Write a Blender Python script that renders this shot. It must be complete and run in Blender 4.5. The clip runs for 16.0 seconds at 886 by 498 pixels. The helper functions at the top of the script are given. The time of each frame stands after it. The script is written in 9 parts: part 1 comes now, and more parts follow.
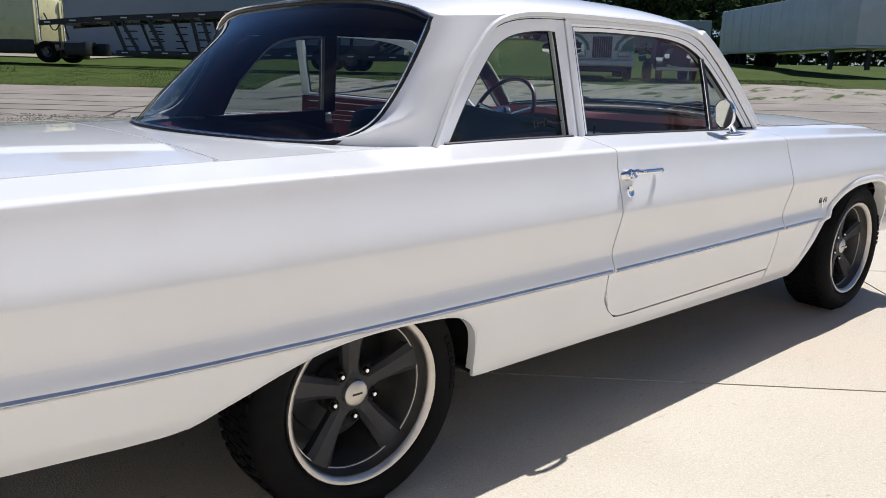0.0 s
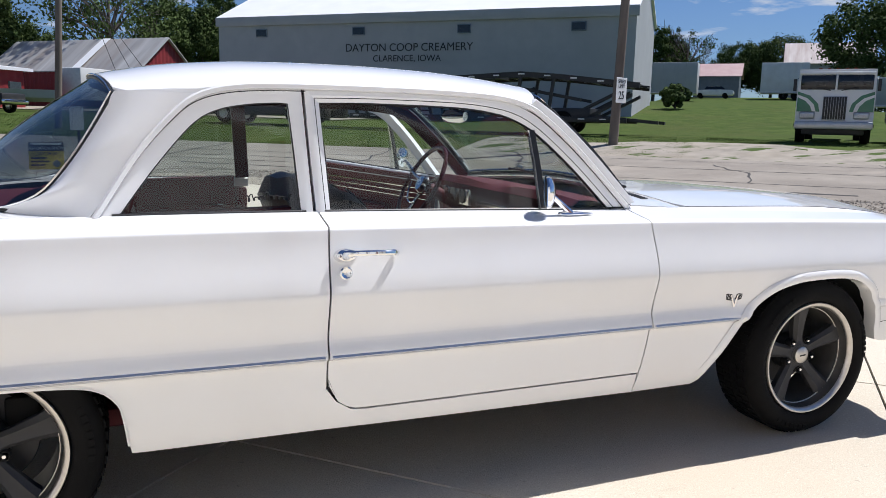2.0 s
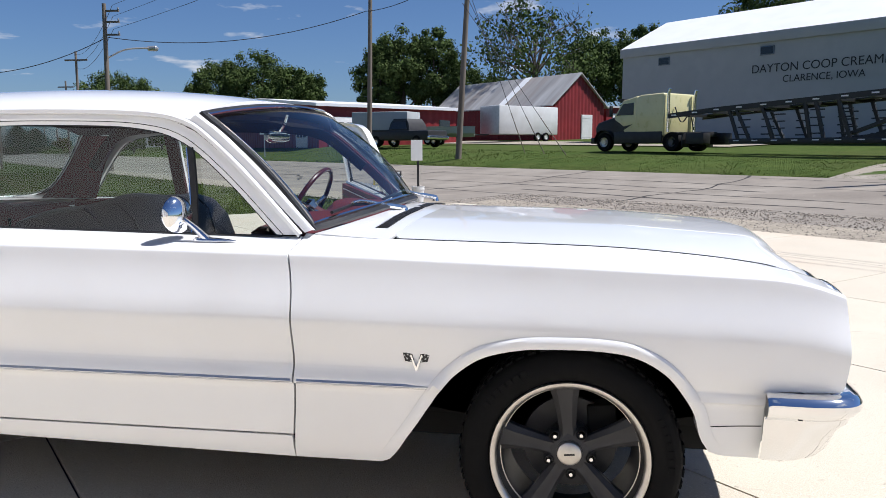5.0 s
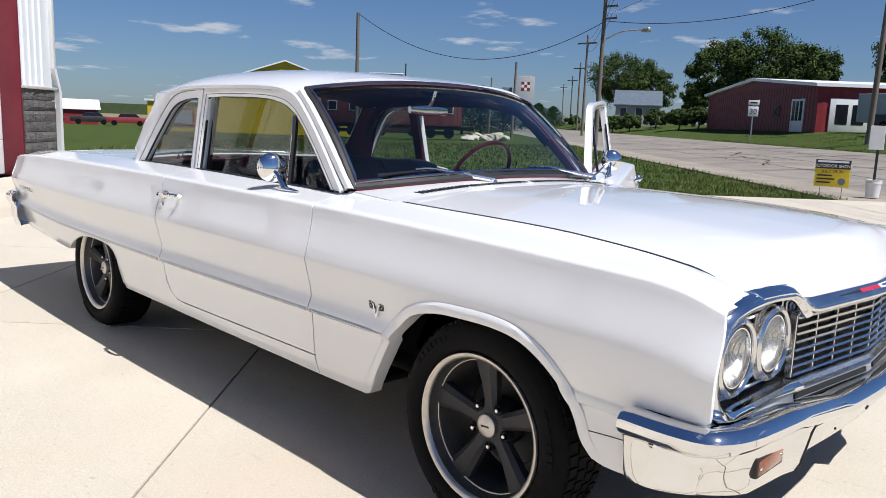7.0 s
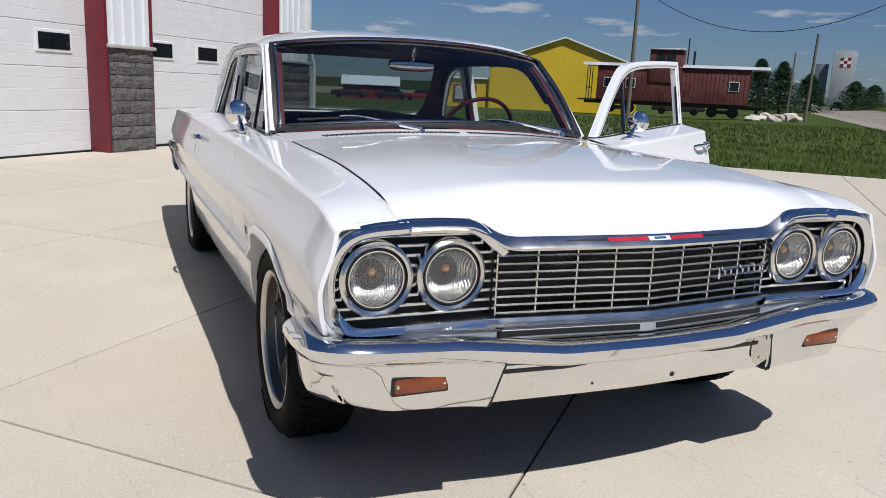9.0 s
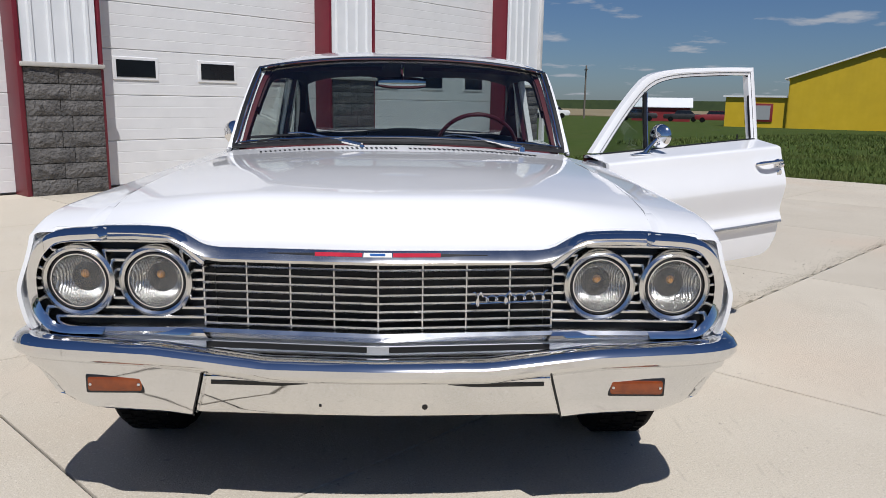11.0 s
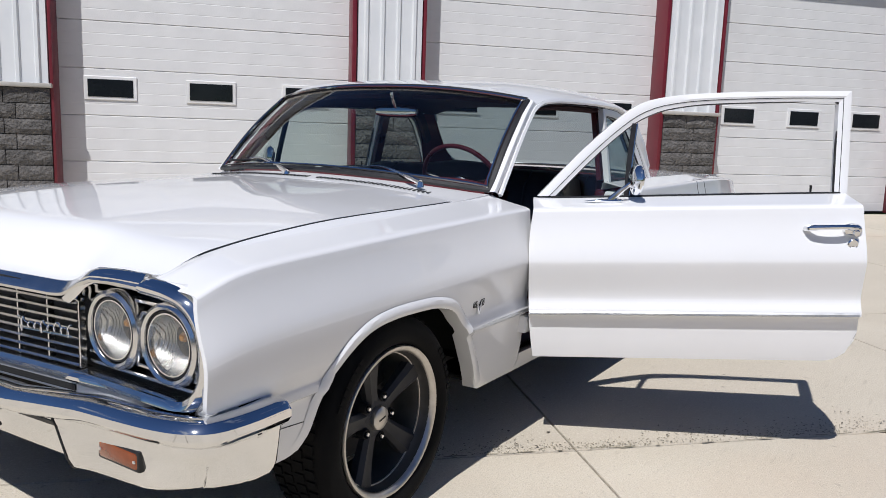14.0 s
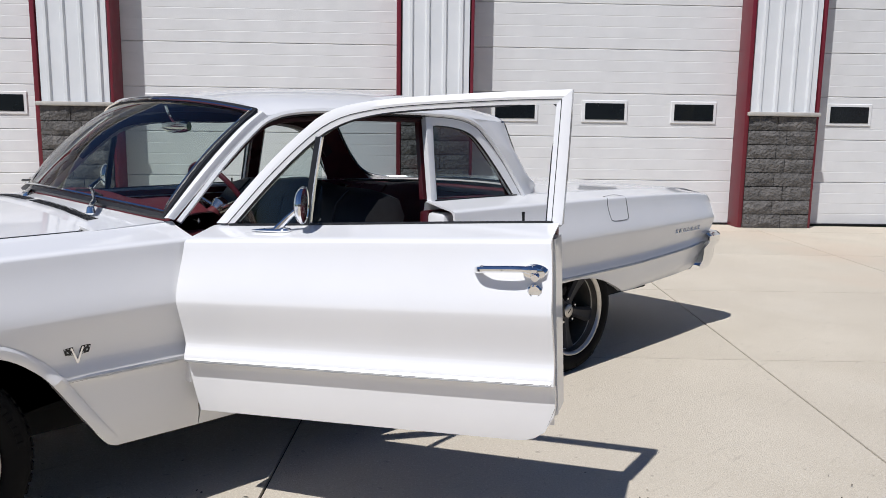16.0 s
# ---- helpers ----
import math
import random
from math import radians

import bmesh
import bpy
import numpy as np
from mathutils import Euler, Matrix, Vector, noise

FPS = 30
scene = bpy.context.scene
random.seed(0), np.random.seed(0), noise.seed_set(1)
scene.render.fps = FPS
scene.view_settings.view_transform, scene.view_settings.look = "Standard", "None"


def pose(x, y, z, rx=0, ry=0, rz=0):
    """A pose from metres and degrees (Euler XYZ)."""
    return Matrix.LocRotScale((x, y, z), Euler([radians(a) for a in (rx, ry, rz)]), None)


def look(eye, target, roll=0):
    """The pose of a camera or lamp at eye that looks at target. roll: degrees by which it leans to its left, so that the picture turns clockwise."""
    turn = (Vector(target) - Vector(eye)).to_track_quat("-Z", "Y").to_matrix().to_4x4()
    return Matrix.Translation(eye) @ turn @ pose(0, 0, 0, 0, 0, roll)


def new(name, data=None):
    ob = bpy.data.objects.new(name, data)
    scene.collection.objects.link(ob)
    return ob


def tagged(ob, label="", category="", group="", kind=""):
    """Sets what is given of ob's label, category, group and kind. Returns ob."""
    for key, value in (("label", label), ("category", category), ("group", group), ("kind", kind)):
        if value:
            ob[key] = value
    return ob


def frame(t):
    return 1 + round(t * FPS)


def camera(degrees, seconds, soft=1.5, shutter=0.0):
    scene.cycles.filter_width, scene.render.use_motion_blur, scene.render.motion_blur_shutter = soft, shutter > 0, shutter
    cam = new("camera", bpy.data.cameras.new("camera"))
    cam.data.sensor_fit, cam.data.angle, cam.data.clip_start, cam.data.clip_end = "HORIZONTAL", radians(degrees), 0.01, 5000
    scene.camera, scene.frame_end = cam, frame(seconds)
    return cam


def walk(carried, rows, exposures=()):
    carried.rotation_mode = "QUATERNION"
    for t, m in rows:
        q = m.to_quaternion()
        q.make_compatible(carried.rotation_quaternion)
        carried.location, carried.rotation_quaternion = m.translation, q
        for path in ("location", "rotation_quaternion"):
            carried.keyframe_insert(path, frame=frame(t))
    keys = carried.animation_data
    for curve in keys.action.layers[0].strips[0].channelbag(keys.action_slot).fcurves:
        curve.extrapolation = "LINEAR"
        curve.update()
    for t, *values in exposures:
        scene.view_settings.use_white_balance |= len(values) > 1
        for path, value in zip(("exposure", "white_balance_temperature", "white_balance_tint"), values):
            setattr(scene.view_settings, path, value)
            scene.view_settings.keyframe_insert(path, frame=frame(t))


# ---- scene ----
cam = camera(60.0, 16.0, 0.8)
PATH = [
    (0, (-4.106, -2.485, 1.184), (-2.836, -1.009, 0.729), 1.1),
    (0.5, (-3.782, -2.801, 1.2), (-2.612, -1.235, 0.78), 1.4),
    (1, (-3.419, -3.008, 1.212), (-2.37, -1.349, 0.829), 1.6),
    (1.5, (-3.005, -3.121, 1.236), (-2.1, -1.372, 0.886), 1.5),
    (2, (-2.6, -3.211, 1.256), (-1.852, -1.383, 0.937), 1.3),
    (2.5, (-2.146, -3.204, 1.234), (-1.55, -1.317, 0.94), 1.1),
    (3, (-1.67, -3.259, 1.238), (-1.208, -1.332, 0.962), 0.8),
    (3.2, (-1.498, -3.267, 1.25), (-1.09, -1.328, 0.981), 0.5),
    (5.3, (0.217, -3.084, 1.239), (-0.276, -1.163, 0.986), 0.2),
    (5.5, (0.366, -3.048, 1.241), (-0.247, -1.162, 0.985), 0.3),
    (6, (0.713, -2.902, 1.213), (-0.198, -1.143, 0.938), 0.9),
    (6.5, (1.099, -2.725, 1.239), (-0.085, -1.141, 0.936), 1.6),
    (7, (1.477, -2.559, 1.247), (0.074, -1.172, 0.917), 2.1),
    (7.5, (1.793, -2.269, 1.234), (0.234, -1.066, 0.882), 2.4),
    (8, (2.122, -2.017, 1.247), (0.457, -0.972, 0.879), 2.7),
    (8.5, (2.311, -1.73, 1.203), (0.572, -0.823, 0.81), 2.7),
    (9, (2.506, -1.41, 1.196), (0.712, -0.63, 0.783), 2.6),
    (9.5, (2.678, -1.118, 1.2), (0.835, -0.474, 0.77), 2.5),
    (10, (2.751, -0.725, 1.203), (0.855, -0.25, 0.777), 2.0),
    (10.2, (2.772, -0.55, 1.208), (0.855, -0.158, 0.792), 1.7),
    (12.3, (2.608, 1.155, 1.188), (0.708, 0.635, 0.844), 1.6),
    (12.5, (2.532, 1.312, 1.217), (0.657, 0.705, 0.873), 1.9),
    (13, (2.355, 1.657, 1.222), (0.547, 0.865, 0.9), 2.1),
    (13.5, (2.106, 1.968, 1.229), (0.375, 1.018, 0.911), 2.1),
    (14, (1.814, 2.239, 1.224), (0.147, 1.179, 0.912), 2.0),
    (14.5, (1.52, 2.581, 1.256), (-0.076, 1.417, 0.939), 1.7),
    (15, (1.128, 2.86, 1.258), (-0.4, 1.606, 0.95), 1.3),
    (15.5, (0.735, 3.137, 1.291), (-0.722, 1.802, 0.981), 1.1),
    (16, (0.32, 3.309, 1.293), (-1.062, 1.896, 0.987), 0.8),
]
EXPOSURES = [(0, 0.14, 6050, 12), (1, 0.26, 6050, 12), (3, 0.40, 6050, 12), (5.5, 0.42, 6050, 12), (7, 0.22, 6050, 12), (8, 0.02, 6050, 12), (9, -0.21, 6050, 12), (10.2, -0.31, 6050, 12), (12.5, -0.28, 6050, 12), (16, -0.25, 6050, 12)]
walk(cam, [(t, look(e, g, r)) for t, e, g, r in PATH], EXPOSURES)

# ---- world, sun ----
SUN = Vector((0.60, 0.09, 1.0)).normalized()
world = bpy.data.worlds.new("sky")
scene.world = world
world.use_nodes = True
wn = world.node_tree.nodes
wl = world.node_tree.links
sky = wn.new("ShaderNodeTexSky")
sky.sky_type = "NISHITA"
sky.sun_disc = False
sky.sun_elevation = math.asin(SUN.z)
sky.sun_rotation = math.atan2(SUN.x, SUN.y)
sky.air_density, sky.dust_density, sky.ozone_density = 1.0, 0.35, 2.0
sky.altitude = 0
# small fair-weather clouds, thickest low over the horizon
wtc = wn.new("ShaderNodeTexCoord")
wsep = wn.new("ShaderNodeSeparateXYZ")
wl.new(wtc.outputs["Generated"], wsep.inputs[0])
wz = wn.new("ShaderNodeMath")
wz.operation = "ADD"
wz.inputs[1].default_value = 0.10
wl.new(wsep.outputs["Z"], wz.inputs[0])
wdx, wdy = wn.new("ShaderNodeMath"), wn.new("ShaderNodeMath")
for nd, ch in ((wdx, "X"), (wdy, "Y")):
    nd.operation = "DIVIDE"
    wl.new(wsep.outputs[ch], nd.inputs[0])
    wl.new(wz.outputs[0], nd.inputs[1])
wcom = wn.new("ShaderNodeCombineXYZ")
wl.new(wdx.outputs[0], wcom.inputs["X"])
wl.new(wdy.outputs[0], wcom.inputs["Y"])
wnoise = wn.new("ShaderNodeTexNoise")
wnoise.inputs["Scale"].default_value = 1.9
wnoise.inputs["Detail"].default_value = 6.0
wnoise.inputs["Roughness"].default_value = 0.55
wl.new(wcom.outputs[0], wnoise.inputs["Vector"])
wramp = wn.new("ShaderNodeValToRGB")
wramp.color_ramp.elements[0].position = 0.60
wramp.color_ramp.elements[0].color = (0, 0, 0, 1)
wramp.color_ramp.elements[1].position = 0.70
wramp.color_ramp.elements[1].color = (0.8, 0.8, 0.8, 1)
wl.new(wnoise.outputs["Fac"], wramp.inputs[0])
wmix = wn.new("ShaderNodeMixRGB")
wmix.inputs[2].default_value = (11.5, 11.8, 12.2, 1)
wl.new(wramp.outputs[0], wmix.inputs[0])
wtint = wn.new("ShaderNodeMixRGB")
wtint.blend_type = "MULTIPLY"
wtint.inputs[0].default_value = 1.0
wtint.inputs[2].default_value = (0.81, 1.01, 1.34, 1)
wl.new(sky.outputs[0], wtint.inputs[1])
wl.new(wtint.outputs[0], wmix.inputs[1])
wbg = wn["Background"]
wbg.inputs["Strength"].default_value = 0.044
wl.new(wmix.outputs[0], wbg.inputs["Color"])

sun_data = bpy.data.lights.new("sun", "SUN")
sun_data.energy = 5.0
sun_data.angle = radians(0.53)
sun_data.color = (1.0, 0.955, 0.89)
sun_ob = new("sun", sun_data)
sun_ob.matrix_world = look(tuple(SUN * 60), (0, 0, 0))


# ---- materials ----
def principled(name, base, rough=0.5, metal=0.0, coat=0.0, coat_rough=0.03, spec=0.5):
    m = bpy.data.materials.new(name)
    m.use_nodes = True
    b = m.node_tree.nodes["Principled BSDF"]
    b.inputs["Base Color"].default_value = (*base, 1)
    b.inputs["Roughness"].default_value = rough
    b.inputs["Metallic"].default_value = metal
    b.inputs["Coat Weight"].default_value = coat
    b.inputs["Coat Roughness"].default_value = coat_rough
    b.inputs["Specular IOR Level"].default_value = spec
    return m, m.node_tree.nodes, m.node_tree.links, b


def surface(name, a, b, scale=8.0, rough=0.6, metal=0.0, coat=0.0, bump=0.0, fine=120.0, stain=None, stain_scale=0.7,
            rough_var=0.1, island=0.0, objvar=0.0, spec=0.5, stretch=(1, 1, 1), bump_dist=0.01):
    """Two-scale coloured surface: colours a to b by noise, broad stains, fine relief."""
    m, n, l, bs = principled(name, a, rough, metal, coat, spec=spec)
    tc = n.new("ShaderNodeTexCoord")
    mp = n.new("ShaderNodeMapping")
    mp.inputs["Scale"].default_value = stretch
    l.new(tc.outputs["Object"], mp.inputs[0])
    n1 = n.new("ShaderNodeTexNoise")
    n1.inputs["Scale"].default_value = scale
    n1.inputs["Detail"].default_value = 5
    l.new(mp.outputs[0], n1.inputs["Vector"])
    r1 = n.new("ShaderNodeValToRGB")
    r1.color_ramp.elements[0].color = (*a, 1)
    r1.color_ramp.elements[1].color = (*b, 1)
    r1.color_ramp.elements[0].position, r1.color_ramp.elements[1].position = 0.3, 0.7
    l.new(n1.outputs["Fac"], r1.inputs[0])
    col = r1.outputs[0]
    if stain:
        n2 = n.new("ShaderNodeTexNoise")
        n2.inputs["Scale"].default_value = stain_scale
        n2.inputs["Detail"].default_value = 4
        l.new(mp.outputs[0], n2.inputs["Vector"])
        r2 = n.new("ShaderNodeValToRGB")
        r2.color_ramp.elements[0].position, r2.color_ramp.elements[1].position = 0.45, 0.75
        r2.color_ramp.elements[0].color, r2.color_ramp.elements[1].color = (0, 0, 0, 1), (0.7, 0.7, 0.7, 1)
        l.new(n2.outputs["Fac"], r2.inputs[0])
        mx = n.new("ShaderNodeMixRGB")
        mx.inputs[2].default_value = (*stain, 1)
        l.new(r2.outputs[0], mx.inputs[0])
        l.new(col, mx.inputs[1])
        col = mx.outputs[0]
    if island or objvar:
        src = n.new("ShaderNodeNewGeometry").outputs["Random Per Island"] if island else n.new("ShaderNodeObjectInfo").outputs["Random"]
        amp = island or objvar
        mr = n.new("ShaderNodeMapRange")
        mr.inputs["To Min"].default_value, mr.inputs["To Max"].default_value = 1 - amp, 1 + amp
        l.new(src, mr.inputs["Value"])
        hs = n.new("ShaderNodeHueSaturation")
        l.new(mr.outputs[0], hs.inputs["Value"])
        l.new(col, hs.inputs["Color"])
        col = hs.outputs[0]
    l.new(col, bs.inputs["Base Color"])
    n3 = n.new("ShaderNodeTexNoise")
    n3.inputs["Scale"].default_value = fine
    n3.inputs["Detail"].default_value = 3
    l.new(mp.outputs[0], n3.inputs["Vector"])
    rr = n.new("ShaderNodeMapRange")
    rr.inputs["To Min"].default_value, rr.inputs["To Max"].default_value = max(0.02, rough - rough_var), min(1, rough + rough_var)
    l.new(n1.outputs["Fac"], rr.inputs["Value"])
    l.new(rr.outputs[0], bs.inputs["Roughness"])
    if bump:
        bp = n.new("ShaderNodeBump")
        bp.inputs["Strength"].default_value = bump
        bp.inputs["Distance"].default_value = bump_dist
        l.new(n3.outputs["Fac"], bp.inputs["Height"])
        l.new(bp.outputs[0], bs.inputs["Normal"])
    return m


def glass_mat(name, tint, rough=0.0, mirror=0.0):
    """Thin tinted pane: straight-through glass with a real surface reflection."""
    m = bpy.data.materials.new(name)
    m.use_nodes = True
    n, l = m.node_tree.nodes, m.node_tree.links
    n.remove(n["Principled BSDF"])
    tr = n.new("ShaderNodeBsdfTransparent")
    tr.inputs[0].default_value = (*tint, 1)
    gl = n.new("ShaderNodeBsdfGlossy")
    gl.inputs["Roughness"].default_value = rough
    fr = n.new("ShaderNodeLayerWeight")
    fr.inputs["Blend"].default_value = 0.5
    pw = n.new("ShaderNodeMath")
    pw.operation = "POWER"
    pw.inputs[1].default_value = 4.5
    l.new(fr.outputs["Facing"], pw.inputs[0])
    ad = n.new("ShaderNodeMath")
    ad.operation = "MULTIPLY_ADD"
    ad.inputs[1].default_value = 0.85
    ad.inputs[2].default_value = 0.06 + mirror
    l.new(pw.outputs[0], ad.inputs[0])
    mx = n.new("ShaderNodeMixShader")
    l.new(ad.outputs[0], mx.inputs[0])
    l.new(tr.outputs[0], mx.inputs[1])
    l.new(gl.outputs[0], mx.inputs[2])
    l.new(mx.outputs[0], n["Material Output"].inputs[0])
    return m


M_PAINT = surface("white_car_paint", (0.82, 0.82, 0.82), (0.84, 0.84, 0.838), scale=3, rough=0.42, coat=1.0, rough_var=0.03, stain=(0.79, 0.788, 0.78), stain_scale=2.0, spec=0.25)
M_CHROME = surface("chrome", (0.79, 0.795, 0.80), (0.85, 0.85, 0.85), scale=6, rough=0.06, metal=1.0, rough_var=0.03)
M_LIP = surface("brushed_aluminium", (0.50, 0.475, 0.44), (0.60, 0.575, 0.54), scale=40, rough=0.36, metal=1.0, rough_var=0.08)
M_BARREL = surface("dull_grey_barrel", (0.085, 0.082, 0.078), (0.12, 0.115, 0.108), scale=18, rough=0.45, metal=0.6, rough_var=0.08)
M_MOULD = surface("side_moulding_metal", (0.66, 0.66, 0.65), (0.76, 0.76, 0.75), scale=30, rough=0.40, metal=1.0, rough_var=0.08)
M_ALU = surface("polished_aluminium", (0.78, 0.75, 0.70), (0.85, 0.83, 0.79), scale=20, rough=0.2, metal=1.0, rough_var=0.06)
M_SATIN = surface("satin_bright_aluminium", (0.70, 0.695, 0.68), (0.79, 0.785, 0.77), scale=12, rough=0.19, metal=1.0, rough_var=0.06)
M_REFLECT = surface("lamp_reflector", (0.82, 0.82, 0.80), (0.88, 0.88, 0.86), scale=30, rough=0.26, metal=1.0, rough_var=0.05)
# amber colour stands in for the warm glow reflected inside the headlamps
M_AMBERGLOW = surface("painted_amber_glow", (0.62, 0.27, 0.05), (0.75, 0.36, 0.08), scale=60, rough=0.2, metal=0.3, coat=0.6)
M_SILVER = surface("silver_painted_metal", (0.40, 0.41, 0.42), (0.47, 0.48, 0.49), scale=5, rough=0.35, metal=0.6, rough_var=0.05)
M_RUBBER = surface("tyre_rubber", (0.004, 0.004, 0.0043), (0.007, 0.007, 0.007), scale=30, rough=0.75, bump=0.15, fine=300, stain=(0.010, 0.0095, 0.009), stain_scale=6, spec=0.12)
M_SEAL = surface("black_rubber_seal", (0.008, 0.008, 0.009), (0.015, 0.015, 0.016), scale=30, rough=0.45)
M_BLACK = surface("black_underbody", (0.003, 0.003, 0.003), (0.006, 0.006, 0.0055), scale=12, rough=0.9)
M_RIM = surface("dark_grey_wheel_paint", (0.034, 0.034, 0.036), (0.05, 0.05, 0.053), scale=14, rough=0.5, metal=0.25, rough_var=0.06, spec=0.35)
M_RED = surface("dark_red_vinyl", (0.085, 0.013, 0.018), (0.12, 0.019, 0.025), scale=14, rough=0.55, bump=0.12, fine=420, rough_var=0.08, spec=0.3)
M_REDPAINT = surface("dark_red_metal", (0.055, 0.007, 0.011), (0.07, 0.009, 0.014), scale=8, rough=0.3, coat=0.5)
M_VINYL = surface("black_vinyl", (0.014, 0.014, 0.017), (0.026, 0.026, 0.03), scale=18, rough=0.45, bump=0.15, fine=380)
M_HEADLINER = surface("dark_red_headliner", (0.03, 0.008, 0.011), (0.042, 0.011, 0.015), scale=16, rough=0.8, bump=0.1, fine=300)
M_GLASS = glass_mat("clear_window_glass", (0.72, 0.78, 0.76))
M_TINT = glass_mat("blue_tinted_glass", (0.42, 0.48, 0.50))
M_LENS = glass_mat("lamp_glass", (0.95, 0.95, 0.95), 0.02)
M_FLUTED = glass_mat("fluted_lamp_glass", (0.93, 0.93, 0.90), 0.12, 0.06)
fn, fl = M_FLUTED.node_tree.nodes, M_FLUTED.node_tree.links
fw = fn.new("ShaderNodeTexWave")
fw.bands_direction = "Y"
fw.inputs["Scale"].default_value = 60
fw.inputs["Distortion"].default_value = 1.5
ftc = fn.new("ShaderNodeTexCoord")
fl.new(ftc.outputs["Object"], fw.inputs["Vector"])
fb = fn.new("ShaderNodeBump")
fb.inputs["Strength"].default_value = 0.9
fb.inputs["Distance"].default_value = 0.006
fl.new(fw.outputs["Fac"], fb.inputs["Height"])
fd = fn.new("ShaderNodeBsdfDiffuse")
fd.inputs[0].default_value = (0.62, 0.60, 0.56, 1)
fmx = fn.new("ShaderNodeMixShader")
frp = fn.new("ShaderNodeMapRange")
frp.inputs["To Min"].default_value, frp.inputs["To Max"].default_value = 0.07, 0.30
fl.new(fw.outputs["Fac"], frp.inputs["Value"])
fl.new(frp.outputs[0], fmx.inputs[0])
fl.new(fn["Mix Shader"].outputs[0], fmx.inputs[1])
fl.new(fd.outputs[0], fmx.inputs[2])
fl.new(fb.outputs[0], fn["Glossy BSDF"].inputs["Normal"])
fl.new(fb.outputs[0], fd.inputs["Normal"])
fl.new(fmx.outputs[0], fn["Material Output"].inputs[0])
rn, rl = M_REFLECT.node_tree.nodes, M_REFLECT.node_tree.links
rw, rtc, rb = rn.new("ShaderNodeTexWave"), rn.new("ShaderNodeTexCoord"), rn.new("ShaderNodeBump")
rw.bands_direction = "Y"
rw.inputs["Scale"].default_value, rw.inputs["Distortion"].default_value = 55, 2.5
rb.inputs["Strength"].default_value, rb.inputs["Distance"].default_value = 0.7, 0.004
rl.new(rtc.outputs["Object"], rw.inputs["Vector"])
rl.new(rw.outputs["Fac"], rb.inputs["Height"])
rl.new(rb.outputs[0], rn["Principled BSDF"].inputs["Normal"])
M_AMBER = surface("amber_plastic", (0.17, 0.034, 0.005), (0.24, 0.050, 0.007), scale=40, rough=0.18, coat=0.6)
M_WHITE = surface("white_paint", (0.74, 0.74, 0.73), (0.80, 0.80, 0.79), scale=5, rough=0.45, stain=(0.66, 0.65, 0.62), stain_scale=1.2)
M_MIRROR = surface("mirror_glass", (0.9, 0.9, 0.9), (0.92, 0.92, 0.92), scale=3, rough=0.02, metal=1.0, rough_var=0.01)
M_BADGE = surface("red_enamel", (0.45, 0.02, 0.04), (0.55, 0.03, 0.05), scale=20, rough=0.2, coat=0.8)
M_BLUE = surface("blue_enamel", (0.03, 0.10, 0.32), (0.04, 0.13, 0.38), scale=20, rough=0.2, coat=0.8)


# ---- building helpers ----
def finish(bm, sharp=35.0, merge=0.0004):
    bmesh.ops.remove_doubles(bm, verts=bm.verts[:], dist=merge)
    bmesh.ops.dissolve_degenerate(bm, edges=bm.edges[:], dist=merge)
    bmesh.ops.recalc_face_normals(bm, faces=bm.faces[:])
    for f in bm.faces:
        f.smooth = sharp > 0
    return bm


def part(name, bm, material, parent=None, label="", sharp=35.0, matrix=None):
    """One mesh object from a bmesh, under a thing or a part."""
    me = bpy.data.meshes.new(name)
    if isinstance(bm, tuple):
        me.from_pydata(bm[0], [], bm[1])
        me.validate()
        for p in me.polygons:
            p.use_smooth = sharp > 0
    else:
        bm.to_mesh(me)
        bm.free()
    if sharp > 0:
        me.set_sharp_from_angle(angle=radians(sharp))
    for mm in (material if isinstance(material, (list, tuple)) else [material]):
        me.materials.append(mm)
    ob = new(name, me)
    if parent:
        ob.parent = parent
    if matrix is not None:
        ob.matrix_basis = matrix
    if label:
        ob["label"] = label
    return ob


def thing(name, label, category, matrix=None, group="", kind=""):
    ob = new(name)
    ob.empty_display_size = 0.2
    if matrix is not None:
        ob.matrix_basis = matrix
    return tagged(ob, label, category, group, kind)


def loft(rows, closed=False, caps=False):
    """Skin a grid of points; closed joins each row's end to its start."""
    bm = bmesh.new()
    vs = [[bm.verts.new(p) for p in r] for r in rows]
    k = len(rows[0])
    for a, b in zip(vs, vs[1:]):
        for j in range(k if closed else k - 1):
            try:
                bm.faces.new((a[j], a[(j + 1) % k], b[(j + 1) % k], b[j]))
            except ValueError:
                pass
    if caps:
        for r in (vs[0], vs[-1]):
            try:
                bm.faces.new(r)
            except ValueError:
                pass
    return finish(bm)


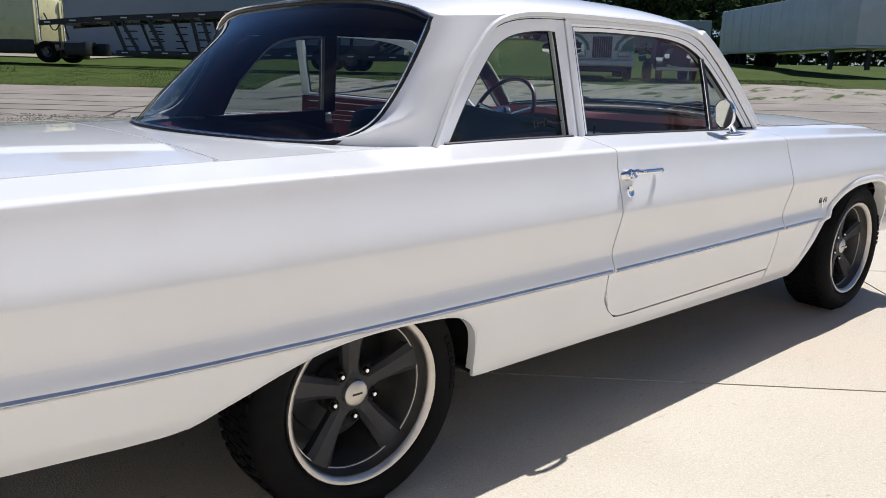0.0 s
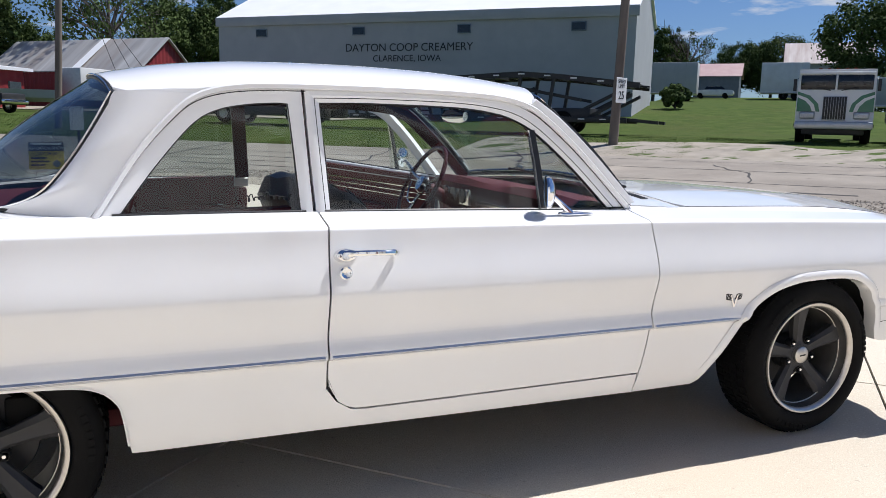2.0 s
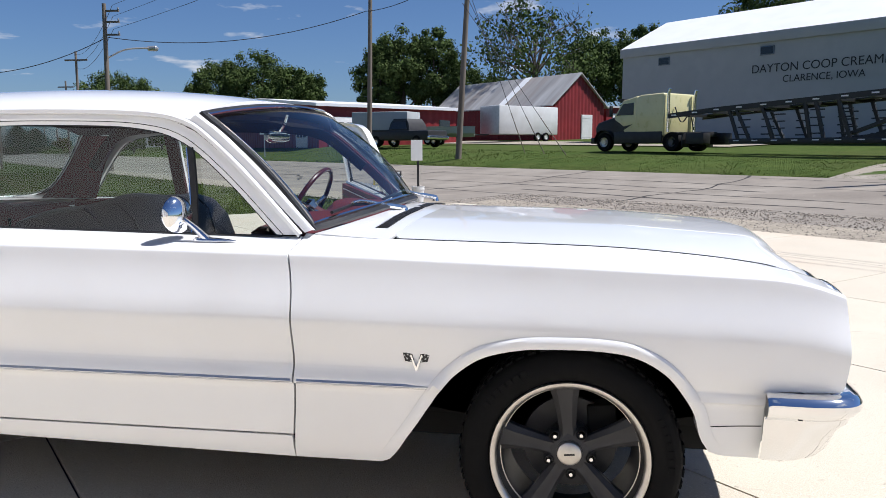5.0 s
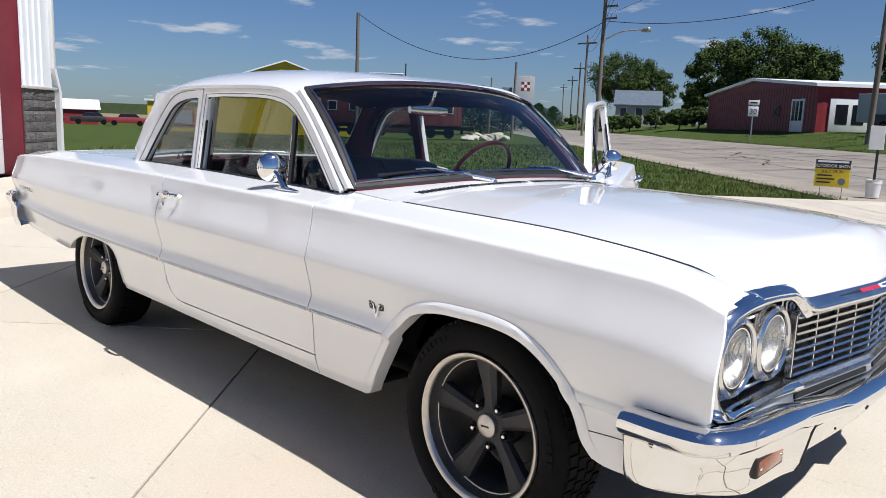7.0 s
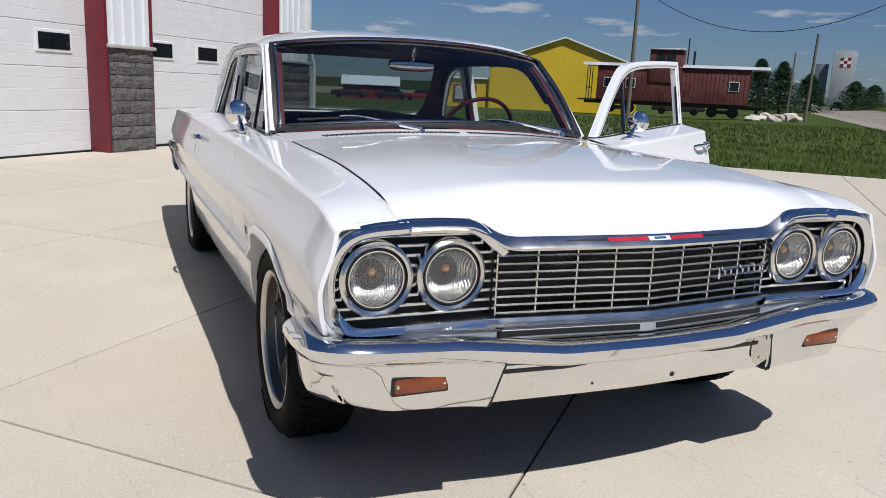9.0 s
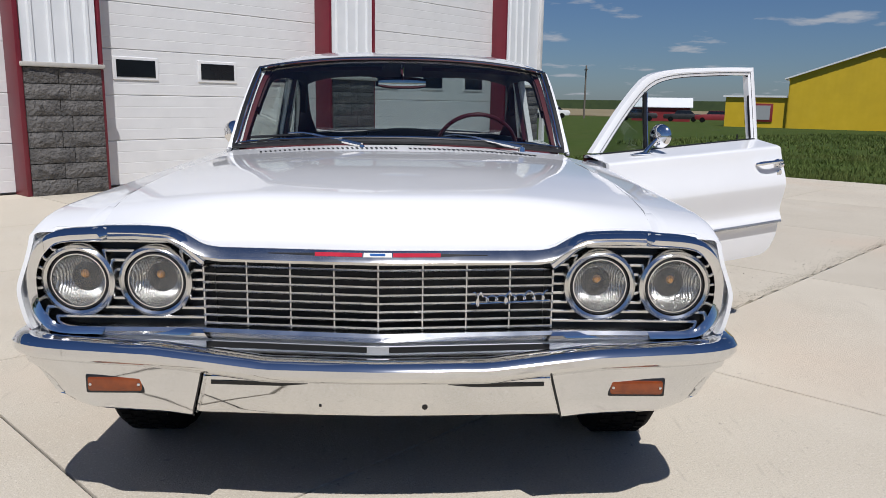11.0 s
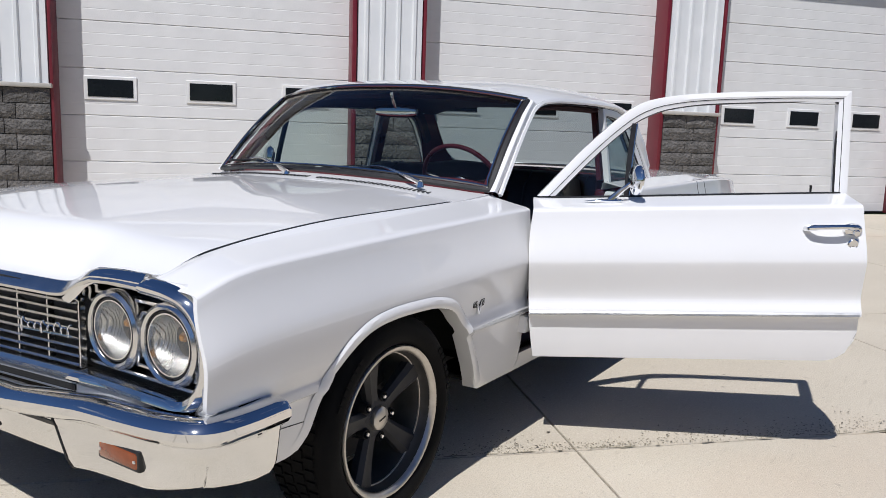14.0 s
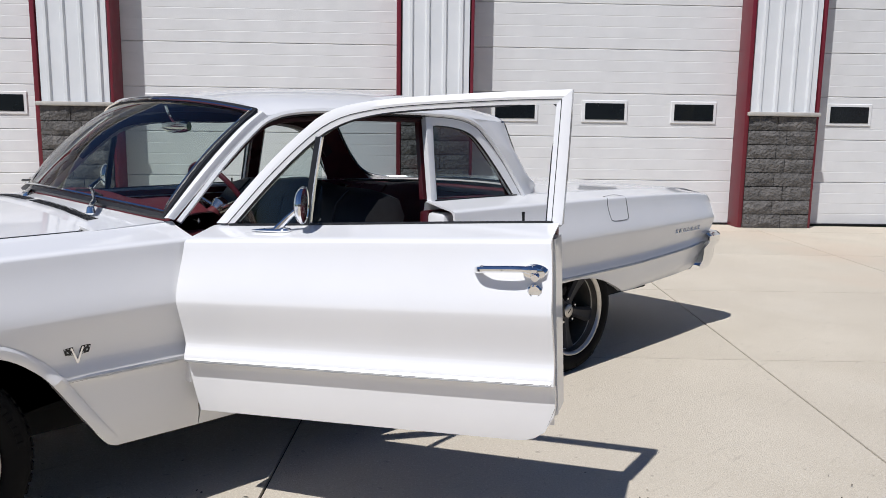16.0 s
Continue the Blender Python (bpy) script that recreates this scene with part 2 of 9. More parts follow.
def shell(rows, off, skip=None):
    """A sheet with thickness: the grid, the same grid moved by off (a vector or a function of the point), and its rim."""
    move = off if callable(off) else (lambda p: off)
    inner = [[Vector(p) + Vector(move(p)) for p in r] for r in rows]
    bm = bmesh.new()
    a = [[bm.verts.new(p) for p in r] for r in rows]
    b = [[bm.verts.new(p) for p in r] for r in inner]
    n, k = len(rows), len(rows[0])

    def face(*v):
        try:
            bm.faces.new(v)
        except ValueError:
            pass
    for i in range(n - 1):
        for j in range(k - 1):
            face(a[i][j], a[i][j + 1], a[i + 1][j + 1], a[i + 1][j])
            face(b[i][j], b[i + 1][j], b[i + 1][j + 1], b[i][j + 1])
    for i in range(n - 1):
        for j in (0, k - 1):
            face(a[i][j], a[i + 1][j], b[i + 1][j], b[i][j])
    for j in range(k - 1):
        for i in (0, n - 1):
            face(a[i][j], b[i][j], b[i][j + 1], a[i][j + 1])
    return finish(bm)


def box(x0, x1, y0, y1, z0, z1, bevel=0.0, seg=2):
    bm = bmesh.new()
    bmesh.ops.create_cube(bm, size=1)
    for v in bm.verts:
        v.co = ((x0 + x1) / 2 + v.co.x * (x1 - x0), (y0 + y1) / 2 + v.co.y * (y1 - y0), (z0 + z1) / 2 + v.co.z * (z1 - z0))
    if bevel:
        bmesh.ops.bevel(bm, geom=bm.edges[:], offset=bevel, segments=seg, affect="EDGES", profile=0.5)
    for f in bm.faces:
        f.smooth = True
    return bm


def join(*bms):
    out = bms[0]
    for b in bms[1:]:
        me = bpy.data.meshes.new("tmp")
        b.to_mesh(me)
        b.free()
        out.from_mesh(me)
        bpy.data.meshes.remove(me)
    return out


def lathe(profile, n=32, axis="y", centre=(0, 0, 0)):
    """Turn (radius, along) points about an axis."""
    rows = []
    for i in range(n + 1):
        a = 2 * math.pi * i / n
        c, s = math.cos(a), math.sin(a)
        row = []
        for r, d in profile:
            p = {"y": (r * c, d, r * s), "x": (d, r * c, r * s), "z": (r * c, r * s, d)}[axis]
            row.append(Vector(p) + Vector(centre))
        rows.append(row)
    return loft(rows)


def tube(points, r, n=10, closed=False, caps=True):
    """A round rod along points; r may be a list."""
    pts = [Vector(p) for p in points]
    rows = []
    m = len(pts)
    ref = None
    for i, p in enumerate(pts):
        if closed:
            t = (pts[(i + 1) % m] - pts[i - 1]).normalized()
        else:
            t = (pts[min(i + 1, m - 1)] - pts[max(i - 1, 0)]).normalized()
        if ref is None:
            ref = t.orthogonal().normalized()
        ref = (ref - t * ref.dot(t)).normalized()
        side = t.cross(ref)
        rad = r[i] if isinstance(r, (list, tuple)) else r
        rows.append([p + (ref * math.cos(2 * math.pi * k / n) + side * math.sin(2 * math.pi * k / n)) * rad for k in range(n)])
    if closed:
        rows.append(rows[0])
    return loft(rows, closed=True, caps=caps and not closed)


def ribbon(points, prof, up):
    """Sweep a flat closed profile of (across, out) along points; out follows the vector (or function) up."""
    pts = [Vector(p) for p in points]
    rows, m = [], len(pts)
    for i, p in enumerate(pts):
        t = (pts[min(i + 1, m - 1)] - pts[max(i - 1, 0)]).normalized()
        u = Vector(up(p) if callable(up) else up)
        u = (u - t * u.dot(t)).normalized()
        s = t.cross(u)
        rows.append([p + s * a + u * b for a, b in prof])
    return loft(rows, closed=True, caps=True)


def resample(poly, n):
    pts = [Vector(p) for p in poly]
    d = [0.0]
    for a, b in zip(pts, pts[1:]):
        d.append(d[-1] + (b - a).length)
    out = []
    for i in range(n):
        s = d[-1] * i / (n - 1)
        k = max(j for j in range(len(d)) if d[j] <= s + 1e-9)
        k = min(k, len(pts) - 2)
        f = 0 if d[k + 1] == d[k] else (s - d[k]) / (d[k + 1] - d[k])
        out.append(pts[k].lerp(pts[k + 1], f))
    return out


def spline(poly, n, alpha=0.5):
    """A smooth curve through the points (Catmull-Rom), evenly resampled."""
    p = [Vector(q) for q in poly]
    p = [p[0] * 2 - p[1]] + p + [p[-1] * 2 - p[-2]]
    out = []
    for i in range(1, len(p) - 2):
        for k in range(12):
            t = k / 12
            a, b, c, d = p[i - 1], p[i], p[i + 1], p[i + 2]
            out.append(0.5 * ((2 * b) + (c - a) * t + (2 * a - 5 * b + 4 * c - d) * t * t + (3 * b - a - 3 * c + d) * t ** 3))
    out.append(p[-2])
    return resample(out, n)


def prism(outline, d0, d1, axis="x"):
    """Extrude a flat outline of (a, b) from d0 to d1 along an axis."""
    def at(a, b, d):
        return {"x": (d, a, b), "y": (a, d, b), "z": (a, b, d)}[axis]
    return loft([[at(a, b, d0) for a, b in outline], [at(a, b, d1) for a, b in outline]], closed=True, caps=True)


def UW(u, w):
    """From the yard's own axes (u towards the road, w along it) to the world."""
    return ((u - w) * 0.70710678, (u + w) * 0.70710678)


def yard(u, w, z=0.0, turn=0.0):
    """Pose in the yard: local x runs along w, local y away from the road (towards -u)."""
    x, y = UW(u, w)
    return pose(x, y, z, 0, 0, 135 + turn)


def rise(u, w=0.0):
    """Height of the land: up across the road, gently down behind the lawn."""
    z = float(np.interp(u, [8.5, 14, 18, 20.5, 24, 33, 50, 80], [0, 0.25, 0.52, 0.85, 1.0, 1.25, 1.9, 2.4]))
    z += float(np.interp(u, [19, 24], [0, 1])) * 0.0125 * float(np.clip(w - 12, 0, 40))
    z += float(np.interp(u, [33, 40.6, 50, 85, 94, 100, 130], [0, 0.42, 1.0, 2.0, 2.7, 3.1, 3.4])) * float(np.interp(w, [-16, -2, 12, 19], [0, 1, 1, 0]))
    z -= float(np.interp(u, [-4, 6], [1, 0])) * 0.012 * float(np.clip(w - 30, 0, 110))
    return z


def spot(eye, azimuth, dist):
    """Ground point at a bearing (degrees from +x) and distance from a place, with its height."""
    x, y = eye[0] + dist * math.cos(radians(azimuth)), eye[1] + dist * math.sin(radians(azimuth))
    return x, y, rise((x + y) * 0.70710678, (y - x) * 0.70710678)


# ---- the car: x forward from the front axle, y to its left, z up ----
car = thing("car", "white two-door sixties sedan, driver's door open, on the concrete apron", "car")
PROFILE = [(0.285, 0.902), (0.33, 0.921), (0.40, 0.939), (0.48, 0.951), (0.527, 0.956), (0.534, 0.9600), (0.541, 0.980), (0.552, 0.982), (0.562, 0.975), (0.575, 0.9640),
           (0.585, 0.9672), (0.60, 0.9724), (0.615, 0.9772), (0.635, 0.9824), (0.66, 0.9868), (0.69, 0.9908), (0.715, 0.9934), (0.735, 0.9947), (0.750, 0.9948), (0.765, 0.9934), (0.78, 0.9906), (0.80, 0.9856), (0.83, 0.9768), (0.86, 0.9682), (0.89, 0.9606), (0.915, 0.9556), (0.935, 0.9525), (0.945, 0.9505),
           (0.950, 0.9475), (0.9535, 0.9425), (0.957, 0.9330), (0.960, 0.9180), (0.964, 0.8970), (0.970, 0.8670), (0.977, 0.8330), (0.985, 0.7970)]
PZ = [p[0] for p in PROFILE]
PLAIN = [0.9668 if 0.536 < a < 0.57 else b for a, b in PROFILE]
# the same side with its crisp waist crease and the sunlit ledge above the moulding, behind the front wheel
LEDGE = [(0.285, 0.902), (0.33, 0.921), (0.40, 0.939), (0.48, 0.951), (0.527, 0.957), (0.534, 0.961), (0.541, 0.9790), (0.552, 0.9795), (0.562, 0.9770), (0.572, 0.9730), (0.582, 0.9688), (0.592, 0.9655), (0.602, 0.9640),
         (0.615, 0.9648), (0.635, 0.9682), (0.66, 0.9742), (0.69, 0.9822), (0.715, 0.9886), (0.735, 0.9932), (0.745, 0.9950), (0.750, 0.9954), (0.756, 0.9950), (0.765, 0.9936)]
LZ, LH = [p[0] for p in LEDGE] + [p[0] for p in PROFILE if p[0] > 0.77], [p[1] for p in LEDGE] + [p[1] for p in PROFILE if p[0] > 0.77]
ROWS = sorted(set(PZ + LZ + [0.305, 0.365, 0.44, 0.51, 0.568, 0.588, 0.63, 0.69, 0.722, 0.735, 0.747, 0.7525, 0.76, 0.775, 0.815, 0.87, 0.92, 0.943, 0.950, 0.957, 0.961, 0.972, 0.981]))


def curve(x, xs, ys):
    """Smooth interpolation with level ends between given stations."""
    n = len(xs)
    if x <= xs[0]:
        return float(ys[0])
    if x >= xs[-1]:
        return float(ys[-1])
    k = 0
    while x > xs[k + 1]:
        k += 1

    def slope(i):
        if i <= 0 or i >= n - 1:
            j = 0 if i <= 0 else n - 2
            return (ys[j + 1] - ys[j]) / (xs[j + 1] - xs[j])
        d0, d1 = (ys[i] - ys[i - 1]) / (xs[i] - xs[i - 1]), (ys[i + 1] - ys[i]) / (xs[i + 1] - xs[i])
        return 0.0 if d0 * d1 <= 0 else 2 * d0 * d1 / (d0 + d1)
    h = xs[k + 1] - xs[k]
    t = (x - xs[k]) / h
    m0, m1 = slope(k) * h, slope(k + 1) * h
    return float((2 * t ** 3 - 3 * t * t + 1) * ys[k] + (t ** 3 - 2 * t * t + t) * m0 + (3 * t * t - 2 * t ** 3) * ys[k + 1] + (t ** 3 - t * t) * m1)


def width_at(x):
    return curve(x, [-4.55, -4.42, -4.15, -3.6, -2.6, -2.05, -0.83, -0.45, 0.2, 0.5, 0.66, 0.72, 0.75], [0.935, 0.952, 0.972, 0.99, 1.002, 1.002, 0.985, 0.98, 0.978, 0.978, 0.978, 0.976, 0.972])


def crease_at(x):
    return curve(x, [-4.55, -4.4, -3.95, -3.4, -2.4, -0.85, -0.28, 0.3, 0.53, 0.62, 0.68, 0.75], [0.885, 0.908, 0.930, 0.940, 0.944, 0.930, 0.917, 0.900, 0.891, 0.880, 0.864, 0.838])


def top_at(x):
    return crease_at(x) + curve(x, [-4.45, -3.2, -2.4, 0.1, 0.75], [0.018, 0.023, 0.030, 0.024, 0.008])


def trim_at(x):
    return curve(x, [-4.5, -3.95, -3.4, -2.0, 0.7], [0.597, 0.566, 0.548, 0.541, 0.537])


def sill_at(x):
    return curve(x, [-4.5, -3.5, -2.7, -0.5, 0.7], [0.41, 0.366, 0.268, 0.266, 0.34])


def z_of(x, z0):
    return float(np.interp(z0, [0.285, 0.547, 0.955, 0.985], [sill_at(x), trim_at(x), crease_at(x), top_at(x)]))


def h_of(x, z):
    """Half width of the body at station x and height z."""
    z0 = np.interp(z, [sill_at(x), trim_at(x), crease_at(x), top_at(x)], [0.285, 0.547, 0.955, 0.985])
    back = float(np.interp(x, [-0.44, -0.22], [1, 0]))
    return (float(np.interp(z0, LZ, LH)) * back + float(np.interp(z0, PZ, PLAIN)) * (1 - back)) * width_at(x)


FRONT_ARCH = [(-0.58, 0.268), (-0.555, 0.280), (-0.47, 0.40), (-0.38, 0.535), (-0.32, 0.597), (-0.25, 0.643), (-0.15, 0.669), (-0.05, 0.676), (0.08, 0.676), (0.18, 0.660), (0.26, 0.615), (0.315, 0.55), (0.35, 0.49), (0.37, 0.42), (0.40, 0.372), (0.44, 0.362), (0.535, 0.36)]
REAR_ARCH = [(-3.56, 0.374), (-3.50, 0.381), (-3.40, 0.424), (-3.27, 0.474), (-3.15, 0.507), (-3.0, 0.522), (-2.80, 0.518), (-2.71, 0.50), (-2.66, 0.455), (-2.645, 0.40), (-2.635, 0.315), (-2.625, 0.287)]


def fender_low(x):
    if x > 0.535:
        return 0.575
    return curve(x, [-0.9] + [p[0] for p in FRONT_ARCH], [0.267] + [p[1] for p in FRONT_ARCH])


def quarter_low(x):
    return curve(x, [-4.5, -4.3] + [p[0] for p in REAR_ARCH] + [-2.0], [0.425, 0.405] + [p[1] for p in REAR_ARCH] + [0.285])


def door_low(x):
    r = 0.11
    d = max(0.0, (-2.05 + r) - x)
    return 0.352 + (r - math.sqrt(max(0.0, r * r - d * d)) if d < r else r)


def gap_front(z):
    return curve(z, [0.28, 0.54, 0.76, 0.95, 0.99], [-0.862, -0.838, -0.836, -0.858, -0.872])


def gap_rear(z):
    return curve(z, [0.28, 0.5, 0.8, 0.99], [-2.05, -2.056, -2.054, -2.046])


def nose(z):
    return curve(z, [0.30, 0.565, 0.58, 0.62, 0.70, 0.80, 0.86, 0.90, 0.93], [0.535, 0.535, 0.730, 0.738, 0.742, 0.738, 0.730, 0.722, 0.715])


def tail(z):
    return curve(z, [0.36, 0.45, 0.60, 0.70, 0.85, 0.92, 0.95, 0.99], [-4.35, -4.40, -4.48, -4.525, -4.515, -4.445, -4.36, -4.24])


def side_sheet(x0, x1, low, s, nx, high=None, extra=(), zmax=1.0):
    """A side panel between two curved ends, clipped below by low(x)."""
    us = sorted(set([i / nx for i in range(nx + 1)] + list(extra)))
    rows = []
    for u in us:
        row = []
        for z0 in ROWS:
            if z0 > zmax:
                continue
            za = z_of(x0(z0) * (1 - u) + x1(z0) * u, z0)
            x = x0(za) * (1 - u) + x1(za) * u
            z = max(z_of(x, z0), low(x))
            if high:
                z = min(z, high(x))
            row.append((x, s * h_of(x, z), z))
        rows.append(row)
    return rows


def inward(s, t=0.014):
    return lambda p: (0, -s * t, 0)


def wheel_lip(arch, s, w=0.038, out=0.014, deep=0.07):
    pts = spline([(x, 0, z) for x, z in arch], 60)
    rows = []
    for i, p in enumerate(pts):
        t = (pts[min(i + 1, 59)] - pts[max(i - 1, 0)]).normalized()
        n = Vector((-t.z, 0, t.x))
        fade = min(1.0, i / 8, (59 - i) / 8)
        row = []
        for a, o in ((w, 0.001), (w * 0.75, out * 0.8), (w * 0.4, out), (0.006, out), (-0.002, out * 0.6), (-0.003, -deep * 0.45), (-0.003, -deep)):
            q = p + n * a
            hh = h_of(q.x, max(q.z, sill_at(q.x)))
            row.append((q.x, s * (hh + (o if o < 0 else o * fade + 0.0008)), q.z))
        rows.append(row)
    return loft(rows)


# -- greenhouse reference lines --
BELT = 0.967


def glass_y(x, z):
    """Half width of the leaning side windows."""
    return 0.791 - 0.185 * (z - 0.975) - 0.08 * max(0.0, (x + 1.25)) ** 2 - 0.14 * max(0.0, (-2.2 - x)) ** 2 * max(0.0, z - 0.975)


DRIP = [(-0.865, BELT), (-1.06, 1.165), (-1.20, 1.285), (-1.27, 1.327), (-1.37, 1.352), (-1.55, 1.364), (-1.85, 1.368), (-2.13, 1.366), (-2.29, 1.357), (-2.40, 1.328), (-2.475, 1.27), (-2.580, 1.15), (-2.70, BELT)]


def drip_z(x):
    return curve(-x, [1.20, 1.27, 1.37, 1.55, 1.85, 2.13, 2.29, 2.40, 2.6], [1.325, 1.335, 1.352, 1.364, 1.368, 1.366, 1.358, 1.343, 1.315])


def on_side(poly, n, s, out=0.0):
    return [Vector((p.x, s * (glass_y(p.x, p.z) + out), p.z)) for p in spline([(a, 0, b) for a, b in poly], n)]


def bottom_ws(y):
    a = abs(y) / 0.768
    return Vector((-0.695 - 0.135 * a ** 2.2, y, 1.024 - 0.042 * a ** 2))


def top_ws(y):
    a = abs(y) / 0.712
    return Vector((-1.125 - 0.105 * a ** 2, y, 1.412 - 0.052 * a ** 2.4))


BL_SIDE = spline([(-2.635, 0.716, 1.335), (-2.705, 0.718, 1.21), (-2.775, 0.716, 1.105), (-2.85, 0.706, 1.025), (-2.955, 0.665, 0.985), (-3.06, 0.53, 0.982)], 24)


def bottom_bl(y):
    """Lower edge of the back window and of the pillars beside it."""
    a = abs(y)
    if a < 0.53:
        return Vector((-3.205 + 0.145 * (a / 0.53) ** 2, y, 0.988))
    return Vector((float(np.interp(a, [0.53, 0.665, 0.706, 0.74, 0.80], [-3.06, -2.955, -2.85, -2.78, -2.69])), y, 0.984))


def top_bl(y):
    a = min(1.0, abs(y) / 0.716)
    x = -2.725 + 0.09 * a ** 2
    return Vector((x, y, roof_z(x, y) - 0.008))


ROOF_C = ([1.10, 1.2, 1.35, 1.6, 1.9, 2.2, 2.45, 2.6, 2.72], [1.415, 1.432, 1.45, 1.468, 1.475, 1.470, 1.452, 1.428, 1.400])


def roof_z(x, y):
    zd = drip_z(x) + 0.006
    zc = curve(-x, *ROOF_C)
    yd = glass_y(x, zd) + 0.012
    a = min(1.0, abs(y) / yd)
    return zd + (zc - zd) * (1 - a ** 3.4) ** 0.75


def header(y):
    """Front edge line of the bonnet: plan and height."""
    a = abs(y)
    x = 0.805 - 0.055 * (a / 0.5) ** 1.2 if a < 0.5 else 0.75 - 0.03 * ((a - 0.5) / 0.25)
    z = float(np.interp(a, [0, 0.43, 0.47, 0.52, 0.56, 0.65, 0.75, 0.80], [0.803, 0.800, 0.806, 0.835, 0.850, 0.853, 0.848, 0.842]))
    return x, z


def bonnet_z(x, y):
    a = min(1.0, abs(y) / 0.758)
    ze = curve(x, [-0.9, -0.6, 0.07, 0.36, 0.60, 0.75], [0.972, 0.957, 0.945, 0.926, 0.895, 0.86])
    zc = curve(x, [-0.9, -0.6, 0.1, 0.45, 0.70, 0.85], [0.996, 0.990, 0.976, 0.957, 0.936, 0.905])
    flat = curve(a, [0, 0.3, 0.46, 0.56, 0.80, 1.0], [1.0, 0.96, 0.90, 0.78, 0.40, 0.0])
    base = ze + (zc - ze) * flat
    xf, zf = header(y)
    t = max(0.0, min(1.0, (x - (xf - 0.175)) / 0.147))
    return base + (zf + 0.012 - base) * t ** 2.2


# -- body panels --
for s in (-1, 1):
    # front fender with its top strip up to the bonnet
    rows = side_sheet(lambda z: gap_front(z) + 0.003, nose, fender_low, s, 70)
    for r in rows:
        x, z = r[-1][0], r[-1][2]
        ye = 0.7585
        ze = bonnet_z(x, 0.752) if x > -0.55 else curve(x, [-0.9, -0.6, -0.55], [0.972, 0.957, bonnet_z(-0.55, 0.752)])
        y0 = abs(r[-1][1])
        for f in (0.12, 0.3, 0.55, 0.8, 1.0):
            r.append((x, s * (y0 + (ye - y0) * f), z + (ze - z) * f))
    part("front_fender", shell(rows, lambda p, s=s: (0, -s * 0.012, -0.006 if p[2] > 0.9 else 0)), M_PAINT, car)
    part("fender_lip", wheel_lip(FRONT_ARCH[1:-2], s, 0.034, 0.011, 0.05), M_PAINT, car)
    # rear quarter with the shoulder up to the boot lid
    rows = side_sheet(lambda z: gap_rear(z) - 0.003, tail, quarter_low, s, 84)
    for r in rows:
        x, y0, z = r[-1][0], abs(r[-1][1]), r[-1][2]
        for f in (0.25, 0.6, 1.0):
            yt = 0.784 * width_at(x) if x < -2.7 else 0.778
            r.append((x, s * (y0 + (yt - y0) * f), z + 0.002 * f))
    part("rear_quarter", shell(rows, lambda p, s=s: (0, -s * 0.012, -0.006 if p[2] > 0.9 else 0)), M_PAINT, car)
    part("wheel_arch_lip", wheel_lip(REAR_ARCH[1:-1], s, 0.003, 0.0, 0.03), M_PAINT, car)
    # rocker below the door
    rows = side_sheet(lambda z: -2.075, lambda z: -0.862, lambda x: float(np.interp(x, [-2.08, -0.86], [0.285, 0.267])), s, 24, high=lambda x: door_low(x) - 0.007, zmax=0.48)
    rows = [[q for q in r] + [(r[-1][0], r[-1][1] - s * 0.05, r[-1][2])] for r in rows]
    part("rocker_panel", shell(rows, inward(s)), M_PAINT, car)
    part("door_step", box(-2.04, -0.88, s * 0.70 if s > 0 else -0.89, 0.89 if s > 0 else s * 0.70, 0.30, 0.345, 0.006), M_REDPAINT, car)

    # roof side rail, drip moulding, pillars
    drip = on_side(DRIP, 80, s, 0.012)
    part("drip_rail", ribbon(drip, [(-0.009, -0.004), (-0.009, 0.008), (0.003, 0.012), (0.010, 0.004), (0.008, -0.006)], lambda p, s=s: (0, s, 0.25)), M_PAINT, car)
    part("drip_shadow_seal", ribbon(on_side([(x, z - 0.014) for x, z in DRIP], 80, s, 0.006), [(-0.0015, -0.006), (-0.0015, -0.001), (0.0015, -0.001), (0.0015, -0.006)], (0, s, 0.2)), M_SEAL, car)
    # quarter window frame: band between its outer and inner outlines
    q_out = [(-2.062, BELT), (-2.075, 1.18), (-2.085, 1.359), (-2.13, 1.363), (-2.28, 1.354), (-2.392, 1.326), (-2.469, 1.267), (-2.577, 1.145), (-2.697, BELT)]
    q_in = [(-2.10, BELT), (-2.115, 1.17), (-2.128, 1.312), (-2.16, 1.314), (-2.26, 1.306), (-2.352, 1.285), (-2.425, 1.238), (-2.535, 1.11), (-2.640, BELT)]
    bands = []
    for lo, hi in ((0, 2), (2, 8)):
        oo, ii = on_side(q_out[lo:hi + 1], 30, s, 0.004), on_side(q_in[lo:hi + 1], 30, s, 0.0)
        mid = [(a + b) / 2 + Vector((0, s * 0.004, 0)) for a, b in zip(oo, ii)]
        bands.append(shell([oo, mid, ii], (0, -s * 0.03, 0)))
    part("quarter_window_frame", join(*bands), M_PAINT, car)
    inn = on_side(q_in, 50, s, -0.004)
    part("quarter_window_seal", ribbon(inn, [(-0.003, -0.006), (-0.003, 0.004), (0.003, 0.004), (0.003, -0.006)], (0, s, 0.2)), M_SEAL, car)
    base = [Vector((p.x, s * (glass_y(p.x, BELT) - 0.012), BELT - 0.002)) for p in inn]
    gp = part("quarter_glass", loft([[a.lerp(b, f) + Vector((0, -s * 0.012, 0)) for a, b in zip(inn, base)] for f in (0, 0.5, 1)]), M_GLASS, car)
    gp.visible_shadow = False
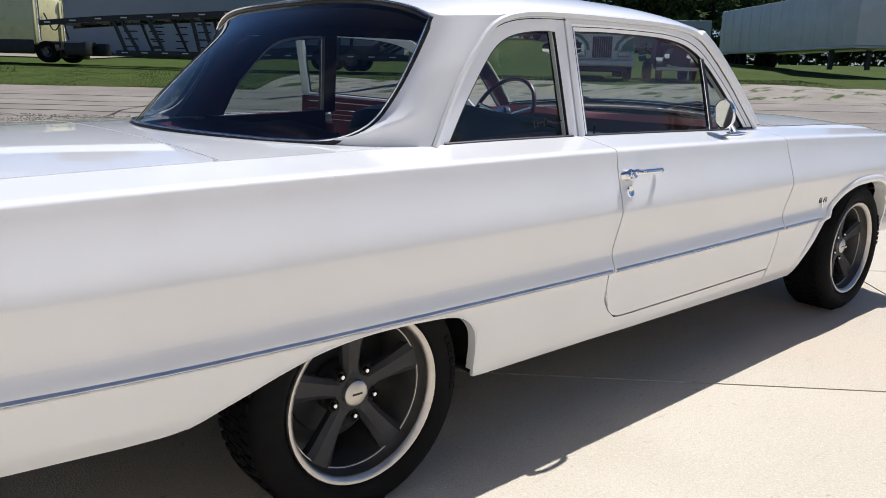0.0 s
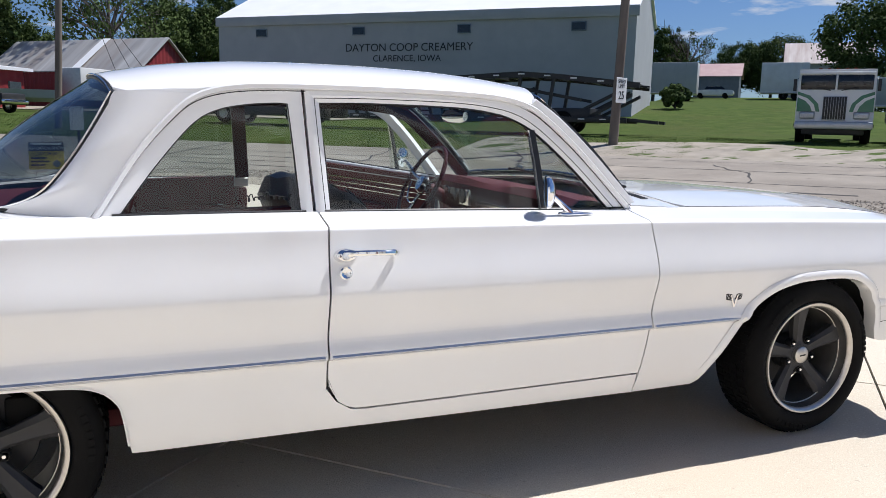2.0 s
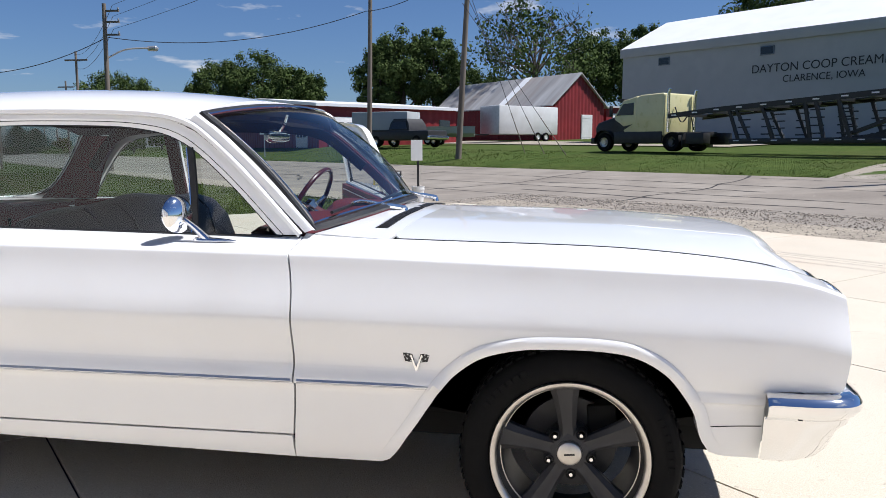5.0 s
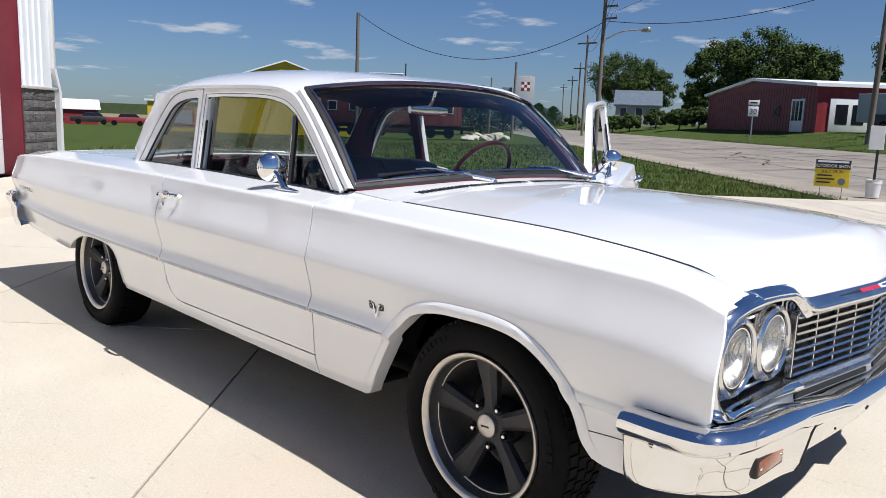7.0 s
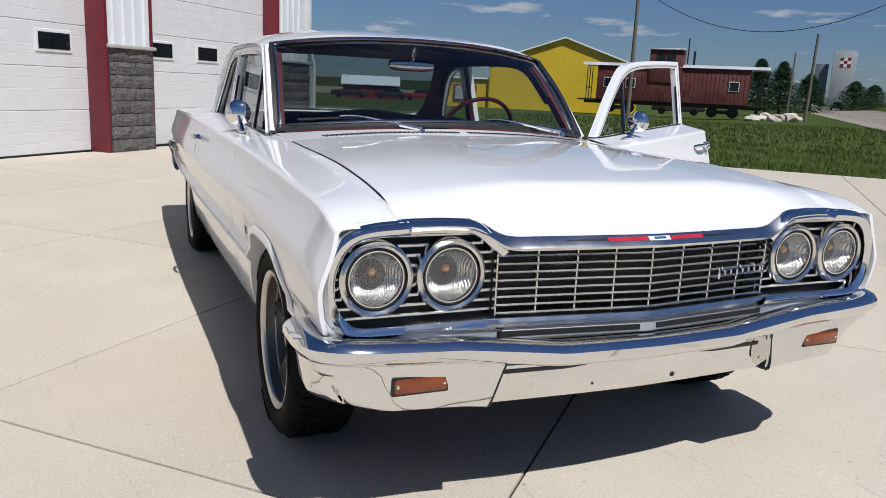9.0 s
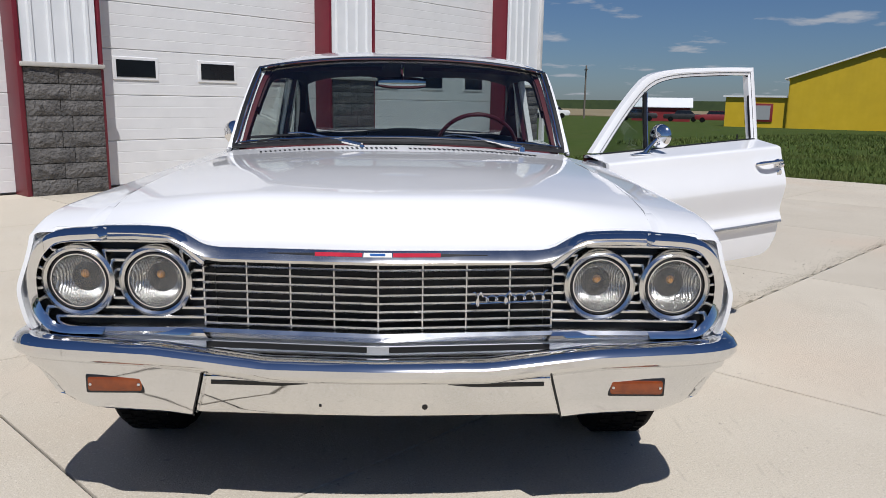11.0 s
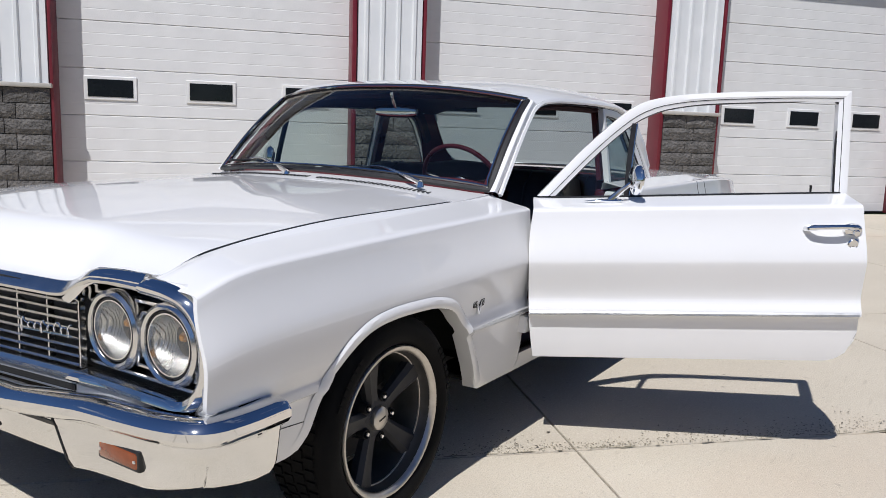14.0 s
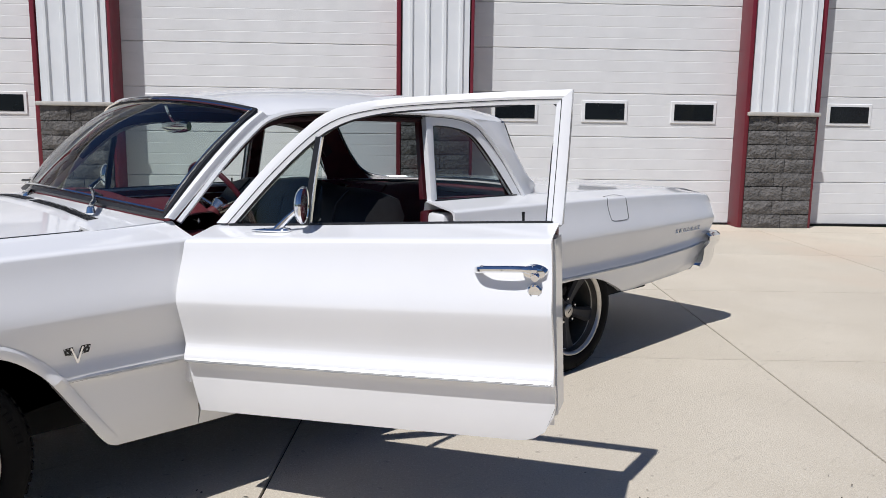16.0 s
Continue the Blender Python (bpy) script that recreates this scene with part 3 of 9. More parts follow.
    # shoulder under the side windows
    sh = [[(x, s * h_of(x, top_at(x)) * 0.999, top_at(x)), (x, s * 0.785, top_at(x) + 0.001), (x, s * 0.772, top_at(x) - 0.002), (x, s * 0.762, 0.965), (x, s * 0.758, 0.93)] for x in np.linspace(-2.74, -2.05, 14)]
    part("quarter_window_ledge", loft(sh), M_PAINT, car)
    part("quarter_belt_seal", tube([(x, s * (glass_y(x, BELT) + 0.002), top_at(x) + 0.002) for x in np.linspace(-2.655, -2.085, 16)], 0.0045, 6), M_SEAL, car)
    # rear pillar from the drip line to the back window
    c_front = [Vector((p.x, s * (glass_y(p.x, p.z) + 0.012), p.z)) for p in spline([(-2.40, 0, 1.334), (-2.475, 0, 1.272), (-2.580, 0, 1.15), (-2.722, 0, 0.958)], 24)]
    c_back = [Vector((p.x, s * p.y, p.z)) for p in BL_SIDE]
    c_back[0].z = roof_z(-2.635, 0.716)
    rows = []
    for f in np.linspace(0, 1, 7):
        rows.append([a.lerp(b, f) + Vector((-0.022, s * 0.036, 0.006)) * math.sin(math.pi * f) * (0.35 + 0.65 * min(1, i / 8)) for i, (a, b) in enumerate(zip(c_front, c_back))])
    part("rear_pillar", shell(rows, (0.01, -s * 0.02, 0)), M_PAINT, car)
    # front pillar
    a_out = on_side([(-0.85, 0.975), (-1.05, 1.165), (-1.19, 1.285), (-1.26, 1.335)], 16, s, 0.012)
    a_in = [Vector((p.x, s * p.y, p.z)) for p in spline([(-0.822, 0.765, 0.980), (-0.968, 0.752, 1.135), (-1.130, 0.730, 1.285), (-1.235, 0.713, 1.358)], 16)]
    rows = [[a.lerp(b, f) + Vector((0.01, s * 0.012, 0.006)) * math.sin(math.pi * f) for a, b in zip(a_out, a_in)] for f in np.linspace(0, 1, 5)]
    part("front_pillar", shell(rows, (-0.02, -s * 0.03, 0)), M_PAINT, car)

# roof skin between windscreen header and back window
ys = [math.sin(a) for a in np.linspace(-math.pi / 2, math.pi / 2, 41)]
rows = []
for f in ys:
    row = []
    for u in np.linspace(0, 1, 25):
        ya = f * 0.74
        xf, xb = top_ws(min(0.712, abs(ya)) * 1.0).x, -2.73 + 0.095 * min(1.0, abs(ya) / 0.716) ** 2
        if abs(ya) > 0.716:
            xb += (abs(ya) - 0.716) / 0.024 * 0.235
        x = xf + (xb - xf) * u
        yy = f * (glass_y(x, drip_z(x)) + 0.012)
        row.append((x, yy, roof_z(x, yy)))
    rows.append(row)
part("roof", shell(rows, (0, 0, -0.014)), M_PAINT, car)
part("headliner", loft([[(p[0], p[1] * 0.97, p[2] - 0.03) for p in r] for r in rows]), M_HEADLINER, car)
# back window with its dark reveal
gy = np.linspace(-1, 1, 25)
back = []
for f in gy:
    row = []
    for k in range(24):
        e = BL_SIDE[k]
        t = k / 23
        c = Vector((-2.725 - 0.48 * t - 0.02 * math.sin(math.pi * t), 0, 1.388 - 0.40 * t + 0.02 * math.sin(math.pi * t)))
        q = c.lerp(Vector((e.x, 0, e.z - 0.004)), f * f)
        q.y = f * (e.y - 0.006)
        first = c.lerp(Vector((BL_SIDE[0].x, 0, BL_SIDE[0].z)), f * f) if k == 0 else first
        up = top_bl(f * 0.71)
        q.x += (up.x - first.x) * (1 - t) ** 3
        q.z += (up.z - first.z) * (1 - t) ** 3
        row.append(q)
    back.append(row)
bg_ob = part("back_window", loft(back), M_TINT, car)
bg_ob.visible_shadow = False
edge_b = [r[-1] for r in back]
edge_t = [r[0] for r in back]
rim = [edge_t[-1]] + back[-1][1:] + edge_b[::-1][1:] + back[0][::-1][1:] + edge_t[1:]
part("back_window_moulding", ribbon(rim, [(-0.010, -0.004), (-0.008, 0.006), (0.003, 0.008), (0.008, 0.003), (0.008, -0.006)], (-0.6, 0, 0.8)), M_SEAL, car)
part("back_window_trim", ribbon([p + Vector((-0.008, 0, 0.008)) for p in rim], [(-0.003, -0.003), (-0.003, 0.002), (0.001, 0.002), (0.001, -0.003)], (-0.6, 0, 0.8)), M_SATIN, car, "thin chrome trim")
# windscreen
wind = [[top_ws(0.712 * f).lerp(bottom_ws(0.762 * f), u) + Vector((0.035, 0, 0.035)) * math.sin(math.pi * u) * (1 - 0.55 * f * f) for u in np.linspace(0.02, 0.99, 14)] for f in gy]
ws_ob = part("windscreen", loft(wind), M_GLASS, car)
ws_ob.visible_shadow = False
rim = [wind[-1][0]] + wind[-1][1:] + [r[-1] for r in wind][::-1][1:] + wind[0][::-1][1:] + [r[0] for r in wind][1:]
part("windscreen_seal", ribbon(rim, [(-0.014, -0.004), (-0.012, 0.007), (0.004, 0.009), (0.012, 0.004), (0.012, -0.006)], (0.6, 0, 0.8)), M_SEAL, car)
part("windscreen_trim", ribbon([p + Vector((0.006, 0, 0.008)) for p in rim], [(0.010, -0.002), (0.010, 0.005), (0.017, 0.005), (0.017, -0.002)], (0.6, 0, 0.8)), M_CHROME, car, "thin chrome trim")


# bonnet, cowl, deck, boot lid, tail
rows = []
for y in np.linspace(-0.7520, 0.7520, 45):
    xf, zf = header(y)
    xf -= 0.032
    xr = -0.555 - 0.02 * (abs(y) / 0.73) ** 2
    if abs(y) > 0.68:
        xr += ((abs(y) - 0.68) / 0.072) ** 2 * 0.03
    rows.append([(x, y, bonnet_z(x, y) + 0.003) for x in (xr + (xf - xr) * (1 - (1 - u) ** 1.4) for u in np.linspace(0, 1, 40))])
part("bonnet", shell(rows, (0, 0, -0.012)), M_PAINT, car)
for s in (-1, 1):
    part("bonnet_seam", loft([[(x, s * y, bonnet_z(x, 0.752) + z) for y, z in ((0.7525, 0.0022), (0.7527, 0.0013), (0.7590, -0.001))] for x in np.linspace(-0.56, 0.688, 120)]), M_SEAL, car)
rows = []
for y in np.linspace(-0.765, 0.765, 33):
    a = bottom_ws(max(-0.755, min(0.755, y)))
    xr = -0.562 - 0.02 * (abs(y) / 0.73) ** 2
    rows.append([(xr - u * (xr - a.x), y, bonnet_z(xr, y) - 0.001 + (a.z - 0.012 - bonnet_z(xr, y)) * u) for u in np.linspace(0, 1, 5)])
part("cowl", shell(rows, (0, 0, -0.01)), M_PAINT, car)
for i in range(58):
    y = -0.60 + i * 0.0211
    if abs(y - 0.02) < 0.02:
        continue
    x = -0.630 - 0.02 * (abs(y) / 0.73) ** 2
    a = bottom_ws(y)
    xr = -0.562 - 0.02 * (abs(y) / 0.73) ** 2
    f = (xr - x) / (xr - a.x)
    z = bonnet_z(xr, y) - 0.001 + (a.z - 0.012 - bonnet_z(xr, y)) * f + 0.0022
    if i == 0:
        slot = part("cowl_slot", box(-0.022, 0.022, -0.0036, 0.0036, -0.002, 0.0015), M_SEAL, car)
    else:
        slot = new("cowl_slot", slot.data)
        slot.parent = car
    slot.matrix_basis = pose(x, y, z, 0, 0, 14)


def lid_front(v):
    """Front edge of the boot lid across its width, v from -1 to 1, with rounded corners."""
    k = max(0.0, (abs(v) - 0.955) / 0.045)
    return -3.335 - 0.024 * (1 - math.sqrt(max(0.0, 1 - k * k)))


def deck_z(x, v):
    return top_at(x) + 0.003 + 0.018 * (1 - abs(v) ** 2.2)


DECK_V = sorted(set(list(np.linspace(-1, 1, 33)) + [s * k for s in (-1, 1) for k in (0.955, 0.965, 0.975, 0.985, 0.993)]))
rows = []
for v in DECK_V:
    a, b = bottom_bl(v * 0.783).x + 0.03, lid_front(v) + 0.008
    rows.append([(x, v * 0.783 * width_at(x), deck_z(x, v)) for x in (a + u * (b - a) for u in np.linspace(0, 1, 7))])
part("rear_deck", shell(rows, (0, 0, -0.01)), M_PAINT, car)
rows = []
for v in DECK_V:
    xr = lid_front(v)
    rows.append([(x, v * (0.783 * width_at(x) - 0.006), deck_z(x, v) - 0.035 * max(0.0, (-4.30 - x) / 0.17) ** 2) for x in (xr + u * (-4.47 - xr) for u in np.linspace(0, 1, 18))])
part("boot_lid", shell(rows, (0, 0, -0.012)), M_PAINT, car)
rows = []
for z in np.linspace(0.40, 0.935, 14):
    hh = h_of(tail(z) + 0.02, z)
    rows.append([(tail(z) - 0.02 * (1 - (f / 1.0) ** 4) + 0.004, f * hh, z) for f in np.linspace(-1, 1, 15)])
part("tail_panel", loft(rows), M_PAINT, car)
for s in (-1, 1):
    rows = []
    for i, (x, y) in enumerate(((-4.40, 0.957), (-4.53, 0.955), (-4.60, 0.925), (-4.635, 0.85), (-4.655, 0.6), (-4.66, 0.0))):
        rows.append([(x + dx, s * (y + dy), z) for dx, dy, z in ((0.03, -0.03, 0.645), (0.0, -0.004, 0.65), (-0.022, 0.012, 0.63), (-0.02, 0.014, 0.59), (0.01, -0.004, 0.55), (0.02, -0.004, 0.48), (0.04, -0.02, 0.42), (0.06, -0.05, 0.40))])
    part("rear_bumper", shell(rows, lambda p: (0.012, 0, 0)), M_CHROME, car, "chrome bumper")
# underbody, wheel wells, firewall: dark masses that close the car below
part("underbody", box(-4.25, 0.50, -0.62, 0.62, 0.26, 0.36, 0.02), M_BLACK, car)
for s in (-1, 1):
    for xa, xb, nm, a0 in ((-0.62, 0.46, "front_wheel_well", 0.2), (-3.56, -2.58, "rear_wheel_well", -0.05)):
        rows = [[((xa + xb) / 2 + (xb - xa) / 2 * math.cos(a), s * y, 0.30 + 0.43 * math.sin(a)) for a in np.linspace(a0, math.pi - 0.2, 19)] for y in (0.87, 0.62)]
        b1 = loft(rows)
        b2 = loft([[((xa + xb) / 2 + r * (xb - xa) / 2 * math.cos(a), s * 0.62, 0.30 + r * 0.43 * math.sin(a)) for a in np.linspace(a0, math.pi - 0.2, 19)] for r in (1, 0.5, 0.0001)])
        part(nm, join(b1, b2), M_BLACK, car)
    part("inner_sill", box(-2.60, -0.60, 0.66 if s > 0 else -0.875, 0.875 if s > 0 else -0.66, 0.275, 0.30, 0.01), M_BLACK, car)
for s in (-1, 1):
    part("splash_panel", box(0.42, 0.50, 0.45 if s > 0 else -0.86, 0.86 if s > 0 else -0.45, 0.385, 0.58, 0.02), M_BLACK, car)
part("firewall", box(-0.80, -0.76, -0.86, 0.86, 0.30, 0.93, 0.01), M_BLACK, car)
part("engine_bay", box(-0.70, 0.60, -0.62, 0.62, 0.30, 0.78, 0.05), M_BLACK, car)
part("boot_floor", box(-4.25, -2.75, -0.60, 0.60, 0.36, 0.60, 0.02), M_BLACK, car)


# -- doors --
def make_door(s, root):
    """A front-hinged door in closed place, for side s; all under root."""
    rows = side_sheet(lambda z: gap_rear(z) + 0.003, lambda z: gap_front(z) - 0.003, door_low, s, 40)
    for r in rows:
        z = r[-1][2]
        r += [(r[-1][0], s * 0.778, z + 0.001), (r[-1][0], s * 0.772, z - 0.003), (r[-1][0], s * 0.768, z - 0.014)]
    part("door_skin", shell(rows, inward(s, 0.02)), M_PAINT, root)
    # inner trim panel
    tz = BELT - 0.012
    inner = [(-2.03, 0.40), (-1.95, 0.365), (-0.90, 0.365), (-0.88, tz), (-2.03, tz)]
    part("door_inner_panel", prism(inner, s * 0.764, s * 0.722, "y"), M_RED, root, "dark red vinyl trim panel")
    part("door_shell", prism([(-2.048, 0.42), (-1.96, 0.358), (-0.87, 0.358), (-0.865, 0.935), (-2.045, 0.935)], s * 0.88, s * 0.765, "y"), M_PAINT, root)
    for z, h, m, nm in ((0.925, 0.005, M_WHITE, "trim_strip"), (0.88, 0.004, M_CHROME, "trim_strip"), (0.85, 0.003, M_CHROME, "trim_strip"), (0.82, 0.003, M_CHROME, "trim_strip")):
        part(nm, box(-1.98, -0.92, min(s * 0.723, s * 0.717), max(s * 0.723, s * 0.717), z - h / 2, z + h / 2), m, root)
    part("armrest", box(-1.60, -1.20, min(s * 0.723, s * 0.665), max(s * 0.723, s * 0.665), 0.70, 0.76, 0.02), M_RED, root)
    part("window_crank", tube([(-1.25, s * 0.723, 0.72), (-1.25, s * 0.69, 0.72), (-1.33, s * 0.685, 0.70), (-1.33, s * 0.655, 0.70)], 0.008, 8), M_CHROME, root, "chrome crank")
    # window frame
    f_out = [(-2.052, BELT), (-2.066, 1.18), (-2.075, 1.359), (-1.85, 1.362), (-1.55, 1.359), (-1.39, 1.348), (-1.285, 1.324), (-1.203, 1.272), (-1.062, 1.152), (-0.878, BELT)]
    f_in = [(-2.005, BELT), (-2.018, 1.17), (-2.028, 1.318), (-1.85, 1.322), (-1.56, 1.318), (-1.42, 1.305), (-1.328, 1.282), (-1.235, 1.232), (-1.097, 1.115), (-0.948, BELT)]
    bands = []
    for lo, hi in ((0, 2), (2, 9)):
        oo, ii = on_side(f_out[lo:hi + 1], 36, s, 0.004), on_side(f_in[lo:hi + 1], 36, s, 0.0)
        m1 = [a.lerp(b, 0.45) + Vector((0, s * 0.007, 0)) for a, b in zip(oo, ii)]
        m2 = [a.lerp(b, 0.75) + Vector((0, s * 0.003, 0)) for a, b in zip(oo, ii)]
        bands.append(shell([oo, m1, m2, ii], (0, -s * 0.034, 0)))
        line = [a.lerp(b, 0.66) + Vector((0, s * 0.0042, 0)) for a, b in zip(oo, ii)]
        part("frame_groove", ribbon(line, [(-0.0012, -0.004), (-0.0012, 0.0008), (0.0012, 0.0008), (0.0012, -0.004)], (0, s, 0.2)), M_SEAL, root)
    part("window_frame", join(*bands), M_PAINT, root)
    inn = on_side(f_in, 60, s, -0.004)
    part("window_seal", ribbon(inn, [(-0.0035, -0.008), (-0.0035, 0.004), (0.0035, 0.004), (0.0035, -0.008)], (0, s, 0.2)), M_SEAL, root)
    base = [Vector((p.x, s * (glass_y(p.x, BELT) - 0.012), BELT - 0.002)) for p in inn]
    if s < 0:
        g = part("window_glass", loft([[a.lerp(b, f) + Vector((0, -s * 0.012, 0)) for a, b in zip(inn, base)] for f in (0, 0.5, 1)]), M_GLASS, root)
        g.visible_shadow = False
    else:
        sel = [p for p in inn if p.x > -1.265]
        bs = [Vector((p.x, s * (glass_y(p.x, BELT) - 0.012), BELT - 0.002)) for p in sel]
        g = part("vent_glass", loft([[a.lerp(b, f) + Vector((0, -s * 0.012, 0)) for a, b in zip(sel, bs)] for f in (0, 0.5, 1)]), M_GLASS, root)
        g.visible_shadow = False
    post = on_side([(-1.235, BELT), (-1.25, 1.12), (-1.268, 1.245)], 10, s, 0.002)
    part("vent_window_post", ribbon(post, [(-0.004, -0.01), (-0.004, 0.003), (-0.002, 0.005), (0.001, 0.003), (0.001, -0.01)], (0, s, 0.2)), M_CHROME, root, "slim chrome and black post")
    part("vent_window_seal", ribbon([p + Vector((0.012, 0, 0)) for p in post], [(-0.010, -0.01), (-0.010, 0.003), (0.010, 0.003), (0.010, -0.01)], (0, s, 0.2)), M_SEAL, root)
    # side moulding
    trim_strip(-2.045, -0.845, s, root)
    # handle: base escutcheons, bar, push button, lock
    hx, hz = -2.003, 0.857
    hy = lambda x, z: s * h_of(x, z)
    part("handle_base", join(lathe([(0.0, -0.008), (0.026, -0.008), (0.03, 0.0), (0.024, 0.016), (0.012, 0.022), (0, 0.022)], 20, "y", (0, 0, 0))), M_CHROME, root, "chrome door handle", matrix=pose(hx, hy(hx, hz), hz, -14 * s, 0, 0 if s > 0 else 180) @ Matrix.Diagonal((1.25, 1, 0.75, 1)))
    part("handle_button", lathe([(0, 0.02), (0.012, 0.02), (0.013, 0.03), (0.01, 0.036), (0, 0.036)], 16), M_CHROME, root, matrix=pose(hx - 0.005, hy(hx, hz), hz - 0.004, -14 * s, 0, 0 if s > 0 else 180))
    bar = [(hx - 0.005, hy(hx, hz) + s * 0.02, hz + 0.008), (hx + 0.04, hy(hx, hz) + s * 0.038, hz + 0.012), (hx + 0.11, hy(hx, hz) + s * 0.038, hz + 0.011), (hx + 0.150, hy(hx, hz) + s * 0.026, hz + 0.008), (hx + 0.163, hy(hx, hz) + s * 0.002, hz + 0.002)]
    part("handle_bar", tube(spline(bar, 20), [0.013] * 3 + [0.0095] * 12 + [0.011] * 5, 10), M_CHROME, root)
    part("lock_cylinder", lathe([(0, -0.004), (0.019, -0.004), (0.02, 0.002), (0.016, 0.006), (0.012, 0.004), (0.004, 0.005), (0, 0.003)], 20), M_CHROME, root, matrix=pose(hx - 0.001, hy(hx, 0.805), 0.805, -8 * s, 0, 0 if s > 0 else 180))
    part("belt_seal", tube([(x, s * (glass_y(x, BELT) + 0.002), top_at(x) + 0.002) for x in np.linspace(-2.03, -0.93, 24)], 0.0045, 6), M_SEAL, root, "thin black weather strip")
    part("lock_knob", tube([(-1.93, s * 0.760, 0.955), (-1.93, s * 0.760, 1.002)], [0.003, 0.005], 8), M_BLACK, root)
    # round mirror on a stalk
    mx, my, mz = -1.13, 0.860, 0.944
    part("mirror_base", join(loft([[(mx + dx, s * (my - 0.002 + r * math.cos(a)), mz + 0.009 + 0.55 * r * math.sin(a)) for a in np.linspace(0, 2 * math.pi, 12, endpoint=False)] for dx, r in ((0.075, 0.002), (0.05, 0.008), (0.01, 0.015), (-0.04, 0.019), (-0.062, 0.014), (-0.07, 0.003))], closed=True, caps=True), tube(spline([(mx - 0.02, s * my, mz + 0.010), (mx - 0.060, s * my, mz + 0.046), (mx - 0.104, s * (my + 0.002), mz + 0.080)], 8), [0.014, 0.013, 0.012, 0.011, 0.010, 0.009, 0.009, 0.009], 10)), M_CHROME, root, "chrome mirror stalk")
    head = lathe([(0, 0.020), (0.020, 0.019), (0.040, 0.013), (0.055, 0.004), (0.060, -0.006), (0.058, -0.013), (0.054, -0.011)], 28, "x")
    mm = pose(mx - 0.112, s * (my + 0.004), mz + 0.090, 0, -4, 14 if s > 0 else -21)
    part("mirror_head", head, M_CHROME, root, "round chrome mirror", matrix=mm)
    part("mirror_glass", lathe([(0, -0.011), (0.054, -0.011)], 28, "x"), M_MIRROR, root, matrix=mm)


def trim_strip(xa, xb, s, root, taper=0.0):
    rows = []
    for i, x in enumerate(np.linspace(xa, xb, 40)):
        z = trim_at(x)
        y = h_of(x, z + 0.003)
        k = 1.0 if not taper else min(1.0, (xb - x) / taper + 0.12)
        rows.append([(x, s * (y + b * k), z + a * k) for a, b in ((-0.0070, -0.012), (-0.0072, 0.0030), (-0.0050, 0.0064), (-0.0030, 0.0060), (-0.0018, 0.0040), (-0.0008, 0.0052), (0.0010, 0.0050), (0.0076, -0.0010), (0.0070, -0.012))])
    b = loft(rows, closed=True, caps=True)
    part("side_moulding", b, M_MOULD, root, "thin chrome side moulding")


right_door = part("door", box(-2.03, -0.88, -0.84, -0.83, 0.37, 0.40), M_PAINT, car)
make_door(-1, right_door)
FOOT = Vector((-0.866, 0.925, 0.352))
turn = Matrix.Translation((-0.822, 1.003, 0.356)) @ Matrix.Rotation(radians(-61.6), 4, "Z") @ Matrix.Rotation(radians(2.6), 4, "Y") @ Matrix.Translation(-FOOT)
left_door = part("door", box(-2.03, -0.88, 0.83, 0.84, 0.37, 0.40), M_PAINT, car, "open driver's door", matrix=turn)
make_door(1, left_door)
for s in (-1, 1):
    trim_strip(-4.40, -2.068, s, car)
    trim_strip(-0.826, -0.40, s, car, 0.10)


# -- front end --
def front_line(y):
    """Plan of the grille plane."""
    a = abs(y)
    return 0.775 - 0.05 * (a / 0.5) if a < 0.5 else 0.725


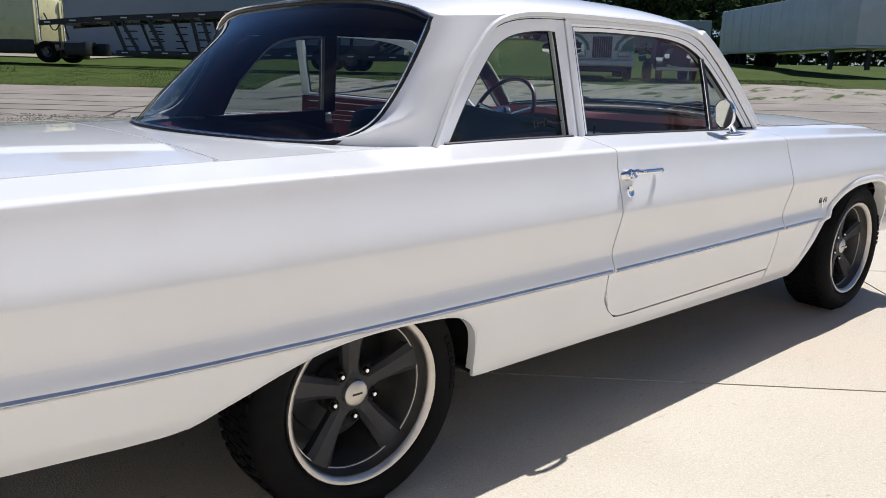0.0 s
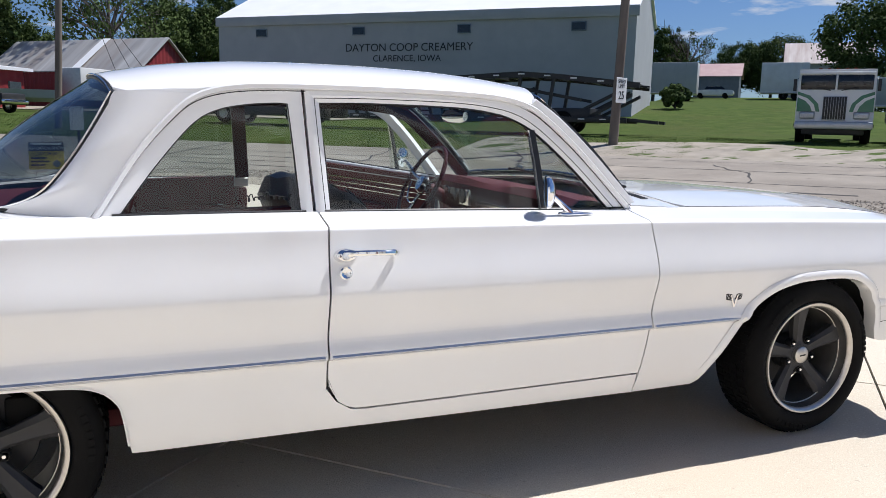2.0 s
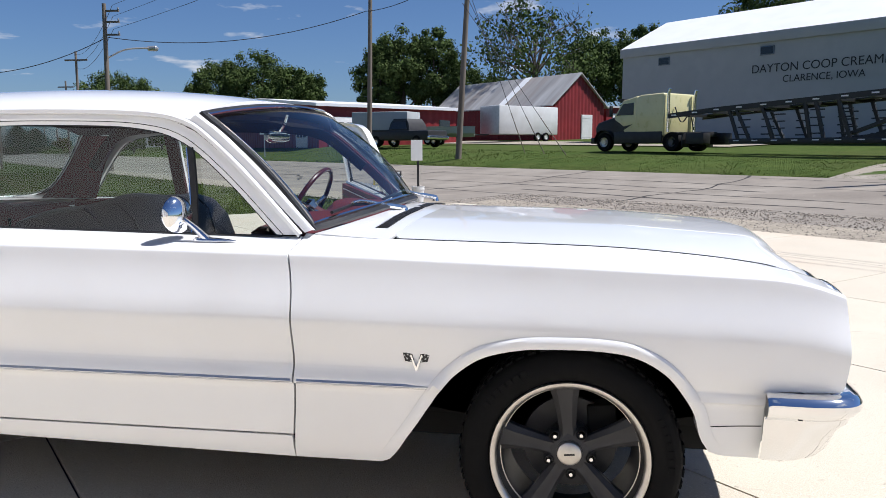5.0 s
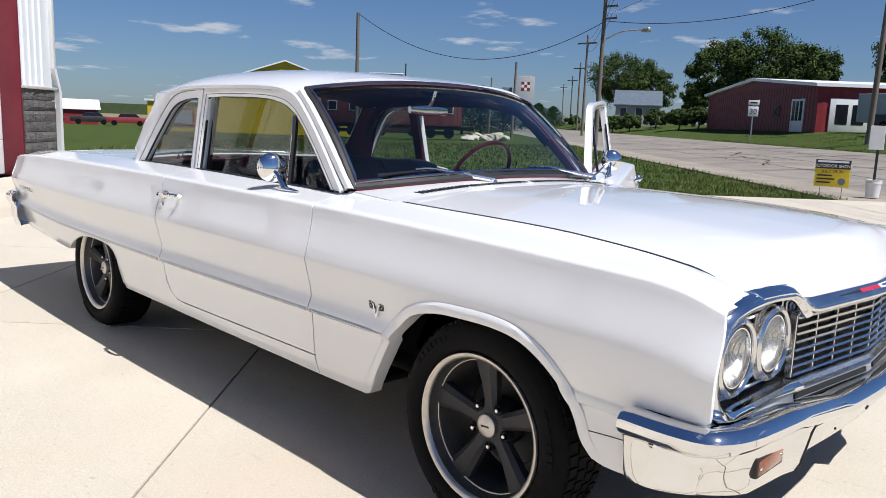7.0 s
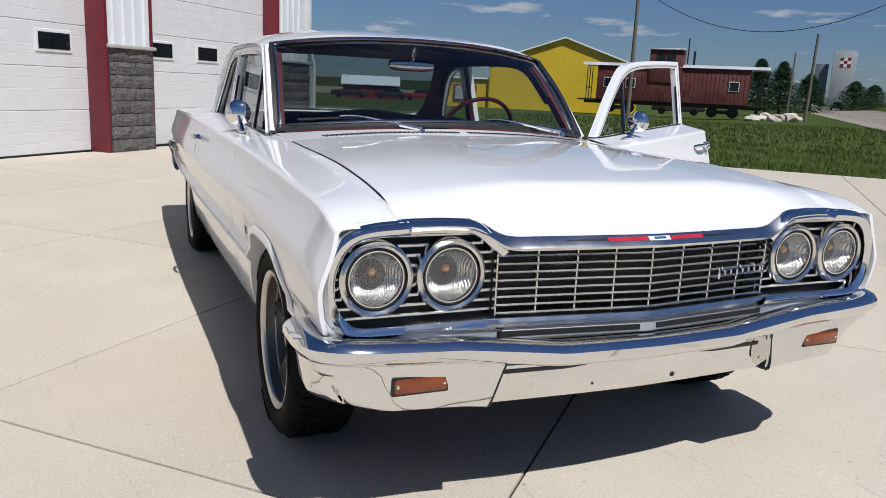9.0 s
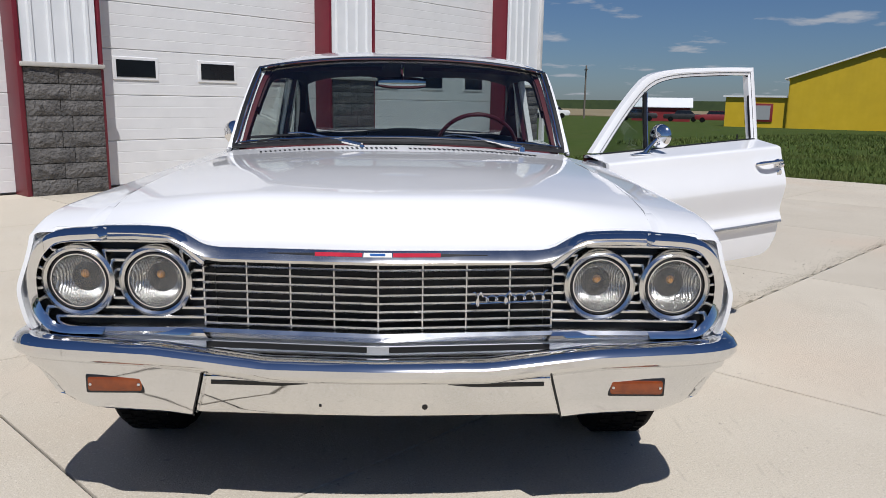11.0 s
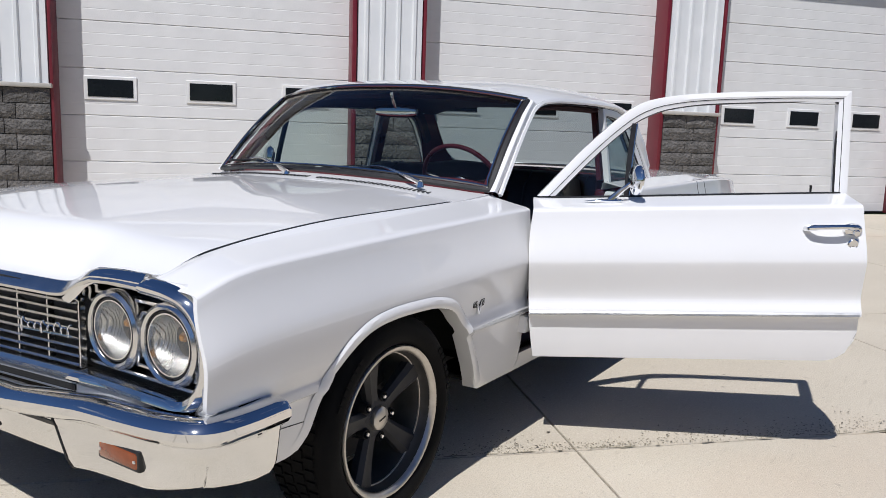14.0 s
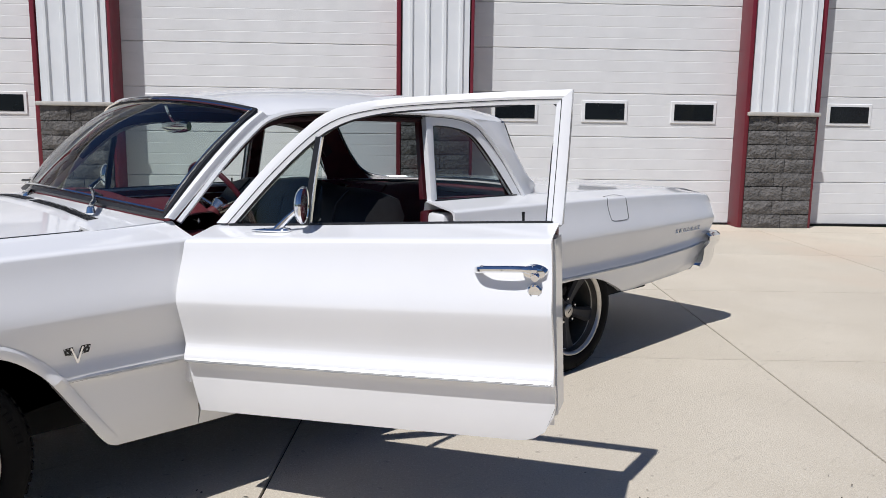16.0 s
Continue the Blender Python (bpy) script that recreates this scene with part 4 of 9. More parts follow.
for s in (-1, 1):
    # bright surround of the twin lamps
    outer = [(0.455, 0.785), (0.485, 0.808), (0.535, 0.848), (0.60, 0.858), (0.75, 0.856), (0.86, 0.846), (0.918, 0.815), (0.946, 0.76), (0.952, 0.70), (0.944, 0.635), (0.912, 0.585), (0.86, 0.565), (0.70, 0.562), (0.455, 0.562)]
    inner = [(0.475, 0.765), (0.502, 0.785), (0.548, 0.820), (0.605, 0.828), (0.75, 0.826), (0.845, 0.818), (0.892, 0.790), (0.916, 0.745), (0.922, 0.70), (0.915, 0.648), (0.888, 0.608), (0.85, 0.592), (0.70, 0.590), (0.475, 0.588)]
    o3 = spline([(0, s * a, b) for a, b in outer], 70)
    i3 = spline([(0, s * a, b) for a, b in inner], 70)
    rows = []
    for a, b in zip(o3, i3):
        xo = header(a.y)[0] - 0.012 if abs(a.y) < 0.74 else 0.732 - 0.012 * max(0, (abs(a.y) - 0.86) / 0.1)
        c = a.lerp(b, 0.35)
        o = a + (a - b) * 0.20
        o.z = max(o.z, 0.566)
        o.y = s * min(abs(o.y), 0.945, h_of(0.71, o.z) - 0.008)
        rows.append([(xo - 0.03, o.y, o.z), (xo - 0.009, o.y, o.z), (xo + 0.006, a.y, a.z), (xo + 0.017, c.y, c.z), (xo + 0.015, (c.y + b.y) / 2, (c.z + b.z) / 2), (xo + 0.006, b.y, b.z), (xo - 0.075, b.y, b.z)])
    part("headlamp_surround", loft(rows), M_CHROME, car, "chrome headlamp surround")
    pan = [(0.46, 0.57), (0.46, 0.79), (0.55, 0.84), (0.85, 0.835), (0.94, 0.76), (0.94, 0.62), (0.87, 0.57)]
    part("headlamp_panel", prism([(s * a, b) for a, b in pan], 0.64, 0.665), M_SEAL, car)
    for k in range(9):
        z = 0.607 + k * 0.0265
        ya = 0.475 if z < 0.77 else 0.475 + (z - 0.77) * 1.3
        yb = 0.925 - max(0, (abs(z - 0.70) - 0.06)) * 1.1
        cuts = [(c - math.sqrt(max(0.0, 0.099 ** 2 - (z - 0.713) ** 2)), c + math.sqrt(max(0.0, 0.099 ** 2 - (z - 0.713) ** 2))) for c in (0.605, 0.812)] if abs(z - 0.713) < 0.099 else []
        a = ya
        for c0, c1 in cuts + [(yb, yb)]:
            if c0 - a > 0.006:
                part("lamp_panel_slat", box(0.665, 0.70, min(s * a, s * c0), max(s * a, s * c0), z - 0.0045, z + 0.0045, 0.002, 1), M_SATIN, car)
            a = c1
    for y in (0.605, 0.812):
        c = (0.70, s * y, 0.713)
        lamp = part("headlamp", lathe([(0.100, -0.045), (0.101, 0.010), (0.098, 0.022), (0.090, 0.028), (0.083, 0.024), (0.080, 0.012)], 40, "x", c), M_SATIN, car, "round sealed-beam headlamp in bright ring")
        part("rubber_ring", lathe([(0.0815, 0.014), (0.079, 0.020), (0.075, 0.018), (0.0735, 0.008)], 40, "x", c), M_SEAL, lamp)
        part("trim_ring", lathe([(0.0755, 0.012), (0.0745, 0.021), (0.0715, 0.021), (0.0705, 0.010)], 40, "x", c), M_CHROME, lamp)
        part("reflector", lathe([(0.0715, 0.008), (0.060, -0.018), (0.040, -0.036), (0.015, -0.045), (0.0, -0.046)], 40, "x", c), M_REFLECT, lamp)
        # fluted lens
        rows = []
        for i in range(49):
            a = 2 * math.pi * i / 48
            row = []
            for r in np.linspace(0, 0.0725, 12):
                yy, zz = r * math.cos(a), r * math.sin(a)
                row.append((c[0] + 0.024 - 2.2 * r * r + 0.0009 * math.cos(yy * 900), c[1] + yy, c[2] + zz))
            rows.append(row)
        part("lens", loft(rows), M_FLUTED, lamp).visible_shadow = False
        # small bulb cap, coloured amber to imitate a warm reflection behind the lens
        part("bulb_amber_glow", lathe([(0.0, 0.0), (0.008, -0.003), (0.012, -0.010), (0.009, -0.018), (0.0, -0.022)], 16, "x", (c[0] - 0.012, c[1], c[2] + 0.010)), M_AMBERGLOW, lamp)
    # painted edge of the fender round the surround
    rows = []
    for a in o3:
        if abs(a.y) < 0.725:
            continue
        d = Vector((0, a.y - s * 0.70, a.z - 0.71))
        d = Vector((0, d.y / 0.25, d.z / 0.147)).normalized()
        xo = 0.732 - 0.012 * max(0, (abs(a.y) - 0.86) / 0.1)
        row = []
        for o, dx in ((-0.004, -0.016), (0.005, -0.012), (0.013, -0.016), (0.021, -0.027), (0.029, -0.05), (0.032, -0.09)):
            q = a + d * o
            lim = h_of(0.70, q.z) - 0.0015
            row.append((xo + dx, s * min(abs(q.y), lim), q.z if d.z < 0.5 else min(q.z, crease_at(0.70) + 0.002)))
        rows.append(row)
    part("fender_nose", loft(rows), M_PAINT, car)
    # shaped blinker in the bumper end
    part("parking_lamp_rim", box(0.758, 0.7860, min(s * 0.627, s * 0.785), max(s * 0.627, s * 0.785), 0.417, 0.471, 0.006), M_SEAL, car)
    part("parking_lamp", box(0.760, 0.7885, min(s * 0.632, s * 0.780), max(s * 0.632, s * 0.780), 0.422, 0.466, 0.008), M_AMBER, car, "amber parking lamp")
    for y in (0.642, 0.770):
        part("lamp_screw", lathe([(0, 0.003), (0.004, 0.002), (0.0045, 0)], 10, "x"), M_CHROME, car, matrix=pose(0.7885, s * y, 0.444))

# centre grille: bright bars and thin uprights before a dark opening
part("grille_backing", prism([(-0.50, 0.57), (-0.50, 0.80), (0.50, 0.80), (0.50, 0.57)], 0.64, 0.655), M_SEAL, car)
gz = np.linspace(0.600, 0.782, 9)
for z in gz:
    pts = [(front_line(y), y, z) for y in np.linspace(-0.475, 0.475, 21)]
    part("grille_bar", ribbon(pts, [(-0.0030, -0.02), (-0.0042, 0.0), (0.0, 0.005), (0.0042, 0.0), (0.0030, -0.02)], (1, 0, 0)), M_SATIN, car)
for k in range(-4, 5):
    y = k * 0.1185
    part("grille_upright", box(front_line(y) - 0.02, front_line(y) - 0.001, y - 0.0026, y + 0.0026, 0.592, 0.790, 0.001, 1), M_SATIN, car)
# upper bright moulding along the bonnet's edge
ysx = np.linspace(-0.74, 0.74, 75)
rows = []
for y in ysx:
    x, z = header(y)
    rows.append([(x - 0.038, y, z + 0.004), (x - 0.030, y, z + 0.0125), (x - 0.024, y, z + 0.013), (x + 0.003, y, z - 0.006), (x + 0.008, y, z - 0.013), (x + 0.004, y, z - 0.021), (x - 0.03, y, z - 0.023)])
part("bonnet_edge_moulding", loft(rows, closed=True, caps=True), M_SATIN, car, "bright moulding along bonnet edge")
for ya, yb, m, nm, zh in ((-0.165, -0.04, M_BADGE, "badge_bar", 0.0065), (0.04, 0.165, M_BADGE, "badge_bar", 0.0065), (-0.037, 0.037, M_WHITE, "badge_centre", 0.0075), (-0.020, 0.020, M_BLUE, "badge_cross", 0.0035), (-0.29, -0.165, M_SEAL, "badge_outline", 0.0045), (0.165, 0.29, M_SEAL, "badge_outline", 0.0045)):
    rows = []
    for y in np.linspace(ya, yb, 6):
        xh, zh0 = header(y)
        k = 1.0 - 0.85 * (abs(y) - 0.165) / 0.125 if nm == "badge_outline" else 1.0
        lift = {"badge_outline": 0.0032, "badge_cross": 0.0055}.get(nm, 0.0035)
        row = []
        for a in (-zh * k, zh * k):
            # along the slanted face of the moulding
            row.append((xh - 0.011 - a * 0.78 + lift * 0.62, y, zh0 + 0.0015 + a * 0.62 + lift * 0.78))
        rows.append([(row[0][0] - 0.006, y, row[0][2] - 0.008), row[0], row[1], (row[1][0] - 0.006, y, row[1][2] - 0.008)])
    part(nm, loft(rows, closed=True, caps=True), m, car)
# script nameplate as a plain slanted band with loops
pts = []
for i in range(120):
    t = i / 119
    yy = 0.255 + 0.205 * t + 0.008 * math.sin(t * 2 * math.pi * 8)
    amp = 0.020 if t < 0.12 else (0.017 if 0.42 < t < 0.5 or 0.72 < t < 0.8 or t > 0.93 else 0.0075)
    pts.append((front_line(yy) + 0.009, yy, 0.681 + 0.006 * t + amp * math.cos(t * 2 * math.pi * 8)))
part("grille_nameplate", tube(spline(pts, 200), 0.0021, 6), M_CHROME, car, "chrome script nameplate")
part("nameplate_bar", tube([(front_line(0.27) + 0.009, 0.25, 0.668), (front_line(0.45) + 0.009, 0.465, 0.676)], 0.0018, 6), M_CHROME, car)
# lower moulding, filler panel, slot
rows, rows2, rows3 = [], [], []
for y in np.linspace(-0.90, 0.90, 61):
    x = front_line(y) + 0.006 if abs(y) < 0.5 else 0.731 - 0.02 * max(0, abs(y) - 0.8) / 0.1
    rows.append([(x - 0.03, y, 0.590), (x + 0.008, y, 0.590), (x + 0.014, y, 0.580), (x + 0.008, y, 0.566), (x - 0.03, y, 0.566)])
    rows2.append([(x - 0.015, y, 0.567), (x + 0.002, y, 0.552), (x + 0.004, y, 0.53), (x - 0.02, y, 0.515)])
part("grille_lower_moulding", loft(rows, closed=True, caps=True), M_SATIN, car)
part("bumper_filler_panel", shell(rows2, (-0.01, 0, 0)), M_SILVER, car, "silver filler panel above bumper")
for ya, yb in ((-0.47, -0.03), (0.03, 0.47)):
    part("filler_slot", shell([[(front_line(y) + 0.0125, y, 0.551), (front_line(y) + 0.0135, y, 0.536)] for y in np.linspace(ya, yb, 8)], (-0.006, 0, 0)), M_BLACK, car)
# chrome bumper: upper roll over the full width, wings dropping lower at the ends
PLAN = [(0.845, 0.0), (0.842, 0.12), (0.834, 0.30), (0.826, 0.46), (0.820, 0.60), (0.814, 0.74), (0.806, 0.85), (0.786, 0.935), (0.742, 0.988), (0.655, 1.006), (0.538, 1.006)]
half = spline([(x, y, 0) for x, y in PLAN], 48)
full = [Vector((p.x, -p.y, 0)) for p in half[::-1]] + half[1:]


def bump_lift(y):
    return float(np.interp(abs(y), [0, 0.30, 0.44, 0.60, 0.95], [-0.028, -0.026, -0.010, 0.008, 0.022]))


rows = []
for i, p in enumerate(full):
    t = (full[min(i + 1, len(full) - 1)] - full[max(i - 1, 0)]).normalized()
    n = Vector((t.y, -t.x, 0))
    lift = bump_lift(p.y)
    rows.append([p + n * d + Vector((0, 0, z + lift)) for d, z in ((-0.085, 0.540), (-0.060, 0.552), (-0.030, 0.556), (-0.008, 0.548), (0.004, 0.532), (0.004, 0.514), (-0.006, 0.500), (-0.022, 0.488), (-0.045, 0.482))])
part("bumper_bar", shell(rows, lambda p: (-0.01, 0, -0.004)), M_CHROME, car, "chrome front bumper")
for s in (-1, 1):
    wing = [p for p in half if p.y > 0.44]
    rows = []
    for i, p in enumerate(wing):
        j = half.index(p)
        t = (half[min(j + 1, 47)] - half[j - 1]).normalized()
        n = Vector((t.y, -t.x, 0))
        lift = bump_lift(p.y)
        low = float(np.interp(p.y, [0.47, 0.56, 0.80, 0.95], [0.345, 0.352, 0.362, 0.372]))
        k = float(np.interp(p.y, [0.78, 0.95], [0, 1])) * float(np.interp(p.x, [0.60, 0.76], [0, 1]))
        row = []
        for f, d in ((0.0, -0.022), (0.15, -0.028), (0.25, -0.030 - 0.015 * k), (0.45, -0.034 - 0.035 * k), (0.75, -0.040 - 0.060 * k), (0.93, -0.050 - 0.070 * k), (1.0, -0.066 - 0.075 * k)):
            z = (0.490 + lift) * (1 - f) + low * f
            q = p + n * d
            q.y += max(0.0, 0.505 - z) * 0.32 * max(0.0, min(1.0, (0.60 - p.y) / 0.155))
            row.append((q.x, s * q.y, z))
        if not rows:
            rows.append([(a - 0.03, b, c) for a, b, c in row])
        rows.append(row)
    edge = [Vector(q) + Vector((0.001, -s * 0.001, 0)) for q in rows[1]]
    part("bumper_seam", tube(edge, 0.0022, 6), M_SEAL, car)
    part("bumper_wing", shell(rows, lambda p, s=s: (-0.012, -s * 0.006, 0)), M_CHROME, car, "chrome bumper end")
    part("bumper_bolt", lathe([(0, 0.007), (0.009, 0.007), (0.015, 0.002), (0.015, -0.004)], 20, "y"), M_CHROME, car, matrix=pose(0.615, s * 0.9875, 0.516, 0, 0, 0 if s > 0 else 180))
    part("bolt_socket", box(-0.006, 0.006, 0.006, 0.0078, -0.006, 0.006), M_SEAL, car, matrix=pose(0.615, s * 0.9875, 0.516, 0, 0, 0 if s > 0 else 180))
rows = []
for y in np.linspace(-0.53, 0.53, 27):
    x = 0.790 - 0.022 * (abs(y) / 0.47) ** 1.5
    rows.append([(x - 0.03, y, 0.475), (x - 0.004, y, 0.472), (x, y, 0.462), (x - 0.016, y, 0.41), (x - 0.033, y, 0.356), (x - 0.046, y, 0.340)])
for sy in (-1, 1):
    gap = []
    for y in np.linspace(0.19, 0.455, 8):
        x = 0.7915 - 0.022 * (y / 0.47) ** 1.5
        gap.append([(x - 0.003, sy * y, 0.449), (x - 0.006, sy * y, 0.449 - 0.011 * min(1.0, (y - 0.15) * 9))])
    part("panel_gap", shell(gap, (-0.004, 0, 0)), M_SEAL, car)
part("bumper_centre_panel", shell(rows, (-0.01, 0, 0)), M_CHROME, car, "polished centre panel, faintly scratched")
for y, z, r in ((0.128, 0.372, 0.008), (-0.16, 0.375, 0.004), (-0.06, 0.452, 0.006), (0.05, 0.454, 0.005)):
    part("panel_hole", lathe([(0, 0.002), (r, 0.001), (r, -0.004)], 12, "x"), M_SEAL, car, matrix=pose(0.790 - 0.022 * (abs(y) / 0.47) ** 1.5 - (0.462 - z) * 0.311 + 0.0008, y, z, 0, 17, 0))
for s in (-1, 1):
    part("front_valance", box(0.47, 0.60, min(s * 0.60, s * 0.90), max(s * 0.60, s * 0.90), 0.40, 0.55, 0.03), M_PAINT, car)


# -- wheels --
def make_wheel(s, m):
    """Five-spoke wheel; local y is the axle, outward positive."""
    tyre_prof = [(0.232, 0.070), (0.238, 0.098), (0.252, 0.112), (0.275, 0.118), (0.300, 0.114), (0.318, 0.100), (0.327, 0.078), (0.330, 0.0), (0.327, -0.078), (0.318, -0.10), (0.29, -0.115), (0.25, -0.11), (0.232, -0.09)]
    w = part("wheel", lathe(tyre_prof, 56), M_RUBBER, car, "black tyre on five-spoke grey wheel", matrix=m)
    # tread blocks
    blocks = []
    for i in range(56):
        a = 2 * math.pi * i / 56
        for k, y in enumerate((-0.062, -0.022, 0.022, 0.062)):
            b = box(-0.012, 0.012, y - 0.016, y + 0.016, 0.3275, 0.3335)
            bmesh.ops.transform(b, matrix=Matrix.Rotation(a + (k % 2) * 0.05, 4, "Y"), verts=b.verts[:])
            blocks.append(b)
    vs, fs = [], []
    for b in blocks:
        o = len(vs)
        vs += [tuple(v.co) for v in b.verts]
        b.verts.index_update()
        fs += [tuple(v.index + o for v in f.verts) for f in b.faces]
        b.free()
    tagged(part("tread", (vs, fs), M_RUBBER, w, sharp=0), kind="stuff")
    # raised sidewall bars
    for a0 in (0.4, 2.5, 4.6):
        for k in range(7):
            a = a0 + k * 0.085
            b = box(-0.009, 0.009, 0.1165, 0.1195, 0.283, 0.300)
            part("sidewall_mark", b, M_RUBBER, w, matrix=Matrix.Rotation(a, 4, "Y"))
    part("rim_lip", lathe([(0.234, 0.085), (0.238, 0.103), (0.235, 0.109), (0.230, 0.109), (0.2225, 0.1045), (0.2175, 0.0985), (0.2160, 0.092)], 64), M_LIP, w, "brushed aluminium rim lip")
    part("rim_barrel", lathe([(0.2162, 0.0935), (0.2135, 0.078), (0.2085, 0.062), (0.2065, 0.058), (0.203, 0.03), (0.198, -0.02), (0.195, -0.09)], 56), M_BARREL, w, "dull grey inner barrel")
    part("barrel_ring", lathe([(0.2095, 0.060), (0.2080, 0.0615), (0.2058, 0.0605), (0.2052, 0.057)], 64), M_LIP, w, "thin bright machined ring")
    part("brake_disc", lathe([(0.0, -0.045), (0.145, -0.045), (0.148, -0.055), (0.145, -0.065), (0.0, -0.065)], 40), M_RIM, w)
    part("brake_caliper", box(-0.15, -0.06, -0.10, -0.03, 0.03, 0.12, 0.01), M_BLACK, w)
    part("wheel_centre", lathe([(0.0, 0.045), (0.052, 0.045), (0.070, 0.036), (0.078, 0.015), (0.078, -0.03)], 40), M_RIM, w)
    for i in range(5):
        a = 2 * math.pi * i / 5
        rows = []
        for r, hw, yo, th in ((0.045, 0.028, 0.045, 0.03), (0.08, 0.026, 0.046, 0.032), (0.13, 0.031, 0.052, 0.035), (0.175, 0.038, 0.060, 0.038), (0.212, 0.047, 0.066, 0.04)):
            rows.append([(-hw, yo - th, r), (-hw, yo - 0.012, r), (-hw * 0.55, yo, r), (0, yo - 0.004, r), (hw * 0.55, yo, r), (hw, yo - 0.012, r), (hw, yo - th, r)])
        part("spoke", loft(rows, closed=True, caps=True), M_RIM, w, matrix=Matrix.Rotation(a, 4, "Y"))
        part("nut_pocket", lathe([(0.0125, 0.030), (0.0125, 0.0475), (0.0145, 0.0495), (0.0165, 0.0475), (0.0170, 0.020)], 16, "y", (0.0, 0, 0.067)), M_BLACK, w, matrix=Matrix.Rotation(a + math.pi / 5, 4, "Y"))
        part("lug_nut", lathe([(0.0, 0.056), (0.0055, 0.055), (0.0078, 0.050), (0.0085, 0.036)], 10, "y", (0.0, 0, 0.067)), M_CHROME, w, matrix=Matrix.Rotation(a + math.pi / 5, 4, "Y"))
    cap = part("centre_cap", lathe([(0.0, 0.064), (0.030, 0.0632), (0.036, 0.059), (0.039, 0.044)], 28), M_LIP, w, "brushed round centre cap")
    part("cap_mark", box(-0.016, 0.016, 0.0632, 0.0645, -0.003, 0.003), M_SEAL, cap)
    return w


for s, x, y, spin in ((-1, 0.0, 0.828, 5), (-1, -3.023, 0.822, 0), (1, 0.0, 0.822, 14), (1, -3.023, 0.818, 40)):
    make_wheel(s, pose(x, s * y, 0.3305, 0, spin, 0 if s > 0 else 180))
part("front_axle", tube([(0, -0.74, 0.32), (0, 0.74, 0.32)], 0.035, 12), M_BLACK, car)
part("rear_axle", tube([(-3.023, -0.74, 0.32), (-3.023, 0.74, 0.32)], 0.045, 12), M_BLACK, car)

# emblems on the sides
for s in (-1, 1):
    ex, ez = -0.455, 0.621
    y = s * (h_of(ex, ez) + 0.002)
    emb = part("fender_emblem", prism([(-0.019, 0.014), (-0.0145, 0.014), (0.0, -0.024), (0.0145, 0.014), (0.019, 0.014), (0.003, -0.034), (-0.003, -0.034)], -0.004, 0.004, "y"), M_CHROME, car, "v emblem between crossed flags", matrix=pose(ex, y, ez))
    for k in (-1, 1):
        flag = part("emblem_flag", prism([(k * 0.012, 0.016), (k * 0.042, 0.022), (k * 0.034, -0.006), (k * 0.006, -0.010)], -0.003, 0.0025, "y"), M_SEAL, emb)
        for a, b in ((0.016, 0.010), (0.026, 0.004), (0.034, 0.013), (0.014, -0.003), (0.024, -0.006 + 0.022)):
            part("flag_square", prism([(k * a, b), (k * (a + 0.0045), b + 0.001), (k * (a + 0.0035), b - 0.004), (k * (a - 0.001), b - 0.005)], -0.0035, 0.0035, "y"), M_SILVER, flag)
    pts = [(-3.97 - 0.0125 * i, s * (h_of(-3.97 - 0.0125 * i, 0.705) + 0.002), 0.700 + 0.011 * math.sin(i * 1.5)) for i in range(28)]
    part("quarter_script", tube(spline(pts, 100), 0.0026, 6), M_CHROME, car, "chrome script nameplate")
    part("script_bar", tube([(x, s * (h_of(x, 0.69) + 0.002), 0.688) for x in np.linspace(-3.97, -4.31, 12)], 0.003, 6), M_CHROME, car)
for s in (-1, 1):
    part("fender_seam", tube([(x, s * (h_of(x, z) + 0.0002), z) for x, z in ((0.362, 0.452), (0.42, 0.458), (0.48, 0.463), (0.532, 0.466))], 0.0016, 5), M_SEAL, car)
# fuel flap on the left quarter
flap = spline([(q[0] - 0.16, 0, q[2]) for q in [(-3.09, 0, 0.945), (-3.24, 0, 0.945), (-3.265, 0, 0.92), (-3.265, 0, 0.84), (-3.245, 0, 0.815), (-3.11, 0, 0.815), (-3.085, 0, 0.84), (-3.075, 0, 0.92), (-3.09, 0, 0.945)]], 50)
part("fuel_flap", tube([(p.x, h_of(p.x, p.z) + 0.0005, p.z) for p in flap[:-1]], 0.0018, 5, closed=True), M_SEAL, car, "outline of the fuel flap")


# -- cabin --
part("cabin_floor", box(-2.75, -0.78, -0.72, 0.72, 0.30, 0.36, 0.01), M_RED, car)
part("transmission_hump", loft([[(x, 0.16 * math.cos(a), 0.355 + h * math.sin(a)) for a in np.linspace(0, math.pi, 9)] for x, h in ((-0.78, 0.20), (-1.2, 0.13), (-2.3, 0.10))]), M_RED, car)


